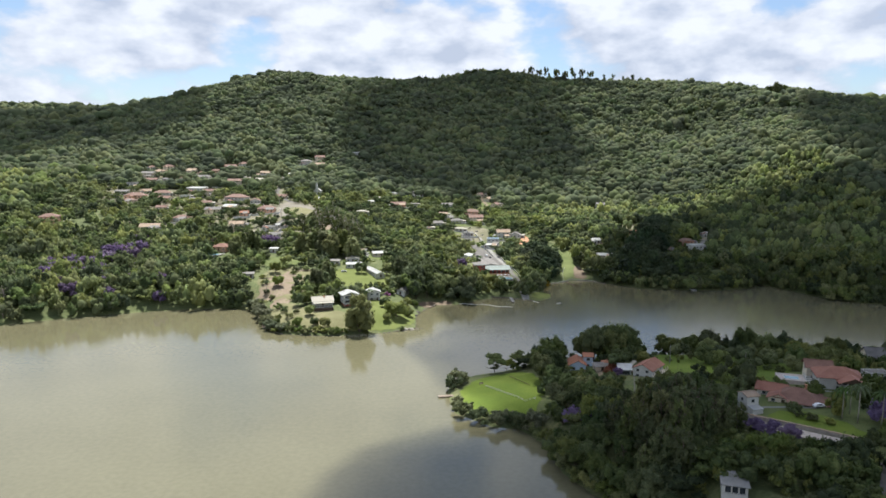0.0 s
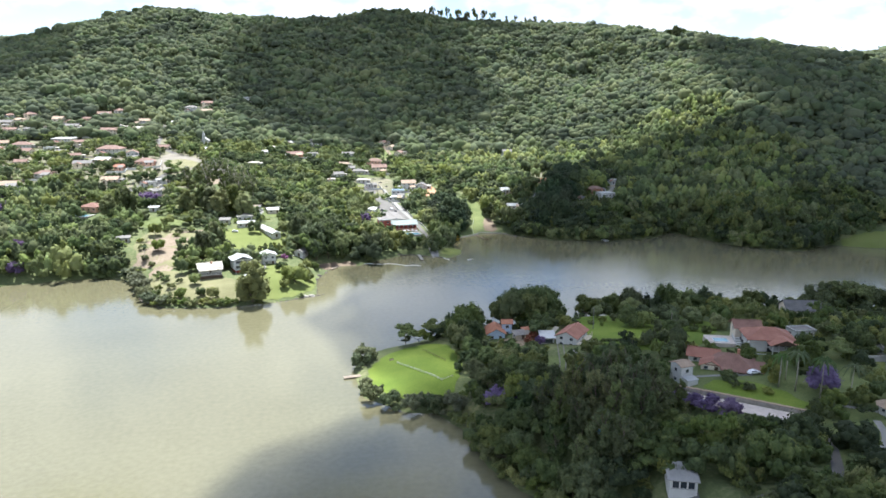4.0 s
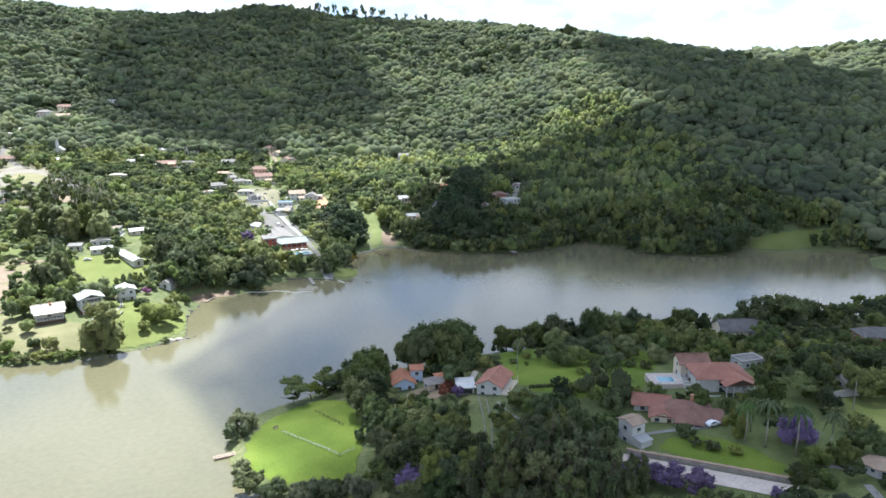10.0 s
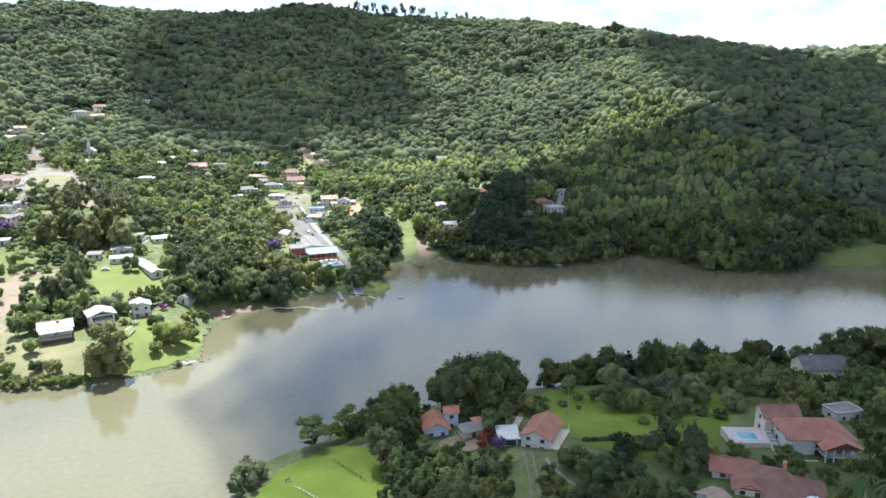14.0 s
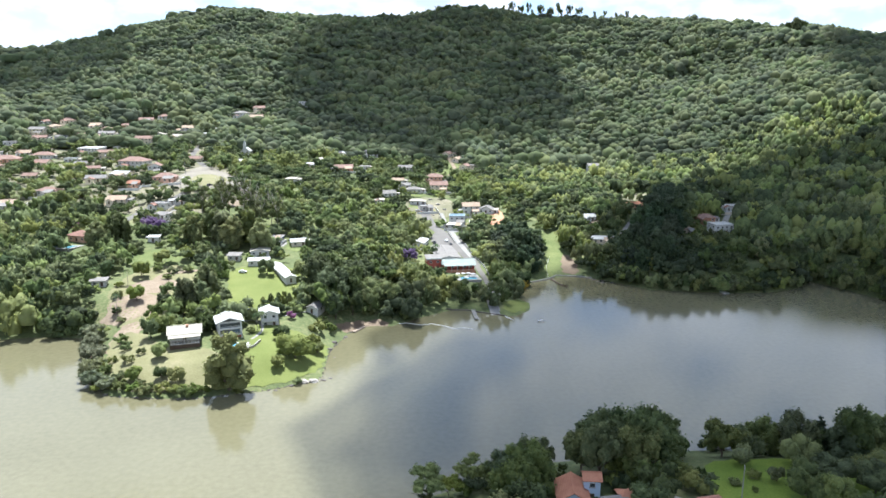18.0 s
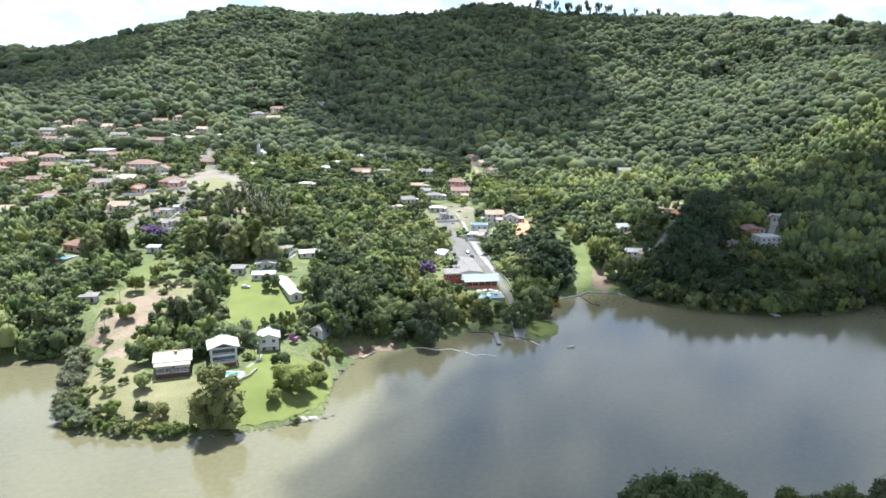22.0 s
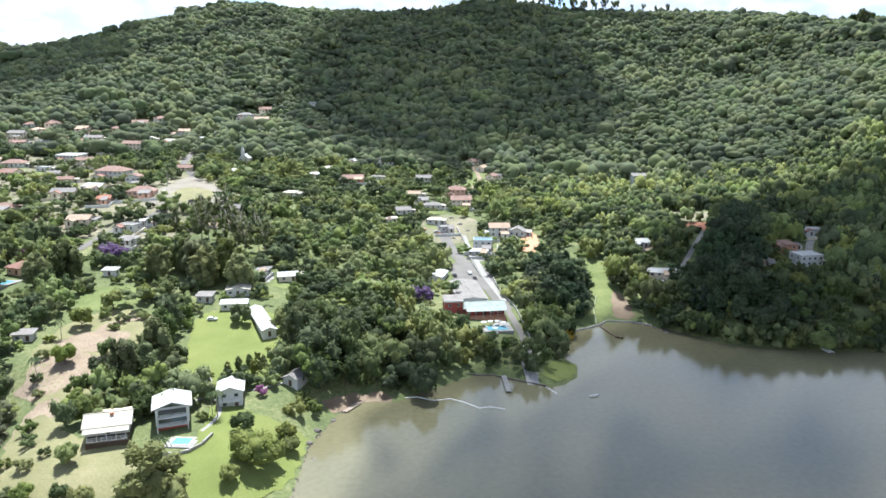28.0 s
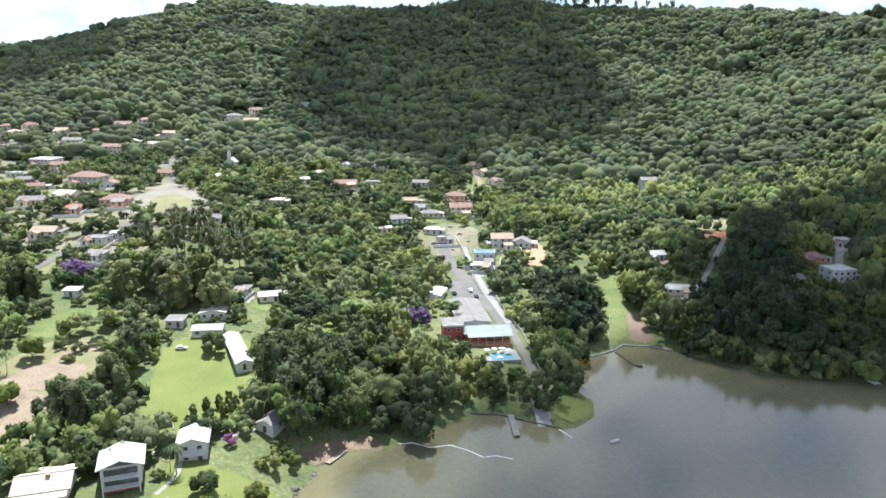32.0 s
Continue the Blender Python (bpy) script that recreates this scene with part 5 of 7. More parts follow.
part("pool_rim", Shape().box(-17.9, -17.5, 0.8, 5.4, 1.604, 1.75).box(-12.5, -12.1, 0.8, 5.4, 1.604, 1.75).box(-17.5, -12.5, 0.8, 1.2, 1.604, 1.75).box(-17.5, -12.5, 5.0, 5.4, 1.604, 1.75), WHITE, v)
CLEAR += [(150, 261, 13), (140, 266, 10), (157, 250, 8), (149, 246, 7)]
v = homestead("villa", "dark-roofed lakeside villa with pale walls", 206, 318, -12, 17, 10, 1, "gable_x", 3.2, DARKROOF, CREAM, storey=4.2)
volume(v, 6, 6, 1, "gable_y", 1.8, DARKROOF, BRICK, ox=6, oy=-6.5)
v = homestead("villa", "house with a slate-grey roof among dark trees", 250, 290, -20, 16, 10, 1, "hip", 2.8, DARKROOF, BRICK)
v = homestead("house", "house with a red tiled roof among dark trees", 262, 278, 10, 12, 8, 1, "hip", 2.4, TILE, CREAM)
v = homestead("house", "low white house on the point", 176, 276, 0, 9, 6, 1, "flat", 0, GREYROOF, WHITE)
v = homestead("house", "long dark-roofed hall beside the playing field", 195, 247, -8, 15, 6, 1, "gable_x", 1.4, DARKROOF, WHITE)
# eight-sided garden pavilion
v = thing("garden_pavilion", "eight-sided white garden pavilion with a tan tiled roof", "pavilion", pose(154, 203, ground_z(154, 203), 0, 0, 10))
ring = [(3.3 * math.cos(math.pi / 8 + k * math.pi / 4), 3.3 * math.sin(math.pi / 8 + k * math.pi / 4)) for k in range(8)]
s = Shape()
for (xa, ya), (xb, yb) in zip(ring, ring[1:] + ring[:1]):
    s.add([(xa, ya, -1), (xb, yb, -1), (xb, yb, 2.6), (xa, ya, 2.6), (xa * 0.93, ya * 0.93, -1), (xb * 0.93, yb * 0.93, -1), (xb * 0.93, yb * 0.93, 2.6), (xa * 0.93, ya * 0.93, 2.6)],
          [(0, 1, 2, 3), (7, 6, 5, 4), (3, 2, 6, 7), (0, 4, 5, 1)])
part("wall", s, WHITE, v)
for k, ((xa, ya), (xb, yb)) in enumerate(zip(ring, ring[1:] + ring[:1])):
    part("roof_slope", Shape().slab([(xa * 1.3, ya * 1.3, 2.6), (xb * 1.3, yb * 1.3, 2.6), (0, 0, 4.0)], 0.14), TANTILE, v)
    window(v, (xa + xb) / 2 * 1.01, (ya + yb) / 2 * 1.01, 1.5, math.degrees(math.atan2(ya + yb, xa + xb)) + 90, 1.1, 0.9)
CLEAR.append((154, 203, 5))
v = thing("greenhouse_shed", "small white glazed box house with a flat weathered roof", "shed", pose(79.5, 181, 12.5, 0, 0, -18))
volume(v, 6.4, 8.0, 1, "mono", 0.3, CONCRETE, WHITE, storey=2.6, over=0.5, skip_front=True)
for k in range(3):
    window(v, -1.8 + k * 1.8, -4.04, 1.6, 0, 1.6, 2.0)
CLEAR.append((79, 179, 5))
v = homestead("pool_hut", "small hut beside a turquoise garden pool", 76, 212, 0, 4, 3, 1, "mono", 0.4, GREYROOF, WHITE, clear=False)
part("pool", Shape().box(-6.5, -2.8, -4.0, 1.0, -0.2, 0.15), POOLBLUE, v)
part("pool_rim", Shape().box(-6.9, -6.5, -4.4, 1.4, -0.5, 0.2).box(-2.8, -2.4, -4.4, 1.4, -0.5, 0.2).box(-6.5, -2.8, -4.4, -4.0, -0.5, 0.2).box(-6.5, -2.8, 1.0, 1.4, -0.5, 0.2), CONCRETE, v)


# ---- shore works, boats and garden walls ----
def wall_line(name, label, line, high, thick, material, category="wall", down=1.5, cap=None):
    """A low wall along a line, stepping with the ground; each length is a part, with its coping."""
    t = thing(name, label, category, pose(line[0][0], line[0][1], ground_z(*line[0])))
    z0 = ground_z(*line[0])
    for (xa, ya), (xb, yb) in zip(line, line[1:]):
        n = max(1, int(math.hypot(xb - xa, yb - ya) / 3.0))
        for k in range(n):
            x, y = xa + (xb - xa) * (k + 0.5) / n, ya + (yb - ya) * (k + 0.5) / n
            length, a = math.hypot(xb - xa, yb - ya) / n, math.degrees(math.atan2(yb - ya, xb - xa))
            m = pose(x - line[0][0], y - line[0][1], max(ground_z(x, y), 0.1) - z0, 0, 0, a)
            part("wall_length", Shape().box(-length / 2, length / 2, -thick / 2, thick / 2, -down, high), material, t, at=m)
            if cap:
                part("coping", Shape().box(-length / 2, length / 2, -thick / 2 - 0.08, thick / 2 + 0.08, high + 0.003, high + 0.12), cap, t, at=m)
    return t


def post_fence(name, label, line, high, gap, material):
    t = thing(name, label, "fence", pose(line[0][0], line[0][1], ground_z(*line[0])))
    z0 = ground_z(*line[0])
    for (xa, ya), (xb, yb) in zip(line, line[1:]):
        n = max(1, int(math.hypot(xb - xa, yb - ya) / gap))
        spots = [(xa + (xb - xa) * k / n, ya + (yb - ya) * k / n) for k in range(n + 1)]
        for x, y in spots:
            part("post", Shape().box(-0.07, 0.07, -0.07, 0.07, -0.4, high), material, t, at=pose(x - line[0][0], y - line[0][1], ground_z(x, y) - z0))
        for (x, y), (u, v) in zip(spots, spots[1:]):
            za, zb = ground_z(x, y) - z0, ground_z(u, v) - z0
            s = Shape()
            for f in (0.5, 0.92):
                s.tube([(x - line[0][0], y - line[0][1], za + high * f), (u - line[0][0], v - line[0][1], zb + high * f)], [0.045, 0.045], 4)
            part("rails", s, material, t)
    return t


def jetty(label, x, y, turn, length, width, z=0.55, material=WOOD, name="jetty"):
    """Planks laid across two beams on piles."""
    t = thing(name, label, "jetty", pose(x, y, 0, 0, 0, turn))
    for sx in (-1, 1):
        part("beam", Shape().box(sx * width * 0.4 - 0.09, sx * width * 0.4 + 0.09, 0, length, z - 0.3, z - 0.1), material, t)
        for k in range(max(2, int(length / 3))):
            yy = 0.3 + k * (length - 0.6) / (max(2, int(length / 3)) - 1)
            part("post", Shape().tube([(sx * width * 0.42, yy, -3.2), (sx * width * 0.42, yy, z - 0.1)], [0.12, 0.12], 6), material, t)
    n = int(length / 0.5)
    plank = Shape().box(-width / 2, width / 2, -0.21, 0.21, z - 0.1 + 0.003, z)
    data = plank.mesh("plank", material)
    for k in range(n):
        part("plank", data, None, t, at=pose(0, 0.25 + k * 0.5, 0.012 * (k % 3), 0, 0, 0.6 * ((k * 7) % 3 - 1)))
    return t


jetty("timber jetty at the grassy tip of the point", 4.5, 287, 100, 6.5, 2.2)
jetty("concrete jetty beside the boat ramp", 47.5, 487.5, 183, 15, 2.0, 0.7, CONCRETE)
jetty("short timber landing on the sandy beach", -5, 463, 152, 9, 1.8)
jetty("white floating pontoon under the wooded bank", 186.5, 521, 195, 6, 3.0, 0.5, FLOAT, "pontoon")
jetty("dark floating walkway in the inlet", 97.5, 549, 195, 16, 1.0, 0.35, DARKWOOD, "pontoon")
# boat ramp and sea walls
s = Shape()
s.slab([(-2.6, -8.5, -0.6), (2.6, -8.5, -0.6), (2.6, 9.5, 3.3), (-2.6, 9.5, 3.3)], 0.5)
ramp = tagged(part("boat_ramp", s, CONCRETE, at=pose(58.2, 486, 0.0, 0, 0, 4)), "sloping concrete boat ramp running into the lake", "ramp", kind="structure")
s = Shape().slab([(-1.3, -5, -0.5), (1.3, -5, -0.5), (1.3, 6, 1.7), (-1.3, 6, 1.7)], 0.4)
tagged(part("boat_ramp", s, STONE, at=pose(66.5, 486, 0.0, 0, 0, 18)), "narrow stone slipway beside the ramp", "ramp", kind="structure")
wall_line("sea_wall", "low dark stone sea wall beside the jetty", [(33, 489), (44, 488.5), (55, 482.5), (63, 478.5)], 0.4, 0.5, DARKSTONE, down=3.0)
wall_line("sea_wall", "pale concrete edging round the inlet", [(77, 536), (82, 541), (92, 547), (97, 551), (102, 556), (114, 556), (122, 551)], 0.5, 0.6, CONCRETE, down=3.0)
post_fence("fence", "white post fence across the meadow", [(101.5, 580), (97.5, 566), (96, 551)], 1.1, 2.5, WHITE)
wall_line("lane_wall", "low white wall along the lane to the landing", [(63.5, 500), (62, 516), (57.5, 552), (52, 572), (49, 590)], 0.9, 0.25, WHITE, cap=CONCRETE)
wall_line("lane_wall", "white wall beside the upper lane", [(42.5, 592), (39, 612), (37, 640), (33.5, 668)], 1.0, 0.3, WHITE, cap=CONCRETE)
# float lines
for label, line in (("line of white floats across the bathing bay", [(10, 467.5), (15, 468.5), (21, 465.5), (27, 467), (32, 464), (37, 459.5), (41, 460.5), (46, 458.5)]),
                    ("short string of white floats by the ramp", [(62.5, 478), (65.8, 472)])):
    t = thing("float_line", label, "floats", pose(line[0][0], line[0][1], 0))
    data = Shape().tube([(-0.42, 0, 0.06), (-0.36, 0, 0.06), (0.36, 0, 0.06), (0.42, 0, 0.06)], [0.1, 0.2, 0.2, 0.1], 7).mesh("float", FLOAT, True)
    rope = Shape()
    for (xa, ya), (xb, yb) in zip(line, line[1:]):
        n = max(1, round(math.hypot(xb - xa, yb - ya) / 1.0))
        rope.tube([(xa - line[0][0], ya - line[0][1], 0.05), (xb - line[0][0], yb - line[0][1], 0.05)], [0.03, 0.03], 4)
        for k in range(n):
            x, y = xa + (xb - xa) * (k + 0.5) / n, ya + (yb - ya) * (k + 0.5) / n
            part("float", data, None, t, at=pose(x - line[0][0], y - line[0][1], 0, 0, 0, math.degrees(math.atan2(yb - ya, xb - xa))))
    part("rope", rope, FLOAT, t)


def boat(label, x, y, turn, length, material=FLOAT, z=0.0):
    t = thing("boat", label, "boat", pose(x, y, z, 0, 0, turn))
    L, W = length / 2, length * 0.17
    rim = [(-L, -W * 0.8), (-L * 0.2, -W), (L * 0.5, -W * 0.75), (L, 0), (L * 0.5, W * 0.75), (-L * 0.2, W), (-L, W * 0.8)]
    hull = Shape()
    n = len(rim)
    hull.add([(a, b, 0.45 + 0.15 * (a > 0)) for a, b in rim] + [(a * 0.82, b * 0.6, -0.2) for a, b in rim],
             [((i + 1) % n, i, i + n, (i + 1) % n + n) for i in range(n)] + [tuple(range(2 * n - 1, n - 1, -1))])
    hull.add([(a * 0.93, b * 0.9, 0.46 + 0.15 * (a > 0)) for a, b in rim] + [(a * 0.8, b * 0.7, 0.05) for a, b in rim],
             [(i, (i + 1) % n, (i + 1) % n + n, i + n) for i in range(n)] + [tuple(range(n, 2 * n))])
    part("hull", hull, material, t)
    for k in (-0.35, 0.15):
        part("thwart", Shape().box(L * k - 0.15, L * k + 0.15, -W * 0.75, W * 0.75, 0.32, 0.38), WOOD, t)
    return t


boat("small white rowing boat floating on the lake", 79, 470, 20, 3.6)
boat("small dark boat moored at the floating walkway", 103, 533, -40, 3.4, DARKWOOD)
for k in range(3):
    boat("white boat laid up before the boat store", 17.5 + 3.0 * k, 577.5 - 0.6 * k, 78, 4.6, FLOAT, ground_z(17.5 + 3.0 * k, 577.5) + 0.3)


def boulder(x, y, r, label="pale rounded boulder at the water's edge"):
    bm = bmesh.new()
    bmesh.ops.create_icosphere(bm, subdivisions=2, radius=1.0)
    for q in bm.verts:
        d = q.co.normalized()
        w = 1 + 0.35 * noise.noise(d * 1.7 + Vector((x, y, 0)))
        q.co = Vector((d.x * r * 1.2 * w, d.y * r * w, d.z * r * 0.6 * w))
    m = bpy.data.meshes.new("boulder")
    bm.to_mesh(m)
    bm.free()
    m.materials.append(STONE if r > 1.3 else DARKSTONE)
    tagged(part("boulder", m, None, at=pose(x, y, max(ground_z(x, y), -0.3) + r * 0.1)), label, "rock", "shore boulders")


for x, y, r in ((-22, 398, 1.5), (-18.5, 399, 1.7), (-15, 400, 1.1), (-12.5, 402, 0.8), (-17, 433, 1.0), (-16, 441, 1.1), (-12, 449, 0.9), (-14, 424, 0.7), (120, 551.5, 1.1), (122.5, 548, 1.2), (124, 544, 1.0), (126, 541, 1.2), (127.5, 546, 0.8), (-8, 458, 0.8), (132, 541, 0.9), (-31, 391, 0.8), (-26, 395, 0.9)):
    boulder(x, y, r)


def rubble_shore(count=260):
    """Loose stones along the headland's edge."""
    s = Shape()
    pr = random.Random(3)
    for (xa, ya), (xb, yb) in zip(SHORE_VILLAGE[8:15], SHORE_VILLAGE[9:16]):
        for _ in range(count // 7):
            u = pr.random()
            x, y, r = xa + (xb - xa) * u + pr.uniform(-0.7, 0.7), ya + (yb - ya) * u + pr.uniform(-0.7, 0.7), pr.uniform(0.2, 0.55)
            s.add([(x + r * dx * pr.uniform(0.7, 1.2), y + r * dy * pr.uniform(0.7, 1.2), 0.05 + r * dz * 0.7) for dx, dy, dz in ((1, 0, 0), (0, 1, 0), (-1, 0, 0), (0, -1, 0), (0, 0, 1), (0, 0, -1))],
                  [(0, 1, 4), (1, 2, 4), (2, 3, 4), (3, 0, 4), (1, 0, 5), (2, 1, 5), (3, 2, 5), (0, 3, 5)])
    tagged(part("shore_stones", s, DARKSTONE), "loose dark stones along the headland's edge", "stones", kind="stuff")


rubble_shore()

# villa garden
t = thing("garden_pool", "small blue garden pool with a paved deck and white rim", "pool", pose(-51.8, 421, 6.9, 0, 0, -4))
part("deck", Shape().box(-4.2, 4.6, -3.6, 3.6, -2.5, 0.0), CONCRETE, t)
part("pool_water", Shape().box(-2.6, 2.8, -2.0, 2.0, 0.004, 0.06), POOLBLUE, t)
part("pool_rim", Shape().box(-3.0, -2.6, -2.4, 2.4, 0.004, 0.12).box(2.8, 3.2, -2.4, 2.4, 0.004, 0.12).box(-2.6, 2.8, -2.4, -2.0, 0.004, 0.12).box(-2.6, 2.8, 2.0, 2.4, 0.004, 0.12), WHITE, t)
CLEAR.append((-51, 420, 7))
wall_line("garden_wall", "curved grey stone retaining wall below the pool", [(-55, 414), (-51, 413.5), (-47.5, 415.5), (-45, 419.5), (-44, 425)], 0.9, 0.4, STONE, cap=CONCRETE)
wall_line("garden_wall", "long pale concrete garden wall beside the lawn", [(-67.5, 455), (-56.5, 461), (-53, 453)], 1.3, 0.25, CONCRETE)
strip("path", [(-57, 446), (-54, 450), (-49, 447), (-45, 436), (-48, 427)], 1.2, CONCRETE, "winding pale garden path", "path")
strip("path", [(-40, 454), (-31, 460)], 1.2, CONCRETE, "pale garden path to the boathouse", "path")
post_fence("fence", "white rail fence across the green lawn", [(18.5, 290.8), (25.5, 279.5), (32.9, 268.2), (37, 269.5)], 1.0, 2.2, WHITE)
post_fence("fence", "dark timber rail fence across the green lawn", [(29.7, 300.9), (33, 294), (36.7, 286.4)], 1.0, 2.0, DARKWOOD)
t = thing("bench", "weathered timber bench on the lawn", "bench", pose(16.8, 295, ground_z(16.8, 295) + 0.1, 0, 0, 30))
part("seat", Shape().box(-0.9, 0.9, -0.22, 0.22, 0.42, 0.48), WOOD, t)
part("backrest", Shape().box(-0.9, 0.9, 0.2, 0.26, 0.5, 0.9), WOOD, t)
for x in (-0.8, 0.7):
    part("leg", Shape().box(x, x + 0.1, -0.2, 0.24, 0.0, 0.42), WOOD, t)

# stone terrace wall on the point with its sloping apron
wall_line("terrace_wall", "long low stone terrace wall with a tan coping", [(103, 233), (112, 224.5), (121, 216), (132, 206)], 1.4, 0.8, STONE, cap=TANTILE)
CLEAR.extend([(102, 226, 6.5), (109, 219, 6.5), (116, 212, 6.5), (123, 205, 6.5), (129, 200, 5)])
strip("paved_apron", [(100, 231), (110, 221), (119, 212.5), (130, 202.5)], 6.0, PALESTONE, "pale stone apron below the terrace wall strewn with petals", "pavement", lift=0.2)
strip("path", [(110, 240), (120, 238.5), (131, 236)], 1.4, CONCRETE, "narrow path from the tower house", "path")
strip("path", [(143, 211), (148, 207), (152, 204)], 1.6, CONCRETE, "curved path to the garden pavilion", "path")
strip("path", [(147, 200), (144, 192), (138, 186)], 2.0, CONCRETE, "stepped garden path", "path")
strip("road", [(166, 212), (200, 211), (240, 218)], 4.5, ASPHALT, "grey lane beside the playing field", "road")
wall_line("field_wall", "dark wall along the playing field", [(172, 241), (205, 240)], 2.2, 0.3, GREYWALL)
# clipped hedge by the gabled house
hedge = Shape()
for k in range(34):
    x, y = 97 + k * 0.5, 281.5 - 0.15 * k + 0.2 * math.sin(k * 2.1)
    z = ground_z(x, y)
    hedge.add([(x + a * 0.75, y + b * 0.6, z + c * 0.75 + 0.55 + 0.12 * math.sin(k * 1.7)) for a, b, c in [tuple(q) for q in ((0, 0, 1), (0.9, 0, 0.4), (0.3, 0.9, 0.4), (-0.8, 0.5, 0.4), (-0.8, -0.5, 0.4), (0.3, -0.9, 0.4), (0.8, 0.5, -0.9), (-0.3, 0.9, -0.9), (-0.9, 0, -0.9), (-0.3, -0.9, -0.9), (0.8, -0.5, -0.9))]],
              [(0, 1, 2), (0, 2, 3), (0, 3, 4), (0, 4, 5), (0, 5, 1), (1, 6, 2), (2, 6, 7), (2, 7, 3), (3, 7, 8), (3, 8, 4), (4, 8, 9), (4, 9, 5), (5, 9, 10), (5, 10, 1), (1, 10, 6)])
tagged(part("hedge", hedge, LEAF_DARK, smooth=True), "clipped dark green hedge beside the gabled house", "hedge")


# ---- cars ----
CAR = {}


def car(x, y, turn, paint, label):
    if paint.name not in CAR:
        body = Shape().prism([(-2.1, 0.35), (2.1, 0.35), (2.1, 0.75), (1.9, 0.85), (1.0, 0.95), (-1.95, 0.95), (-2.1, 0.8)], -0.85, 0.85)
        body.prism([(-1.75, 0.95), (0.95, 0.95), (0.35, 1.42), (-1.35, 1.42)], -0.74, 0.74)
        glass = Shape().prism([(-1.55, 1.0), (0.75, 1.0), (0.28, 1.36), (-1.25, 1.36)], -0.755, 0.755)
        glass.slab([(0.93, -0.62, 1.0), (0.93, 0.62, 1.0), (0.42, 0.62, 1.4), (0.42, -0.62, 1.4)], 0.02)
        wheel = Shape().tube([(0, -0.1, 0), (0, 0.1, 0)], [0.33, 0.33], 10)
        rim = Shape().tube([(0, -0.115, 0), (0, 0.115, 0)], [0.19, 0.19], 8)
        lamp = Shape().box(-0.03, 0.03, -0.16, 0.16, -0.07, 0.07)
        CAR[paint.name] = [q.mesh(w, m) for q, w, m in ((body, "body", paint), (glass, "windows", GLASS), (wheel, "tyre", RUBBER), (rim, "rim", METAL), (lamp, "headlight", WHITE))]
    body, glass, wheel, rim, lamp = CAR[paint.name]
    t = thing("car", label, "car", pose(x, y, max(ground_z(x, y), height(x, y)) + 0.17, 0, 0, turn), "parked cars")
    part("body", body, None, t)
    part("windows", glass, None, t)
    for a in (-1.3, 1.3):
        for b in (-0.8, 0.8):
            w = part("wheel", wheel, None, t, at=pose(a, b, 0.33))
            part("rim", rim, None, w)
    for b in (-0.6, 0.6):
        part("headlight", lamp, None, t, at=pose(2.1, b, 0.68))


car(-73.5, 514.5, 5, CARWHITE, "white car parked on the lawn")
car(29, 592, 105, CARDARK, "dark car parked on the lane")
car(37, 596, 100, CARWHITE, "white car parked beside the lane wall")
car(39.5, 588, 100, CARDARK, "dark car parked beside the lane wall")
car(132, 236.5, 10, CARWHITE, "white car parked by the red-roofed villa")
car(208, 292, -15, CARSILVER, "silver car parked under trees on the point")
car(213, 291, -15, CARWHITE, "white car parked under trees on the point")
car(196, 212, 0, CARWHITE, "white car on the lane by the field")
for x, y, a, paint, label in ((-146, 668, 20, CARWHITE, "white car on the village square"), (-133, 661, 60, CARDARK, "dark car on the village square"), (-106, 640, 30, CARWHITE, "white car below the square"),
                              (248, 652, 40, CARWHITE, "white car on the villa drive"), (18, 671, 10, CARSILVER, "silver car among the building plots"), (10, 664, 70, CARWHITE, "white car among the building plots")):
    car(x, y, a, paint, label)

# umbrellas and loungers by the marina pool
for k, (x, y) in enumerate(((41.5, 527), (44.5, 528), (47.5, 528.5), (50, 527), (46, 519))):
    t = thing("parasol", "white garden parasol beside the pool", "parasol", pose(x, y, 7.4), "parasols by the pool")
    part("pole", Shape().tube([(0, 0, 0), (0, 0, 2.3)], [0.04, 0.03], 6), METAL, t)
    ring8 = [(1.35 * math.cos(0.785 * i), 1.35 * math.sin(0.785 * i), 1.95) for i in range(8)]
    part("canopy", Shape().add(ring8 + [(0, 0, 2.45), (0, 0, 2.38)], [(i, (i + 1) % 8, 8) for i in range(8)] + [((i + 1) % 8, i, 9) for i in range(8)]), WHITE, t)
    t = thing("sun_lounger", "white sun lounger beside the pool", "lounger", pose(x + 0.9, y - 1.4, 7.4, 0, 0, 15), "loungers by the pool")
    part("frame", Shape().box(-0.32, 0.32, -0.9, 0.5, 0.28, 0.36), WHITE, t)
    part("backrest", Shape().slab([(-0.32, 0.5, 0.36), (0.32, 0.5, 0.36), (0.32, 1.05, 0.75), (-0.32, 1.05, 0.75)], 0.06), WHITE, t)
    for a in (-0.28, 0.22):
        for b in (-0.85, 0.4):
            part("leg", Shape().box(a, a + 0.06, b, b + 0.06, 0, 0.28), METAL, t)

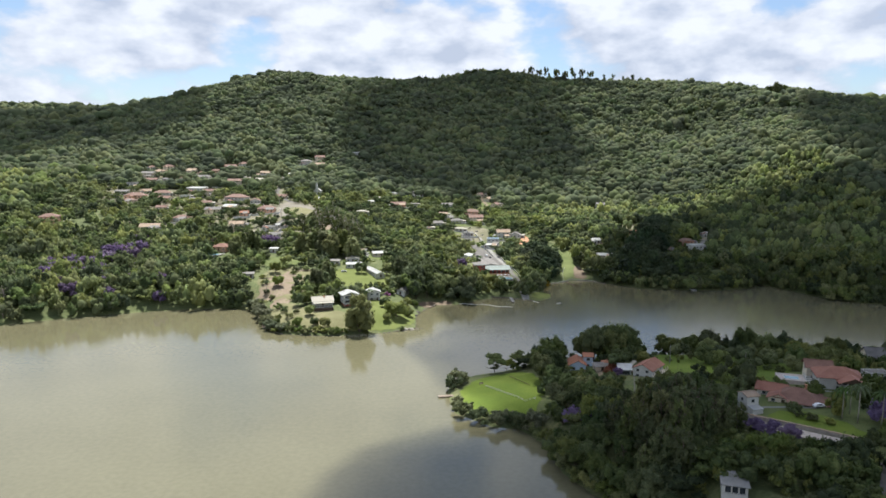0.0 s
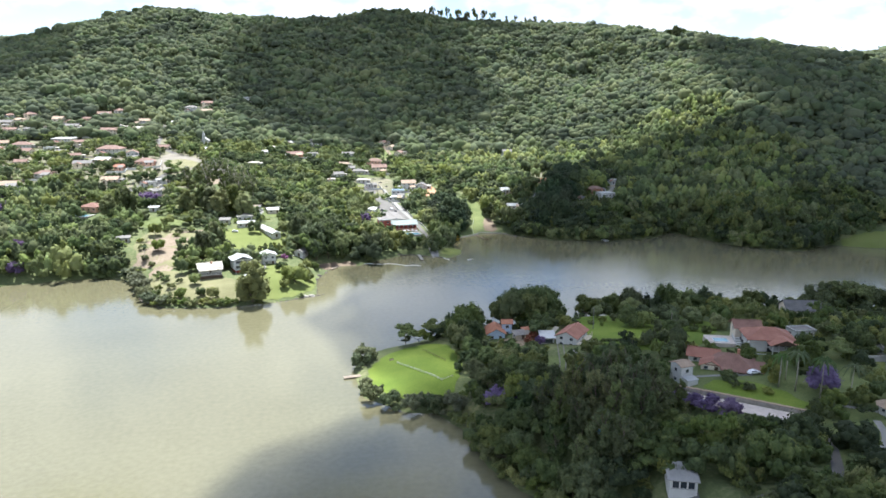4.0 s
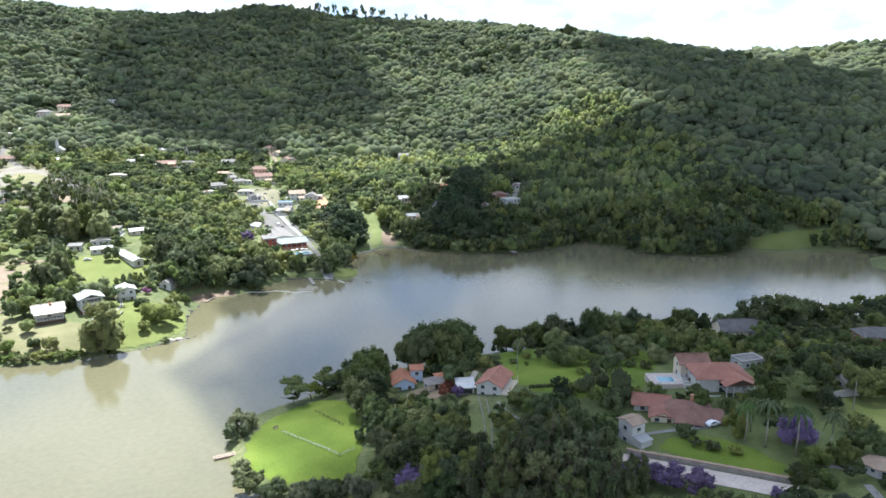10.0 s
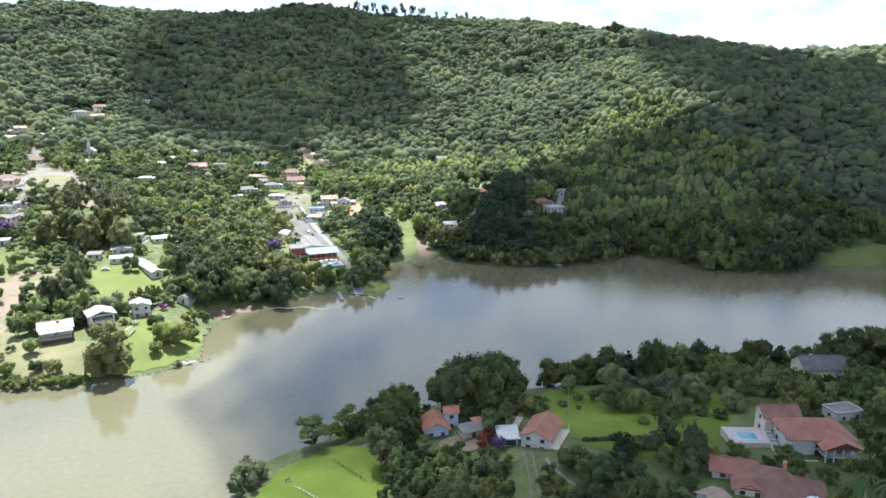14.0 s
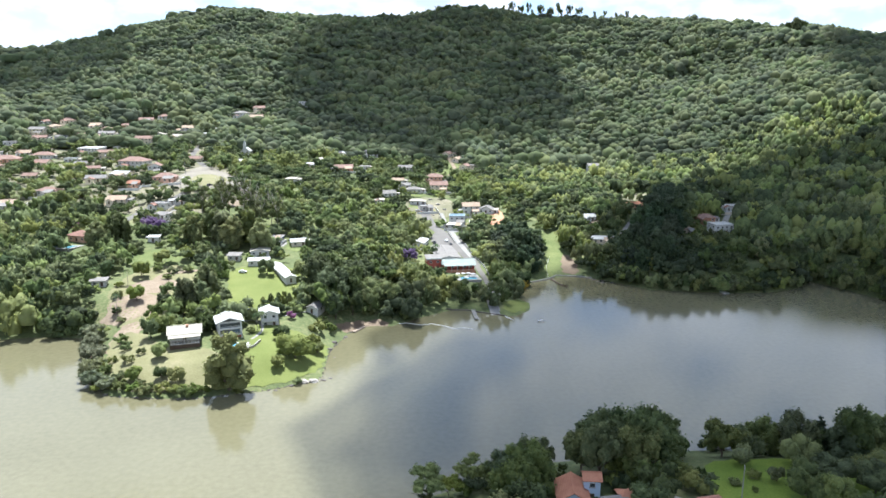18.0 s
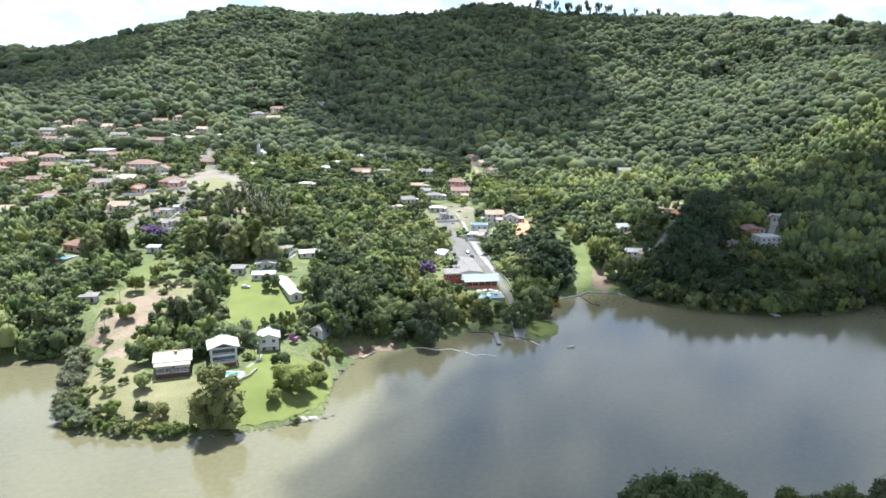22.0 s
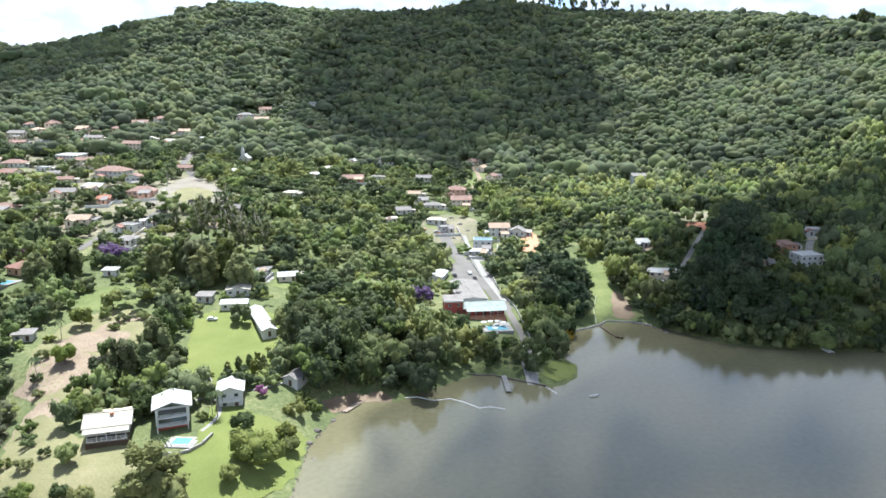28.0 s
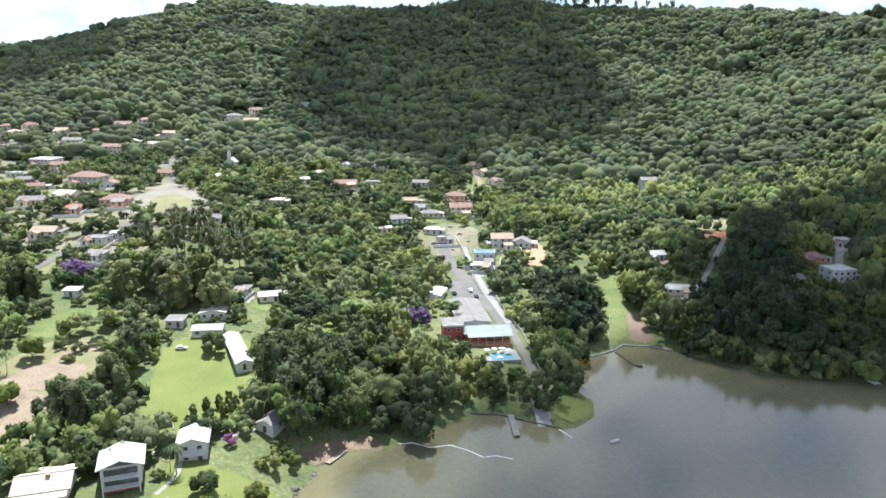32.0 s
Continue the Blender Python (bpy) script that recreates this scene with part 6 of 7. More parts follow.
# utility poles
POLE = [Shape().tube([(0, 0, -0.5), (0, 0, 9)], [0.16, 0.11], 7).mesh("pole", CONCRETE), Shape().box(-0.9, 0.9, -0.06, 0.06, 8.3, 8.45).mesh("crossarm", WOOD), Shape().box(-0.06, 0.06, -0.06, 0.06, 0, 0.2).mesh("insulator", WHITE)]
for x, y in ((61, 530), (55, 565), (47, 600), (33, 640), (25, 672), (-150, 650), (-163, 700), (-170, 760), (-196, 820), (176, 232), (100, 300), (-160, 600)):
    t = thing("utility_pole", "grey concrete utility pole with a wooden crossarm", "pole", pose(x, y, ground_z(x, y), 0, 0, (x * 13 + y * 7) % 90), "utility poles")
    part("pole", POLE[0], None, t)
    part("crossarm", POLE[1], None, t)
    for k in (-0.8, 0, 0.8):
        part("insulator", POLE[2], None, t, at=pose(k, 0, 8.45))


# heaps of building debris and timber among the plots above the lane
for k, (x, y, r) in enumerate(((14, 661, 1.6), (20, 668, 2.0), (29, 663, 1.4), (33, 688, 1.8), (17, 699, 1.5), (27, 701, 2.1), (38, 676, 1.3), (10, 676, 1.5), (35, 660, 1.1))):
    pr = random.Random(40 + k)
    s = Shape()
    for _ in range(16):
        a, q, h = pr.uniform(0, 6.28), r * math.sqrt(pr.random()), pr.uniform(0.12, 0.4)
        bx, by, bz = q * math.cos(a), q * math.sin(a), (1 - q / r) * r * 0.4
        s.box(bx - h * pr.uniform(0.6, 2.0), bx + h, by - h, by + h * pr.uniform(0.6, 1.6), bz - 0.5, bz + h)
    tagged(part("rubble_heap", s, (CONCRETE, BRICK, STONE)[k % 3], at=pose(x, y, ground_z(x, y) + 0.1)), ("heap of broken concrete on a building plot", "heap of old bricks on a building plot", "heap of pale stones on a building plot")[k % 3], "rubble", "rubble heaps")


# ---- trees ----
ICO_V = np.array([(0, 0, 1)] + [(0.894 * math.cos(k * 1.2566), 0.894 * math.sin(k * 1.2566), 0.447) for k in range(5)]
                 + [(0.894 * math.cos(k * 1.2566 + 0.6283), 0.894 * math.sin(k * 1.2566 + 0.6283), -0.447) for k in range(5)] + [(0, 0, -1)])
ICO_F = np.array([(0, 1 + k, 1 + (k + 1) % 5) for k in range(5)] + [(1 + k, 6 + k, 1 + (k + 1) % 5) for k in range(5)]
                 + [(6 + k, 6 + (k + 1) % 5, 1 + (k + 1) % 5) for k in range(5)] + [(6 + k, 11, 6 + (k + 1) % 5) for k in range(5)])
rng = np.random.default_rng(7)


def clumps(centres, sizes, flat=0.8, rough=0.2):
    """Uneven inner masses of a crown: vertices and triangles, open below."""
    n = len(centres)
    v = ICO_V[None] * (1 + rng.uniform(-rough, rough, (n, 12, 1)))
    a = rng.uniform(0, 6.283, n)
    c, s = np.cos(a)[:, None], np.sin(a)[:, None]
    v = np.stack([v[..., 0] * c - v[..., 1] * s, v[..., 0] * s + v[..., 1] * c, v[..., 2] * flat], -1)
    v = v * np.asarray(sizes)[:, None, None] + np.asarray(centres)[:, None]
    f = ICO_F[None, :15] + 12 * np.arange(n)[:, None, None]
    return v.reshape(-1, 3), f.reshape(-1, 3)


def leaves(centres, normals, size, tilt=0.75):
    """Leaf sprays: small irregular triangles lying about the crown's surface."""
    n = len(centres)
    nn = normals + tilt * rng.normal(0, 0.6, (n, 3))
    nn /= np.linalg.norm(nn, axis=1, keepdims=True)
    u = np.cross(nn, rng.normal(0, 1, (n, 3)))
    u /= np.linalg.norm(u, axis=1, keepdims=True)
    w = np.cross(nn, u)
    r = size * rng.uniform(0.55, 1.35, (n, 3))
    a = np.array((0.0, 2.1, 4.2)) + rng.uniform(-0.5, 0.5, (n, 3))
    v = centres[:, None] + u[:, None] * (r * np.cos(a))[..., None] + w[:, None] * (r * np.sin(a))[..., None]
    return v.reshape(-1, 3), np.arange(3 * n).reshape(-1, 3)


def crown(lobes_n, leaf_n, lobe, shape="round", leaf=0.07, rough=0.2, fit=(1.0, 1.0, 1.0), buds=1, core=0.7):
    """A crown of about unit radius, from z = 0 to 1: leafy lobes, each budding smaller clumps."""
    k = np.arange(lobes_n)
    a = k * 2.4 + rng.uniform(-0.5, 0.5, lobes_n)
    if shape == "round":
        z = 0.12 + 0.64 * ((k + rng.uniform(0, 1, lobes_n)) / lobes_n) ** 0.75
        w = np.sqrt(np.clip(1 - ((z - 0.30) / 0.72) ** 2, 0.02, 1)) * rng.uniform(0.45, 0.8, lobes_n)
        r = lobe * rng.uniform(0.7, 1.3, lobes_n)
    elif shape == "tall":
        z = 0.05 + 0.87 * (k + rng.uniform(0, 1, lobes_n)) / lobes_n
        w = (0.30 + 0.45 * np.sin(np.pi * np.clip(z * 0.85 + 0.15, 0, 1))) * rng.uniform(0.5, 1.1, lobes_n)
        r = lobe * rng.uniform(0.7, 1.3, lobes_n) * (1.1 - 0.5 * z)
    elif shape == "cone":
        z = 0.03 + 0.93 * ((k + rng.uniform(0, 1, lobes_n)) / lobes_n) ** 1.1
        w = (1.0 - z) * rng.uniform(0.45, 0.9, lobes_n)
        r = lobe * (1.2 - 0.95 * z) * rng.uniform(0.8, 1.2, lobes_n)
    else:
        z = rng.uniform(0.50, 0.80, lobes_n)
        w = np.sqrt((k + 0.5) / lobes_n) * rng.uniform(0.6, 0.95, lobes_n)
        r = lobe * rng.uniform(0.7, 1.3, lobes_n)
    c = np.stack([w * np.cos(a), w * np.sin(a), z], 1)
    squash = np.array((1.0, 1.0, 0.5 if shape == "flat" else 0.55 if shape in ("tall", "cone") else 0.8))
    if buds > 1:
        m = lobes_n * buds
        of = np.repeat(np.arange(lobes_n), buds)
        d = rng.normal(0, 1, (m, 3))
        d[:, 2] = np.abs(d[:, 2]) - 0.25
        d /= np.linalg.norm(d, axis=1, keepdims=True)
        inner, inner_r = c, r * core
        c = c[of] + d * squash * (r[of] * rng.uniform(0.55, 0.88, m))[:, None]
        r = r[of] * 1.16 / math.sqrt(buds) * rng.uniform(0.75, 1.25, m)
    else:
        inner, inner_r = c[:0], r[:0]
    v, f = clumps(np.r_[c, inner], np.r_[r * (0.92 if leaf_n < 60 else 0.74), inner_r], squash[2], rough)
    v = v * np.array(fit)
    if leaf_n:
        of = rng.choice(len(c), leaf_n, p=r ** 2 / (r ** 2).sum())
        d = rng.normal(0, 1, (leaf_n, 3))
        d[:, 2] = np.abs(d[:, 2]) - 0.4
        d /= np.linalg.norm(d, axis=1, keepdims=True)
        p = c[of] + d * squash * (r[of] * rng.uniform(0.66, 1.3, leaf_n))[:, None]
        lv, lf = leaves(p * np.array(fit), d * 0.8 + np.array((0, 0, 0.35)), leaf * (fit[0] * fit[1] * fit[2]) ** (1 / 3))
        v, f = np.r_[v, lv], np.r_[f, lf + len(v)]
    v[:, 2] *= 1.04 * fit[2] / v[:, 2].max()
    return v, f


def scaled(vf, rx, ry, rz, z0):
    v, f = vf
    return v * np.array((rx, ry, rz)) + np.array((0, 0, z0)), f


def trunk_shape(h, r, spread_to, lean=0.0, limbs=4):
    s = Shape()
    s.tube([(0, 0, -0.6), (lean * 0.3, 0, h * 0.45), (lean, 0.1, h)], [r, r * 0.75, r * 0.45])
    for k in range(limbs):
        a = 6.2832 * k / limbs + 0.5 * (k % 2)
        z = h * (0.62 + 0.25 * (k % 3) / 2)
        s.tube([(lean * 0.7, 0, z), (spread_to * 0.45 * math.cos(a), spread_to * 0.45 * math.sin(a), z + h * 0.22),
                (spread_to * 0.75 * math.cos(a), spread_to * 0.75 * math.sin(a), z + h * 0.45)], [r * 0.45, r * 0.3, r * 0.12], 5)
    return s


TREE_KINDS = {}


def tree_kind(key, name, label, category, material, bark, bole, radius, tall, look_of, variants, size, count, buds, sprays_n, leaf, core=0.7, limbs=4, stem=0.0, girth=0.013):
    """Prototypes of a kind: a few trunks and crowns of unit tree height, shared by all copies."""
    made = []
    for _ in range(variants):
        v, f = scaled(crown(count, sprays_n, size, look_of, leaf, 0.25, (radius, radius, 1 - bole), buds, core), 1, 1, 1, bole)
        made.append((trunk_shape(stem or bole * 1.15 + 0.12, girth if stem else 0.028, radius, 0.02, limbs).mesh("trunk", bark, True), sheet("crown", v, f, material)))
    TREE_KINDS[key] = (name, label, category, made, tall)


tree_kind("broad", "broadleaf_tree", "leafy green broadleaf tree with a rounded crown", "tree", LEAF, BARK, 0.16, 0.50, 11, "round", 5, 0.46, 8, 7, 2000, 0.062, 0.95)
tree_kind("dark", "broadleaf_tree", "dark green dense broadleaf tree", "tree", LEAF_DARK, BARK, 0.14, 0.44, 13, "round", 5, 0.42, 9, 7, 1900, 0.058)
tree_kind("mid", "broadleaf_tree", "dense mid-green broadleaf tree", "tree", LEAF_MID, BARK, 0.14, 0.46, 12, "round", 5, 0.46, 8, 7, 2000, 0.058, 0.95)
tree_kind("tall", "tall_tree", "tall narrow evergreen tree with ragged foliage", "tree", LEAF_MID, BARK, 0.10, 0.26, 22, "tall", 3, 0.44, 18, 5, 2400, 0.066, 0.9)
tree_kind("gum", "eucalyptus_tree", "tall slender tree with a pale trunk and thin crown", "tree", LEAF_MID, PALEBARK, 0.30, 0.22, 22, "tall", 4, 0.34, 11, 5, 1300, 0.066, 0.3, 7, 0.86)
tree_kind("grove", "eucalyptus_tree", "tall dark feathery tree with thin limbs", "tree", LEAF_GROVE, BARK, 0.16, 0.26, 22, "tall", 5, 0.38, 15, 6, 2600, 0.052, 0.4, 6, 0.80)
tree_kind("ridge", "slender_tree", "slender tree with a bare trunk and small crown on the ridge", "tree", LEAF_MID, BARK, 0.40, 0.15, 24, "round", 4, 0.42, 6, 4, 260, 0.10, 0.4, 4, 0.78, 0.022)
tree_kind("pine", "conifer", "dark conical conifer in a close stand", "tree", LEAF_PINE, BARK, 0.04, 0.26, 18, "cone", 3, 0.42, 18, 5, 1900, 0.066)
tree_kind("stand", "broadleaf_tree", "very dark dense evergreen in a close stand", "tree", LEAF_PINE, BARK, 0.06, 0.32, 20, "tall", 4, 0.44, 16, 6, 2200, 0.056)
tree_kind("flat", "umbrella_tree", "spreading tree with a flat layered crown", "tree", LEAF, BARK, 0.22, 0.72, 9, "flat", 3, 0.36, 10, 6, 1600, 0.052, 0.55)
tree_kind("shrub", "shrub", "low rounded green shrub", "shrub", LEAF, BARK, 0.02, 0.60, 3.2, "round", 4, 0.45, 6, 5, 700, 0.085)
tree_kind("willow", "shore_tree", "grey-green feathery tree at the water's edge", "tree", LEAF_DULL, BARK, 0.05, 0.58, 8, "round", 3, 0.40, 9, 6, 1700, 0.054)
tree_kind("purple", "glory_tree", "rounded tree covered in purple blossom", "tree", PURPLE, BARK, 0.14, 0.55, 8, "round", 3, 0.40, 9, 6, 1500, 0.058)
tree_kind("pink", "flowering_tree", "small tree covered in pink-violet blossom", "tree", PINK, BARK, 0.12, 0.55, 5, "round", 1, 0.42, 8, 5, 1000, 0.075)
tree_kind("red", "flowering_tree", "small tree with orange-red flowers and leaves", "tree", REDLEAF, BARK, 0.12, 0.5, 4, "round", 1, 0.42, 8, 5, 800, 0.08)
tree_kind("yellow", "flowering_tree", "small tree with yellow blossom", "tree", YELLOW, BARK, 0.12, 0.5, 5, "round", 1, 0.42, 8, 5, 800, 0.08)


def tree(key, x, y, h=None, wide=1.0, group=""):
    name, label, category, made, tall = TREE_KINDS[key]
    h = h or tall * rng.uniform(0.8, 1.2)
    t = tagged(new(name), label, category, group)
    t.empty_display_size = 0.5
    t.matrix_basis = Matrix.LocRotScale((x, y, ground_z(x, y) - 0.1), Euler((0, 0, rng.uniform(0, 6.28))), (h * wide, h * wide, h))
    bole, leaves = made[int(rng.integers(0, len(made)))]
    part("trunk", bole, None, t)
    part("crown", leaves, None, t)
    return t


# palms
frond = Shape()
for k in range(11):
    a, droop = 6.2832 * k / 11, 0.35 + 0.3 * (k % 3)
    pts = [(0.0, 1.0), (0.12, 1.06 + 0.05 * (k % 2)), (0.26, 1.02 - 0.08 * droop), (0.36, 0.9 - 0.22 * droop)]
    wide = [0.01, 0.035, 0.03, 0.006]
    ca, sa = math.cos(a), math.sin(a)
    vs = []
    for (r, z), w in zip(pts, wide):
        vs += [(r * ca - w * sa, r * sa + w * ca, z - w * 0.8), (r * ca, r * sa, z), (r * ca + w * sa, r * sa - w * ca, z - w * 0.8)]
    frond.add(vs, [(3 * i + j, 3 * i + j + 1, 3 * i + j + 4, 3 * i + j + 3) for i in range(3) for j in range(2)])
PALM_CROWN = frond.mesh("fronds", PALM)
PALM_TRUNK = Shape().tube([(0, 0, -0.03), (0.015, 0, 0.5), (0, 0, 1.02)], [0.022, 0.016, 0.013], 7).mesh("trunk", PALEBARK, True)


def palm(x, y, h):
    t = tagged(new("palm_tree"), "slender palm with drooping fronds and a pale trunk", "palm", "palms")
    t.empty_display_size = 0.5
    t.matrix_basis = Matrix.LocRotScale((x, y, ground_z(x, y)), Euler((0, 0, rng.uniform(0, 6.28))), (h, h, h))
    part("trunk", PALM_TRUNK, None, t)
    part("fronds", PALM_CROWN, None, t)


# bare trees
def bare_tree(x, y, h):
    s = Shape()
    s.tube([(0, 0, -0.5), (0.2, 0.1, h * 0.5), (0.1, 0.3, h)], [0.22, 0.15, 0.03], 6)
    for k in range(14):
        a, z = rng.uniform(0, 6.28), h * rng.uniform(0.25, 0.85)
        r = h * 0.34 * rng.uniform(0.6, 1.1)
        tip = (r * math.cos(a), r * math.sin(a), z + h * rng.uniform(0.12, 0.3))
        s.tube([(0.15, 0.1, z), (tip[0] * 0.5, tip[1] * 0.5, z + h * 0.1), tip], [0.09, 0.06, 0.02], 4)
        for _ in range(3):
            e = (tip[0] * rng.uniform(0.5, 1.2) + rng.uniform(-0.8, 0.8), tip[1] * rng.uniform(0.5, 1.2) + rng.uniform(-0.8, 0.8), tip[2] + rng.uniform(-0.3, 1.2))
            s.tube([(tip[0] * 0.6, tip[1] * 0.6, z + h * 0.11), e], [0.04, 0.012], 3)
    t = tagged(new("bare_tree"), "leafless grey tree with fine branches on the bank", "tree", "bare trees")
    t.empty_display_size = 0.5
    t.matrix_basis = pose(x, y, ground_z(x, y))
    part("branches", s, DEADWOOD, t)


# hand-placed trees near the camera's way
PLACED = []


def put(key, spots, group=""):
    for x, y, h, wide in spots:
        tree(key, x, y, h, wide, group)
        PLACED.append((x, y, h * 0.3 * wide))


put("tall", [(-47.5, 390, 22, 1.40)], "tall trees by the villas")
put("tall", [ (-84, 455, 18, 1.1), (-79, 470, 20, 1.1), (-82, 484, 18, 1.1), (-78, 460, 15, 1.1), (-84, 497, 17, 1.1)], "tall trees by the villas")
put("dark", [(185, 238, 12, 1.1), (193, 235, 10, 1.2), (201, 240, 11, 1.1), (177, 247, 10, 1.1), (208, 244, 12, 1.1), (184, 254, 9, 1.1)], "dark trees round the playing field")
put("dark", [(-90, 429, 10, 0.9), (-85, 432, 9, 1.0), (-69, 435, 8, 0.9), (-72, 440, 9, 0.9)], "dark round trees beside the villas")
put("mid", [(-4, 480, 13, 1.1), (6, 482, 12, 1.1)], "trees round the villas")
put("dark", [(-27, 481, 21, 0.9), (-20, 472, 19, 0.95), (-14, 479, 17, 1.1), (-25, 493, 19, 0.9), (-12, 490, 16, 1.0), (-18, 463, 14, 1.0), (-11, 470, 13, 1.1), (-30, 488, 20, 0.8)], "tall dark trees above the beach")
put("mid", [(-28, 414, 11, 1.25)], "round tree on the villa lawn")
put("broad", [(-33, 405, 5, 1.0), (-21, 425, 5, 1.2), (-24, 432, 5, 1.2), (-79, 409, 6.5, 0.95), (-68, 393, 6.5, 0.9), (-74, 396, 5, 0.95), (-84, 395, 6, 1.0), (-62, 437, 9, 0.8), (-100, 478, 7, 1.0), (-112, 470, 8, 1.0), (-60, 446, 6, 1.0), (-36, 428, 6, 1.1), (-68, 436, 6, 1.0),
              (-84, 510, 9, 1.0), (-60, 512, 9, 1.0), (-41, 505, 10, 1.0), (-121, 500, 9, 1.0), (-117, 519, 9, 1.0), (-108, 530, 8, 1.0)], "garden trees by the villas")
put("shrub", [(-58, 463, 3, 1.0), (-52, 462, 3, 1.0), (-44, 460, 4, 0.8), (-40, 468, 4, 0.6), (-38, 474, 4, 0.6), (-44, 476, 4, 0.6), (-42, 470, 3.5, 0.6), (-56, 388, 3, 1.2), (-44, 388, 3, 1.2),
              (-94, 392, 4, 1.4), (-78, 387, 3.5, 1.4), (-24, 396, 3, 1.1), (-55, 441, 3, 1.0), (-50, 434, 3, 1.0), (-88, 414, 3, 1.0)], "garden shrubs")
put("shrub", [(-101, 401, 4, 1.3), (-97, 397, 4.5, 1.3), (-92, 393, 4, 1.3), (-87, 390, 4, 1.4), (-82, 389, 3.5, 1.4), (-76, 388, 3.5, 1.4), (-71, 387.5, 4, 1.3), (-65, 387, 3.5, 1.4), (-60, 387, 4, 1.3), (-98, 403, 4, 1.2), (-90, 397, 3.5, 1.3), (-80, 392, 3, 1.3), (-104, 409, 4.5, 1.2), (-107, 415, 4.5, 1.2)], "bushes along the headland's edge")
put("willow", [(-104, 404, 7, 1.2), (-109, 416, 8, 1.2), (-114, 428, 8, 1.2), (-99, 396, 6, 1.3), (-92, 391, 5, 1.4), (-119, 442, 8, 1.2), (-124, 447, 7, 1.2), (-106, 410, 5, 1.3), (-112, 422, 5, 1.3)], "bank trees")
put("flat", [(228, 318, 15, 1.0)], "broad spreading tree on the point")
put("dark", [(44, 511, 5, 1.3), (38, 512, 6, 1.3), (32, 517, 8, 1.2), (50, 506, 5, 1.3), (43, 503, 6, 1.3)], "shore trees below the pool")
put("willow", [(7, 301, 7, 1.2), (5, 295, 6, 1.2), (8, 265, 6, 1.2), (14, 258, 6, 1.2), (21, 255, 6, 1.2), (29, 253, 6, 1.2), (6, 273, 5, 1.1), (34, 249, 7, 1.2), (25, 257, 4, 1.1)], "bank trees")
put("flat", [(24, 316, 9, 1.0), (30, 318, 6, 1.0), (36, 322, 8, 0.9)], "shore trees on the point")
put("dark", [(47, 318, 12, 1.0), (51, 312, 14, 1.0), (46, 306, 13, 1.0), (43, 292, 13, 1.0), (48, 296, 13, 1.1), (54, 324, 12, 1.0), (44, 322, 10, 1.0), (46, 282, 10, 1.0),
             (72, 325, 17, 1.0), (78, 328, 18, 1.0), (84, 322, 17, 1.0), (70, 318, 15, 1.0), (88, 327, 16, 1.0), (80, 316, 15, 1.0), (66, 322, 14, 1.0)], "tall trees behind the shore houses")
put("dark", [(108, 330, 11, 1.2), (114, 331, 9, 1.3), (121, 334, 12, 1.0), (129, 330, 14, 1.0), (136, 335, 9, 1.2), (160, 331, 11, 1.3), (151, 337, 7, 1.3), (146, 331, 16, 0.9), (172, 336, 13, 1.0), (184, 334, 9, 1.1), (194, 338, 12, 1.0), (216, 322, 15, 1.2), (228, 328, 12, 1.1), (238, 322, 14, 1.2), (252, 328, 10, 1.1)], "trees along the far shore of the point")
put("mid", [(113, 309, 4.5, 1.0), (116, 301, 9, 1.1), (121, 298, 7.5, 1.3), (127, 309, 7, 1.4), (134, 302, 8, 1.3), (139, 311, 8, 1.2), (146, 306, 7, 1.4), (121, 279, 4, 1.3), (127, 286, 6, 1.1), (111, 273, 3.5, 1.5), (133, 292, 5, 1.5), (105, 271, 4.5, 1.2), (151, 312, 7, 1.2), (143, 298, 5, 1.5), (124, 318, 9, 1.0), (109, 320, 6, 1.0), (149, 290, 7, 1.1), (154, 298, 9, 1.0)], "orchard trees on the point")
put("shrub", [(102, 308, 2, 1.3), (105, 304, 1.6, 1.0), (108, 311, 2.6, 1.2), (137, 304, 2, 1.3), (118, 287, 2.2, 1.4), (129, 296, 3, 1.5), (125, 292, 2.6, 1.4), (138, 288, 2.4, 1.7), (141, 284, 3, 1.3), (118, 268, 3, 1.2), (124, 226, 3, 1.3), (121, 229, 2.5, 1.3), (128, 222, 2.4, 1.2), (139, 250, 3, 1.2), (143, 246, 2.6, 1.2), (150, 247, 3, 1.2), (134, 254, 2.5, 1.2)], "shrubs on the point")
put("pine", [(143, 330, 15, 1.5), (166, 334, 14, 1.6), (139, 336, 12, 1.5), (245, 330, 13, 1.5)], "conifers on the point")
put("dark", [(44, 263, 8, 1.2), (47, 256, 8, 1.2), (41, 254, 6, 1.2), (50, 251, 9, 1.2), (44, 246, 7, 1.2), (52, 262, 8, 1.2), (56, 268, 8, 1.2), (50, 270, 9, 1.1), (57, 240, 8, 1.2), (60, 232, 9, 1.2), (64, 258, 9, 1.1), (66, 248, 9, 1.1), (60, 220, 9, 1.1), (58, 212, 8, 1.2), (96, 236, 9, 1.1), (92, 244, 9, 1.1), (86, 240, 10, 1.1), (90, 230, 11, 1.0), (82, 250, 8, 1.1), (98, 250, 7, 1.2)], "dark trees on the slope of the point")
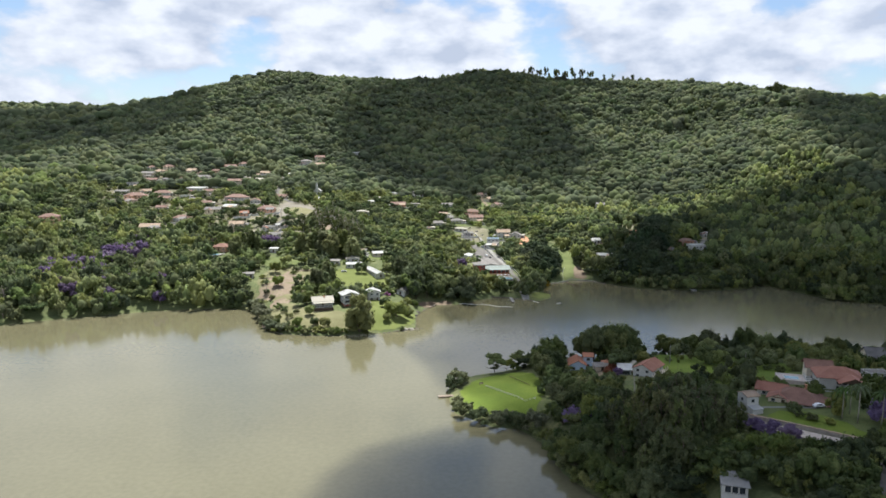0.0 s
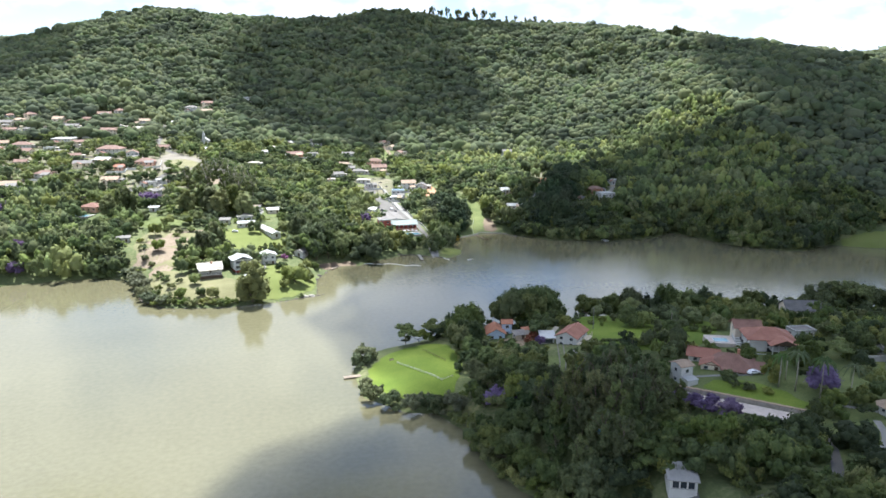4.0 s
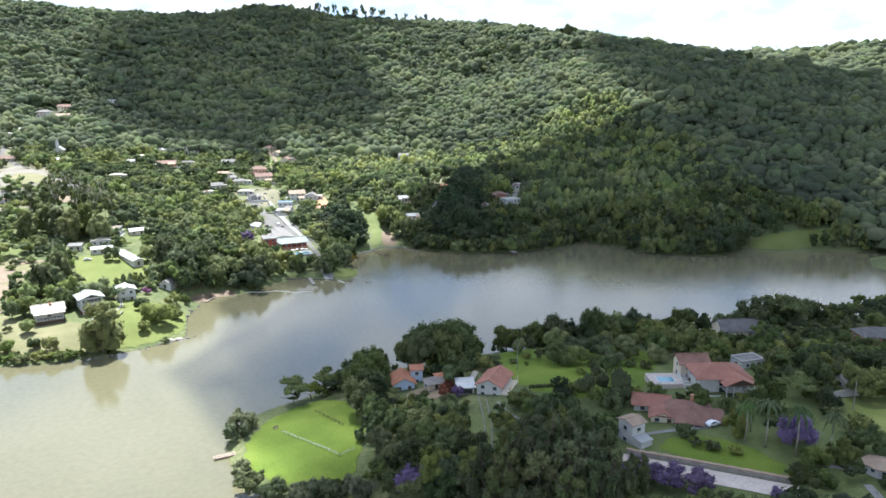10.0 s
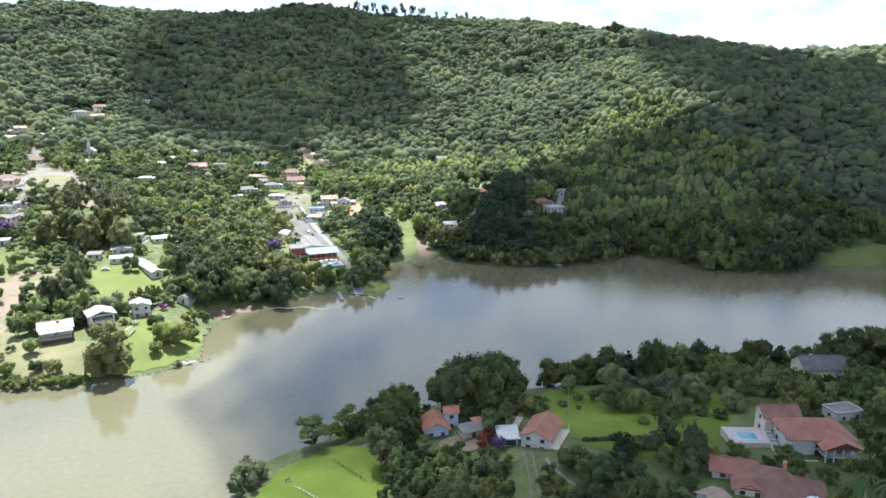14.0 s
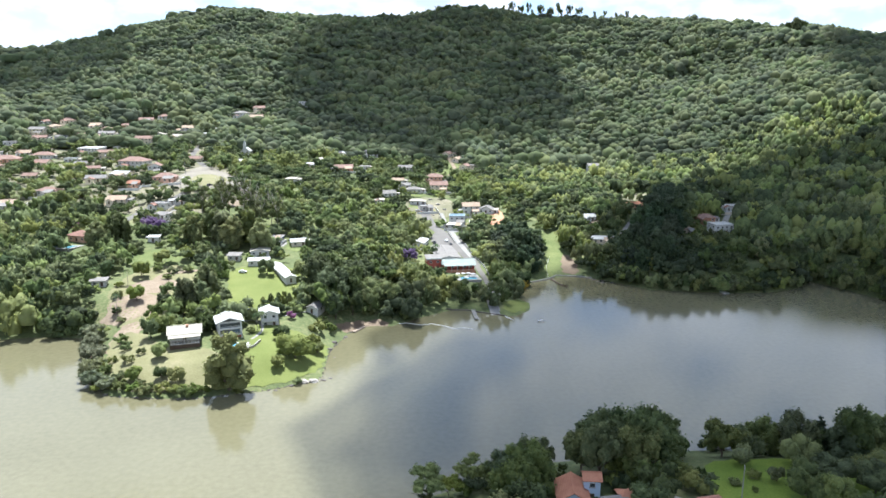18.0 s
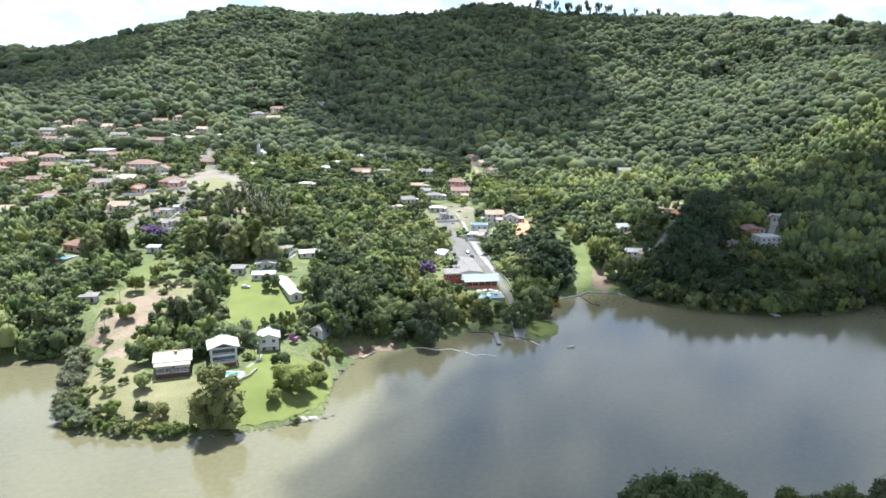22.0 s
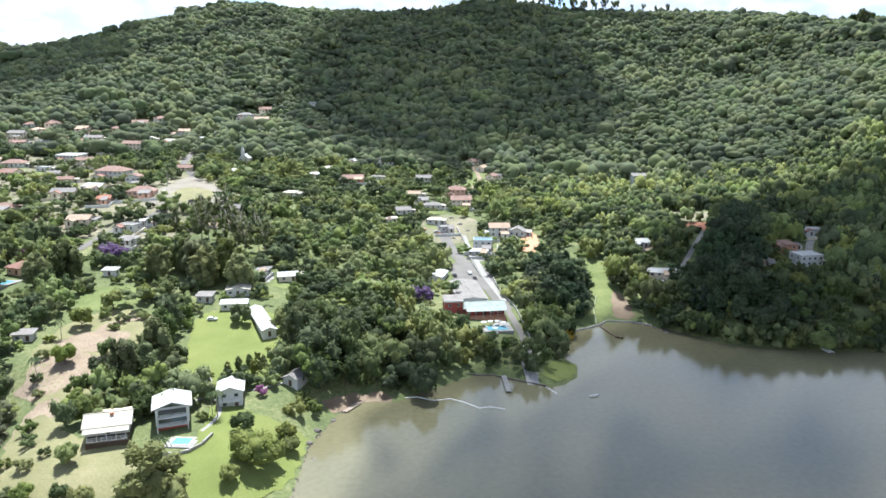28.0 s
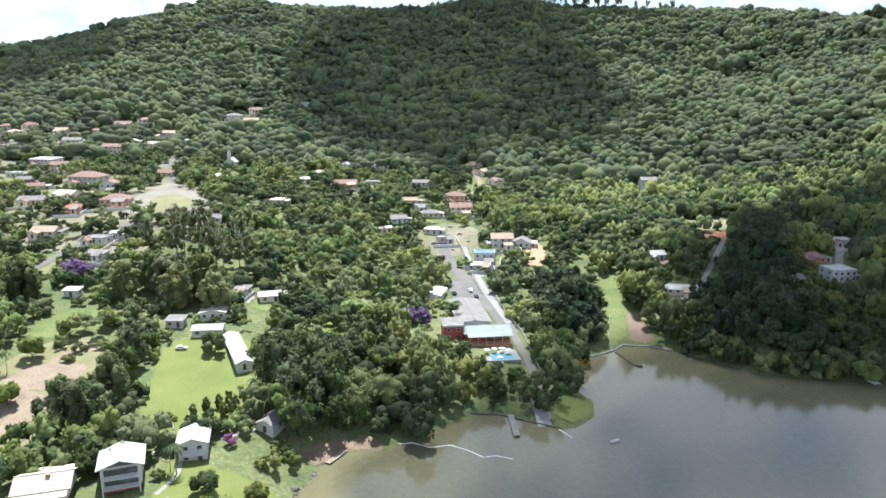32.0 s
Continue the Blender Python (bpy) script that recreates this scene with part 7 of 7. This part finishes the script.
put("grove", [(56, 222, 13, 1.0), (59, 214, 15, 1.0), (62, 228, 15, 1.0), (64, 219, 18, 1.0), (63, 208, 15, 1.0), (68, 227, 19, 1.0), (69, 213, 19, 1.0), (72, 205, 18, 1.0), (72, 220, 21, 1.0), (76, 213, 20, 1.0), (78, 224, 21, 1.0), (80, 206, 17, 1.0), (82, 216, 20, 1.0), (85, 227, 19, 1.0), (87, 210, 16, 1.0), (88, 219, 18, 1.0), (91, 229, 15, 1.0), (66, 199, 16, 1.0), (60, 198, 13, 1.0), (70, 194, 15, 1.0), (86, 238, 15, 1.0), (93, 212, 14, 1.0), (56, 206, 11, 1.1)], "feathery trees on the slope of the point")
CLEAR.extend([(75, 264, 4), (72, 254, 4), (68, 246, 4)])
put("mid", [(58, 250, 8, 1.1), (62, 258, 7, 1.2), (56, 260, 8, 1.1), (86, 250, 7, 1.2), (90, 262, 6, 1.2), (80, 246, 7, 1.1), (76, 240, 9, 1.0), (62, 238, 9, 1.0), (88, 270, 5, 1.3), (66, 272, 6, 1.2), (60, 276, 7, 1.1)], "trees beside the wheel tracks")
put("shrub", [(39.5, 233, 5, 1.2), (39.5, 226, 5, 1.3), (40, 219, 5.5, 1.2), (43, 210, 5, 1.3), (46, 205, 5, 1.3), (49.5, 199, 5.5, 1.2), (53, 194, 5, 1.3), (56, 189, 5, 1.3), (59, 183, 6, 1.2), (62, 177, 5.5, 1.2), (65, 171, 6, 1.2), (68, 166, 6, 1.2), (37, 240, 5, 1.2), (34, 245, 4, 1.3)], "bushes hanging over the near bank")
put("dark", [(42, 230, 8, 1.2), (42, 222, 9, 1.2), (44, 214, 9, 1.2), (49, 207, 9, 1.2), (53, 200, 9, 1.2), (57, 194, 10, 1.1), (60, 187, 9, 1.2), (64, 180, 9, 1.2), (68, 173, 10, 1.1), (48, 214, 10, 1.1), (51, 222, 10, 1.1), (47, 226, 9, 1.2), (62, 190, 11, 1.0), (52, 232, 10, 1.1)], "trees along the near bank of the point")
put("purple", [(99, 222, 5, 1.6), (104, 217, 5.5, 1.6), (110, 212, 5, 1.5), (124, 202, 3, 1.5), (48, 244, 7, 1.1), (53, 242, 6, 1.0), (144, 219, 9, 1.0), (74, 287, 4, 1.0)], "purple trees on the point")
put("purple", [(-239, 441, 10.0, 1.1), (-243, 477, 10.7, 1.2), (-216, 444, 10, 1.0), (-185, 451, 9, 1.0), (-192, 470, 9, 1.0), (-251, 531, 12.4, 1.2), (-236, 525, 11.6, 1.0), (-245, 568, 11.6, 1.1), (-228, 574, 10.0, 1.0), (-254, 455, 10.0, 1.1), (-222, 462, 10, 1.1), (-256, 503, 11.6, 1.2), (-248, 512, 12.4, 1.1), (-262, 520, 11.6, 1.1), (-250, 535, 12.4, 1.1), (-240, 545, 11.6, 1.1), (-262, 492, 11.6, 1.1), (-246, 492, 10.7, 1.1), (-258, 480, 10.7, 1.1), (-272, 475, 10.7, 1.1), (-232, 548, 10.7, 1.0), (-270, 505, 11.6, 1.1), (-276, 488, 10.7, 1.1), (-284, 500, 10.7, 1.0),
               (-225, 500, 8, 1.0), (-216, 480, 8, 1.0), (-140, 572, 9, 1.2), (-146, 576, 8, 1.1), (14, 552, 7, 1.3), (9, 556, 6, 1.2), (-198, 600, 8, 1.0), (-286, 470, 8, 1.0), (300, 560, 7, 1.1), (330, 540, 7, 1.1)], "purple trees on the hillside")
put("pink", [(-36, 451, 4, 1.0), (-186, 572, 6, 1.0)], "pink flowering trees")
put("red", [(72, 292, 4.5, 1.1), (70, 289, 3.5, 1.1)], "red-leaved trees by the shore houses")
put("yellow", [(80, 533, 5, 1.0), (78, 528, 4, 1.0)], "yellow flowering trees")
put("stand", [(150, 545, 14, 1.1), (158, 538, 13, 1.2), (166, 542, 14, 1.1), (160, 550, 16, 1.1), (152, 558, 16, 1.0), (168, 554, 16, 1.1), (145, 553, 13, 1.2), (162, 562, 18, 1.0), (142, 584, 14, 1.0), (148, 574, 16, 1.0), (156, 582, 18, 1.0), (164, 572, 19, 1.0), (160, 594, 19, 1.0), (168, 586, 20, 1.0), (176, 576, 19, 1.1), (180, 588, 20, 1.1), (172, 598, 22, 1.0),
              (168, 608, 21, 1.0), (178, 608, 24, 1.1), (187, 600, 20, 1.1), (184, 618, 25, 1.1), (176, 622, 23, 1.0), (192, 612, 24, 1.1), (188, 630, 26, 1.1), (196, 626, 24, 1.1), (192, 642, 24, 1.1), (202, 640, 23, 1.1), (200, 654, 22, 1.1), (210, 660, 20, 1.1), (206, 674, 18, 1.1)], "dark conifers by the inlet")
put("stand", [(70, 575, 15, 1.2), (73, 583, 17, 1.1), (71, 593, 15, 1.2), (81, 557, 13, 1.2), (75, 563, 14, 1.2), (88, 556, 11, 1.3), (92, 563, 11, 1.3), (94, 586, 13, 1.2), (80, 598, 15, 1.2), (88, 600, 13, 1.2), (78, 572, 19, 1.1), (85, 578, 18, 1.1), (90, 568, 12, 1.3), (84, 564, 13, 1.3), (90, 584, 15, 1.2), (86, 591, 18, 1.1), (79, 584, 19, 1.1), (93, 576, 10, 1.3)], "dark trees between lane and meadow")
put("dark", [(66, 566, 12, 1.2), (72, 556, 12, 1.2), (66, 550, 10, 1.2), (73, 544, 11, 1.2), (68, 536, 10, 1.2), (74, 528, 10, 1.2), (80, 536, 9, 1.2), (70, 578, 13, 1.1), (68, 520, 9, 1.2)], "round trees beside the lane")
put("gum", [(-110, 610, 24, 1.1), (-104, 604, 25, 1.1), (-98, 612, 26, 1.1), (-92, 604, 24, 1.1), (-104, 594, 22, 1.1), (-86, 596, 24, 1.1), (-90, 584, 22, 1.2), (-80, 588, 22, 1.2), (-76, 600, 24, 1.1), (-120, 600, 20, 1.1), (-70, 590, 22, 1.2)], "pale-trunked trees under the square")
put("tall", [(-96, 560, 20, 1.3), (-88, 552, 20, 1.3), (-80, 560, 21, 1.3), (-104, 566, 19, 1.3), (-72, 550, 18, 1.3), (-112, 556, 17, 1.3), (-150, 545, 20, 1.2), (-154, 552, 19, 1.2), (-160, 538, 17, 1.2)], "tall trees above the terraces")
put("ridge", [(158 + 8.2 * k + 3 * (k % 2), 1422 - 0.9 * k, 21 + 4 * (k % 3) + 3 * (k % 2), 1.0) for k in range(17)] + [(312 + 17 * k, 1402 - 6 * k, 19 + 3 * (k % 2), 1.0) for k in range(4)], "row of slender trees along the ridge")
put("dark", [(510, 1118, 20, 0.8), (517, 1112, 24, 0.8), (524, 1116, 19, 0.8), (50, 1434, 16, 1.0), (62, 1434, 18, 1.0), (75, 1432, 15, 1.0), (664, 884, 15, 0.7), (-360, 1404, 14, 1.0)], "tall trees on the ridge")
for x, y, h in ((-52, 407, 9), (-46, 436, 8), (-48, 437, 7), (-118, 462, 8), (-124, 490, 7), (137, 222, 12), (141, 216, 12), (134, 226, 10), (148, 212, 11), (139, 230, 9), (128, 288, 8), (-20, 540, 9), (30, 560, 8)):
    palm(x, y, h)
for k in range(16):
    bare_tree(-262 - rng.uniform(-6, 50), 412 + rng.uniform(-6, 60), rng.uniform(6, 11))


put("tall", [(-52, 466, 5, 1.0), (-49, 469, 5.5, 1.0), (-46, 472, 5, 1.0), (-43, 467, 5.5, 1.0), (-41, 473, 4.5, 1.0)], "small columnar trees on the lawn")
put("dark", [(-84, 452, 10, 1.0), (-95, 447, 9, 1.0), (-96, 462, 8, 1.1), (-88, 466, 11, 1.0), (-92, 474, 9, 1.0)], "dark trees on the terraces")
put("shrub", [(-118, 462, 3, 1.2), (-112, 452, 3, 1.3), (-122, 473, 4, 1.1), (-127, 487, 3, 1.3), (-108, 507, 4, 1.1), (-116, 510, 5, 1.0), (-101, 512, 4, 1.1), (-103, 430, 4, 1.3), (-97, 421, 4, 1.2), (-91, 409, 3.5, 1.4), (-99, 412, 3, 1.2), (-108, 500, 3, 1.2)], "shrubs on the dry slope")
CLEAR.extend([(47, 588, 7), (41, 603, 7), (51, 573, 6), (30, 612, 7), (83, 171, 7), (76, 170, 6), (98, 326, 6.5), (102, 338, 6), (14, 551, 8), (-34, 452, 7), (-30, 441, 8), (-24, 432, 8), (-38, 441, 6)])
# ---- joined woods ----
def scatter(x0, x1, y0, y1, step):
    xs, ys = np.arange(x0, x1, step), np.arange(y0, y1, step * 0.87)
    px, py = np.meshgrid(xs, ys)
    px = px + (np.arange(len(ys)) % 2)[:, None] * step / 2
    p = np.stack([px.ravel(), py.ravel()], 1)
    return p + rng.uniform(-0.42, 0.42, p.shape) * step


def free_of(p, margin=0.0):
    ok = lake_distance(p) > np.where((p[:, 0] > 20) & (p[:, 0] < 122) & (p[:, 1] > 440), 3.0, 0.3)
    for x, y, r in CLEAR:
        ok &= np.hypot(p[:, 0] - x, p[:, 1] - y) > r + margin
    for outline in OPEN:
        ok &= ~in_outline(p, outline)
    for x, y, r in PLACED:
        ok &= np.hypot(p[:, 0] - x, p[:, 1] - y) > r * 0.8
    return p[ok]


def wood(name, label, p, crowns, radius, tall, material, lift=0.0, yard=34.0, vary=0.26):
    """One joined wood: a crown with its tone on every point."""
    n = len(p)
    z = ground_at(p)
    r = radius * np.exp(rng.normal(0, vary, n)).clip(0.4, 2.1)
    h = tall * rng.uniform(0.75, 1.25, n) * (r / radius) ** 0.6
    grove = np.sin(p[:, 0] * 0.021 + 2 * np.sin(p[:, 1] * 0.013)) + np.sin(p[:, 1] * 0.034 + 1.7 * np.sin(p[:, 0] * 0.027)) + np.sin(p[:, 0] * 0.083 + p[:, 1] * 0.061)
    tone = np.clip(0.5 + 0.26 * rng.normal(0, 1, n) + 0.11 * grove - 0.12 * (r / radius - 1), 0, 1)
    h = h * (1 + 0.10 * grove)
    for x, y, cr in CLEAR:
        ahead = np.array((25.0, 190.0)) - (x, y)
        ahead /= np.linalg.norm(ahead)
        along = (p - (x, y)) @ ahead
        across = np.abs((p[:, 0] - x) * ahead[1] - (p[:, 1] - y) * ahead[0])
        front = (across < cr * 0.9) & (along > 0) & (along < yard)
        h = np.where(front, np.minimum(h, 2.2 + along * 0.16), h)
        r = np.where(front, np.minimum(r, 2.2 + along * 0.08), r)
    pick = rng.integers(0, len(crowns), n)
    turn = rng.uniform(0, 6.283, n)
    vs, fs, ts, base = [], [], [], 0
    for k, (cv, cf) in enumerate(crowns):
        ids = np.nonzero(pick == k)[0]
        if not len(ids):
            continue
        c, s = np.cos(turn[ids])[:, None], np.sin(turn[ids])[:, None]
        x = (cv[None, :, 0] * c - cv[None, :, 1] * s) * r[ids][:, None] + p[ids, 0][:, None]
        y = (cv[None, :, 0] * s + cv[None, :, 1] * c) * r[ids][:, None] + p[ids, 1][:, None]
        zz = cv[None, :, 2] * h[ids][:, None] * (1 - lift) + z[ids][:, None] + lift * h[ids][:, None]
        vs.append(np.stack([x, y, zz], -1).reshape(-1, 3))
        fs.append((cf[None] + (np.arange(len(ids)) * len(cv))[:, None, None]).reshape(-1, 3) + base)
        ts.append(np.repeat(tone[ids], len(cv)))
        base += len(ids) * len(cv)
    m = sheet(name, np.concatenate(vs), np.concatenate(fs), material)
    a = m.attributes.new("tone", "FLOAT", "POINT")
    a.data.foreach_set("value", np.concatenate(ts).astype(np.float32))
    return tagged(new(name, m), label, "forest", kind="stuff")


far_crowns = [crown(4, 8, 0.58, "round", 0.13, 0.26) for _ in range(14)]
slim_crowns = [crown(6, 44, 0.48, "round", 0.11, 0.28) for _ in range(10)] + [crown(6, 40, 0.46, "tall", 0.11, 0.28)]
mid_crowns = [crown(4, 110, 0.50, "round", 0.095, 0.28, (1, 1, 1), 4, 0.75) for _ in range(11)] + [crown(6, 110, 0.46, "tall", 0.10, 0.28, (1, 1, 1), 3), crown(4, 110, 0.42, "flat", 0.10, 0.28, (1, 1, 1), 4)]
near_crowns = [crown(5, 260, 0.48, "round", 0.085, 0.28, (1, 1, 1), 5) for _ in range(9)] + [crown(7, 280, 0.44, "tall", 0.09, 0.28, (1, 1, 1), 4) for _ in range(2)] + [crown(5, 250, 0.40, "flat", 0.085, 0.28, (1, 1, 1), 5) for _ in range(2)]

p = scatter(-760, 760, 820, 1475, 9.3)
p = p[(p[:, 1] > 850 - 0.12 * np.abs(p[:, 0])) & ((p[:, 1] < 1190) | (p[:, 0] < 560)) & (np.abs(p[:, 0]) < 0.62 * p[:, 1] + 40)]
wood("mountain_forest", "dense green subtropical forest covering the mountain", free_of(p), far_crowns, 6.9, 9.0, LEAF_HAZED, vary=0.34)
p = scatter(420, 760, 420, 860, 9.5)
wood("slope_forest", "dense dark forest on the slope above the lake", free_of(p), far_crowns, 7.0, 9.2, LEAF_HAZED, vary=0.34)
p = scatter(-760, -420, 330, 900, 10.5)
wood("west_forest", "green woodland west of the village", free_of(p), far_crowns, 6.6, 11.0, LEAF_FAR)
p = np.r_[scatter(-1500, -560, 1250, 1700, 22), scatter(760, 1700, 900, 1800, 26)]
wood("ridge_forest", "hazy forest on the distant ridges", free_of(p), far_crowns, 15.0, 15.0, LEAF_HAZED)
p = scatter(-420, 420, 380, 850, 7.9)
p = p[(p[:, 1] < 860 - 0.12 * np.abs(p[:, 0])) & (p[:, 1] > 440 - (p[:, 0] < 100) * 80)]
dense = (p[:, 0] > 105) | (p[:, 1] < 545) & (p[:, 0] > -30) | (p[:, 0] < -190) & (p[:, 1] < 600) | (p[:, 0] < -136) & (p[:, 1] < 540)
def glade(q):
    """Low where yards and small clearings open between the village trees."""
    return np.sin(q[:, 0] * 0.16 + 2.2 * np.sin(q[:, 1] * 0.05)) + np.sin(q[:, 1] * 0.14 + 1.9 * np.sin(q[:, 0] * 0.06)) + 1.2 * (q[:, 0] > -120)


built = (p[:, 0] < -100) & (p[:, 1] > 600)
wood("village_wood", "leafy green trees between the village houses", free_of(p[~dense & (rng.uniform(0, 1, len(p)) < np.where(built, 0.80, 0.86)) & (glade(p) > np.where(built, -0.85, -0.75))]), mid_crowns, 4.4, 7.0, LEAF_FAR, yard=32.0, vary=0.40)
rim = []
for (x0, y0), (x1, y1) in zip(SHORE_FOREST[:12], SHORE_FOREST[1:13]):
    n = max(1, int(math.hypot(x1 - x0, y1 - y0) / 4.5))
    rim += [(x0 + (x1 - x0) * k / n + rng.uniform(-1, 1), y0 + (y1 - y0) * k / n + rng.uniform(0.5, 3)) for k in range(n)]
upper = p[:, 1] > np.where(p[:, 0] > 230, 560, 640)
wood("upper_wood", "dense leafy woodland on the slope above the shore", free_of(p[dense & upper]), slim_crowns, 5.0, 10.0, LEAF_FAR)
west = p[:, 0] < -60
wood("west_wood", "leafy green trees west of the terraces", free_of(p[dense & ~upper & west]), mid_crowns, 5.0, 10.0, LEAF_FAR)
wood("shore_wood", "dense dark leafy woodland along the lake shore", free_of(np.r_[p[dense & ~upper & ~west], np.array(rim)]), mid_crowns, 5.0, 10.0, LEAF_POINT)
p = scatter(24, 420, 140, 345, 7.2)
gaps = np.sin(p[:, 0] * 0.11 + 1.5 * np.sin(p[:, 1] * 0.07)) + np.sin(p[:, 1] * 0.13) + rng.normal(0, 0.5, len(p))
p = p[(gaps > -1.1) | (p[:, 0] < 62) | (p[:, 0] > 165) | (p[:, 1] < 205) | (p[:, 0] < 100) & (p[:, 1] < 258)]
thicket = scatter(56, 170, 150, 205, 6.4)
p = np.r_[p, thicket[thicket[:, 0] < 128]]
wood("inland_wood", "dark trees inland on the wooded point", free_of(p[p[:, 0] >= 190]), mid_crowns, 3.3, 6.0, LEAF_POINT, yard=26.0, vary=0.42)
wood("point_wood", "dense dark trees covering the wooded point", free_of(p[p[:, 0] < 190]), near_crowns, 3.3, 6.0, LEAF_POINT, yard=26.0, vary=0.42)


# ---- cumulus clouds drifting over the valley; they cast the moving patches of shade ----
def cloud(spots, seed, layers=4, crisp=0.6, z=900.0):
    """A cloud of one or more billows whose shade falls round each (x, y, radius along x, radius along y)."""
    x0, y0 = spots[0][:2]
    t = thing("cumulus_cloud", "soft white cumulus cloud above the valley", "cloud", pose(x0, y0, z), "clouds")
    for n, (x, y, rx, ry) in enumerate(spots):
        up = (z - height(x, y)) / SUN_WAY.z
        at = pose(x + SUN_WAY.x * up - x0, y + SUN_WAY.y * up - y0, 0)
        for k in range(layers):
            grow = 1.0 + (k - layers * 0.6) * 0.22 * (1 - crisp)
            bm = bmesh.new()
            bmesh.ops.create_icosphere(bm, subdivisions=4, radius=1.0)
            for v in bm.verts:
                d = v.co.normalized()
                bulge = grow + (1.1 - crisp) * (0.34 * noise.noise(d * 1.6 + Vector((seed + n, k * 0.2, 0))) + 0.22 * noise.noise(d * 4.5 + Vector((seed + n, k, 3))))
                v.co = Vector((d.x * rx * bulge, d.y * ry * bulge, d.z * 60 * bulge if d.z > 0 else d.z * 18 * bulge))
            m = bpy.data.meshes.new("billow")
            bm.to_mesh(m)
            bm.free()
            m.materials.append(CLOUD)
            m.polygons.foreach_set("use_smooth", [True] * len(m.polygons))
            part("billow", m, None, t, at=at)


cloud([(15, 1150, 195, 245), (150, 1370, 160, 70)], 1.0, 2, 0.2)
cloud([(-660, 1230, 240, 230)], 2.0, 2, 0.3)
cloud([(725, 780, 285, 330), (345, 600, 205, 125)], 3.0, 4, 0.8)
cloud([(264, 392, 260, 180)], 5.0, 4, 0.6)
cloud([(30, 198, 66, 56), (112, 212, 70, 64)], 6.0, 4, 0.4)
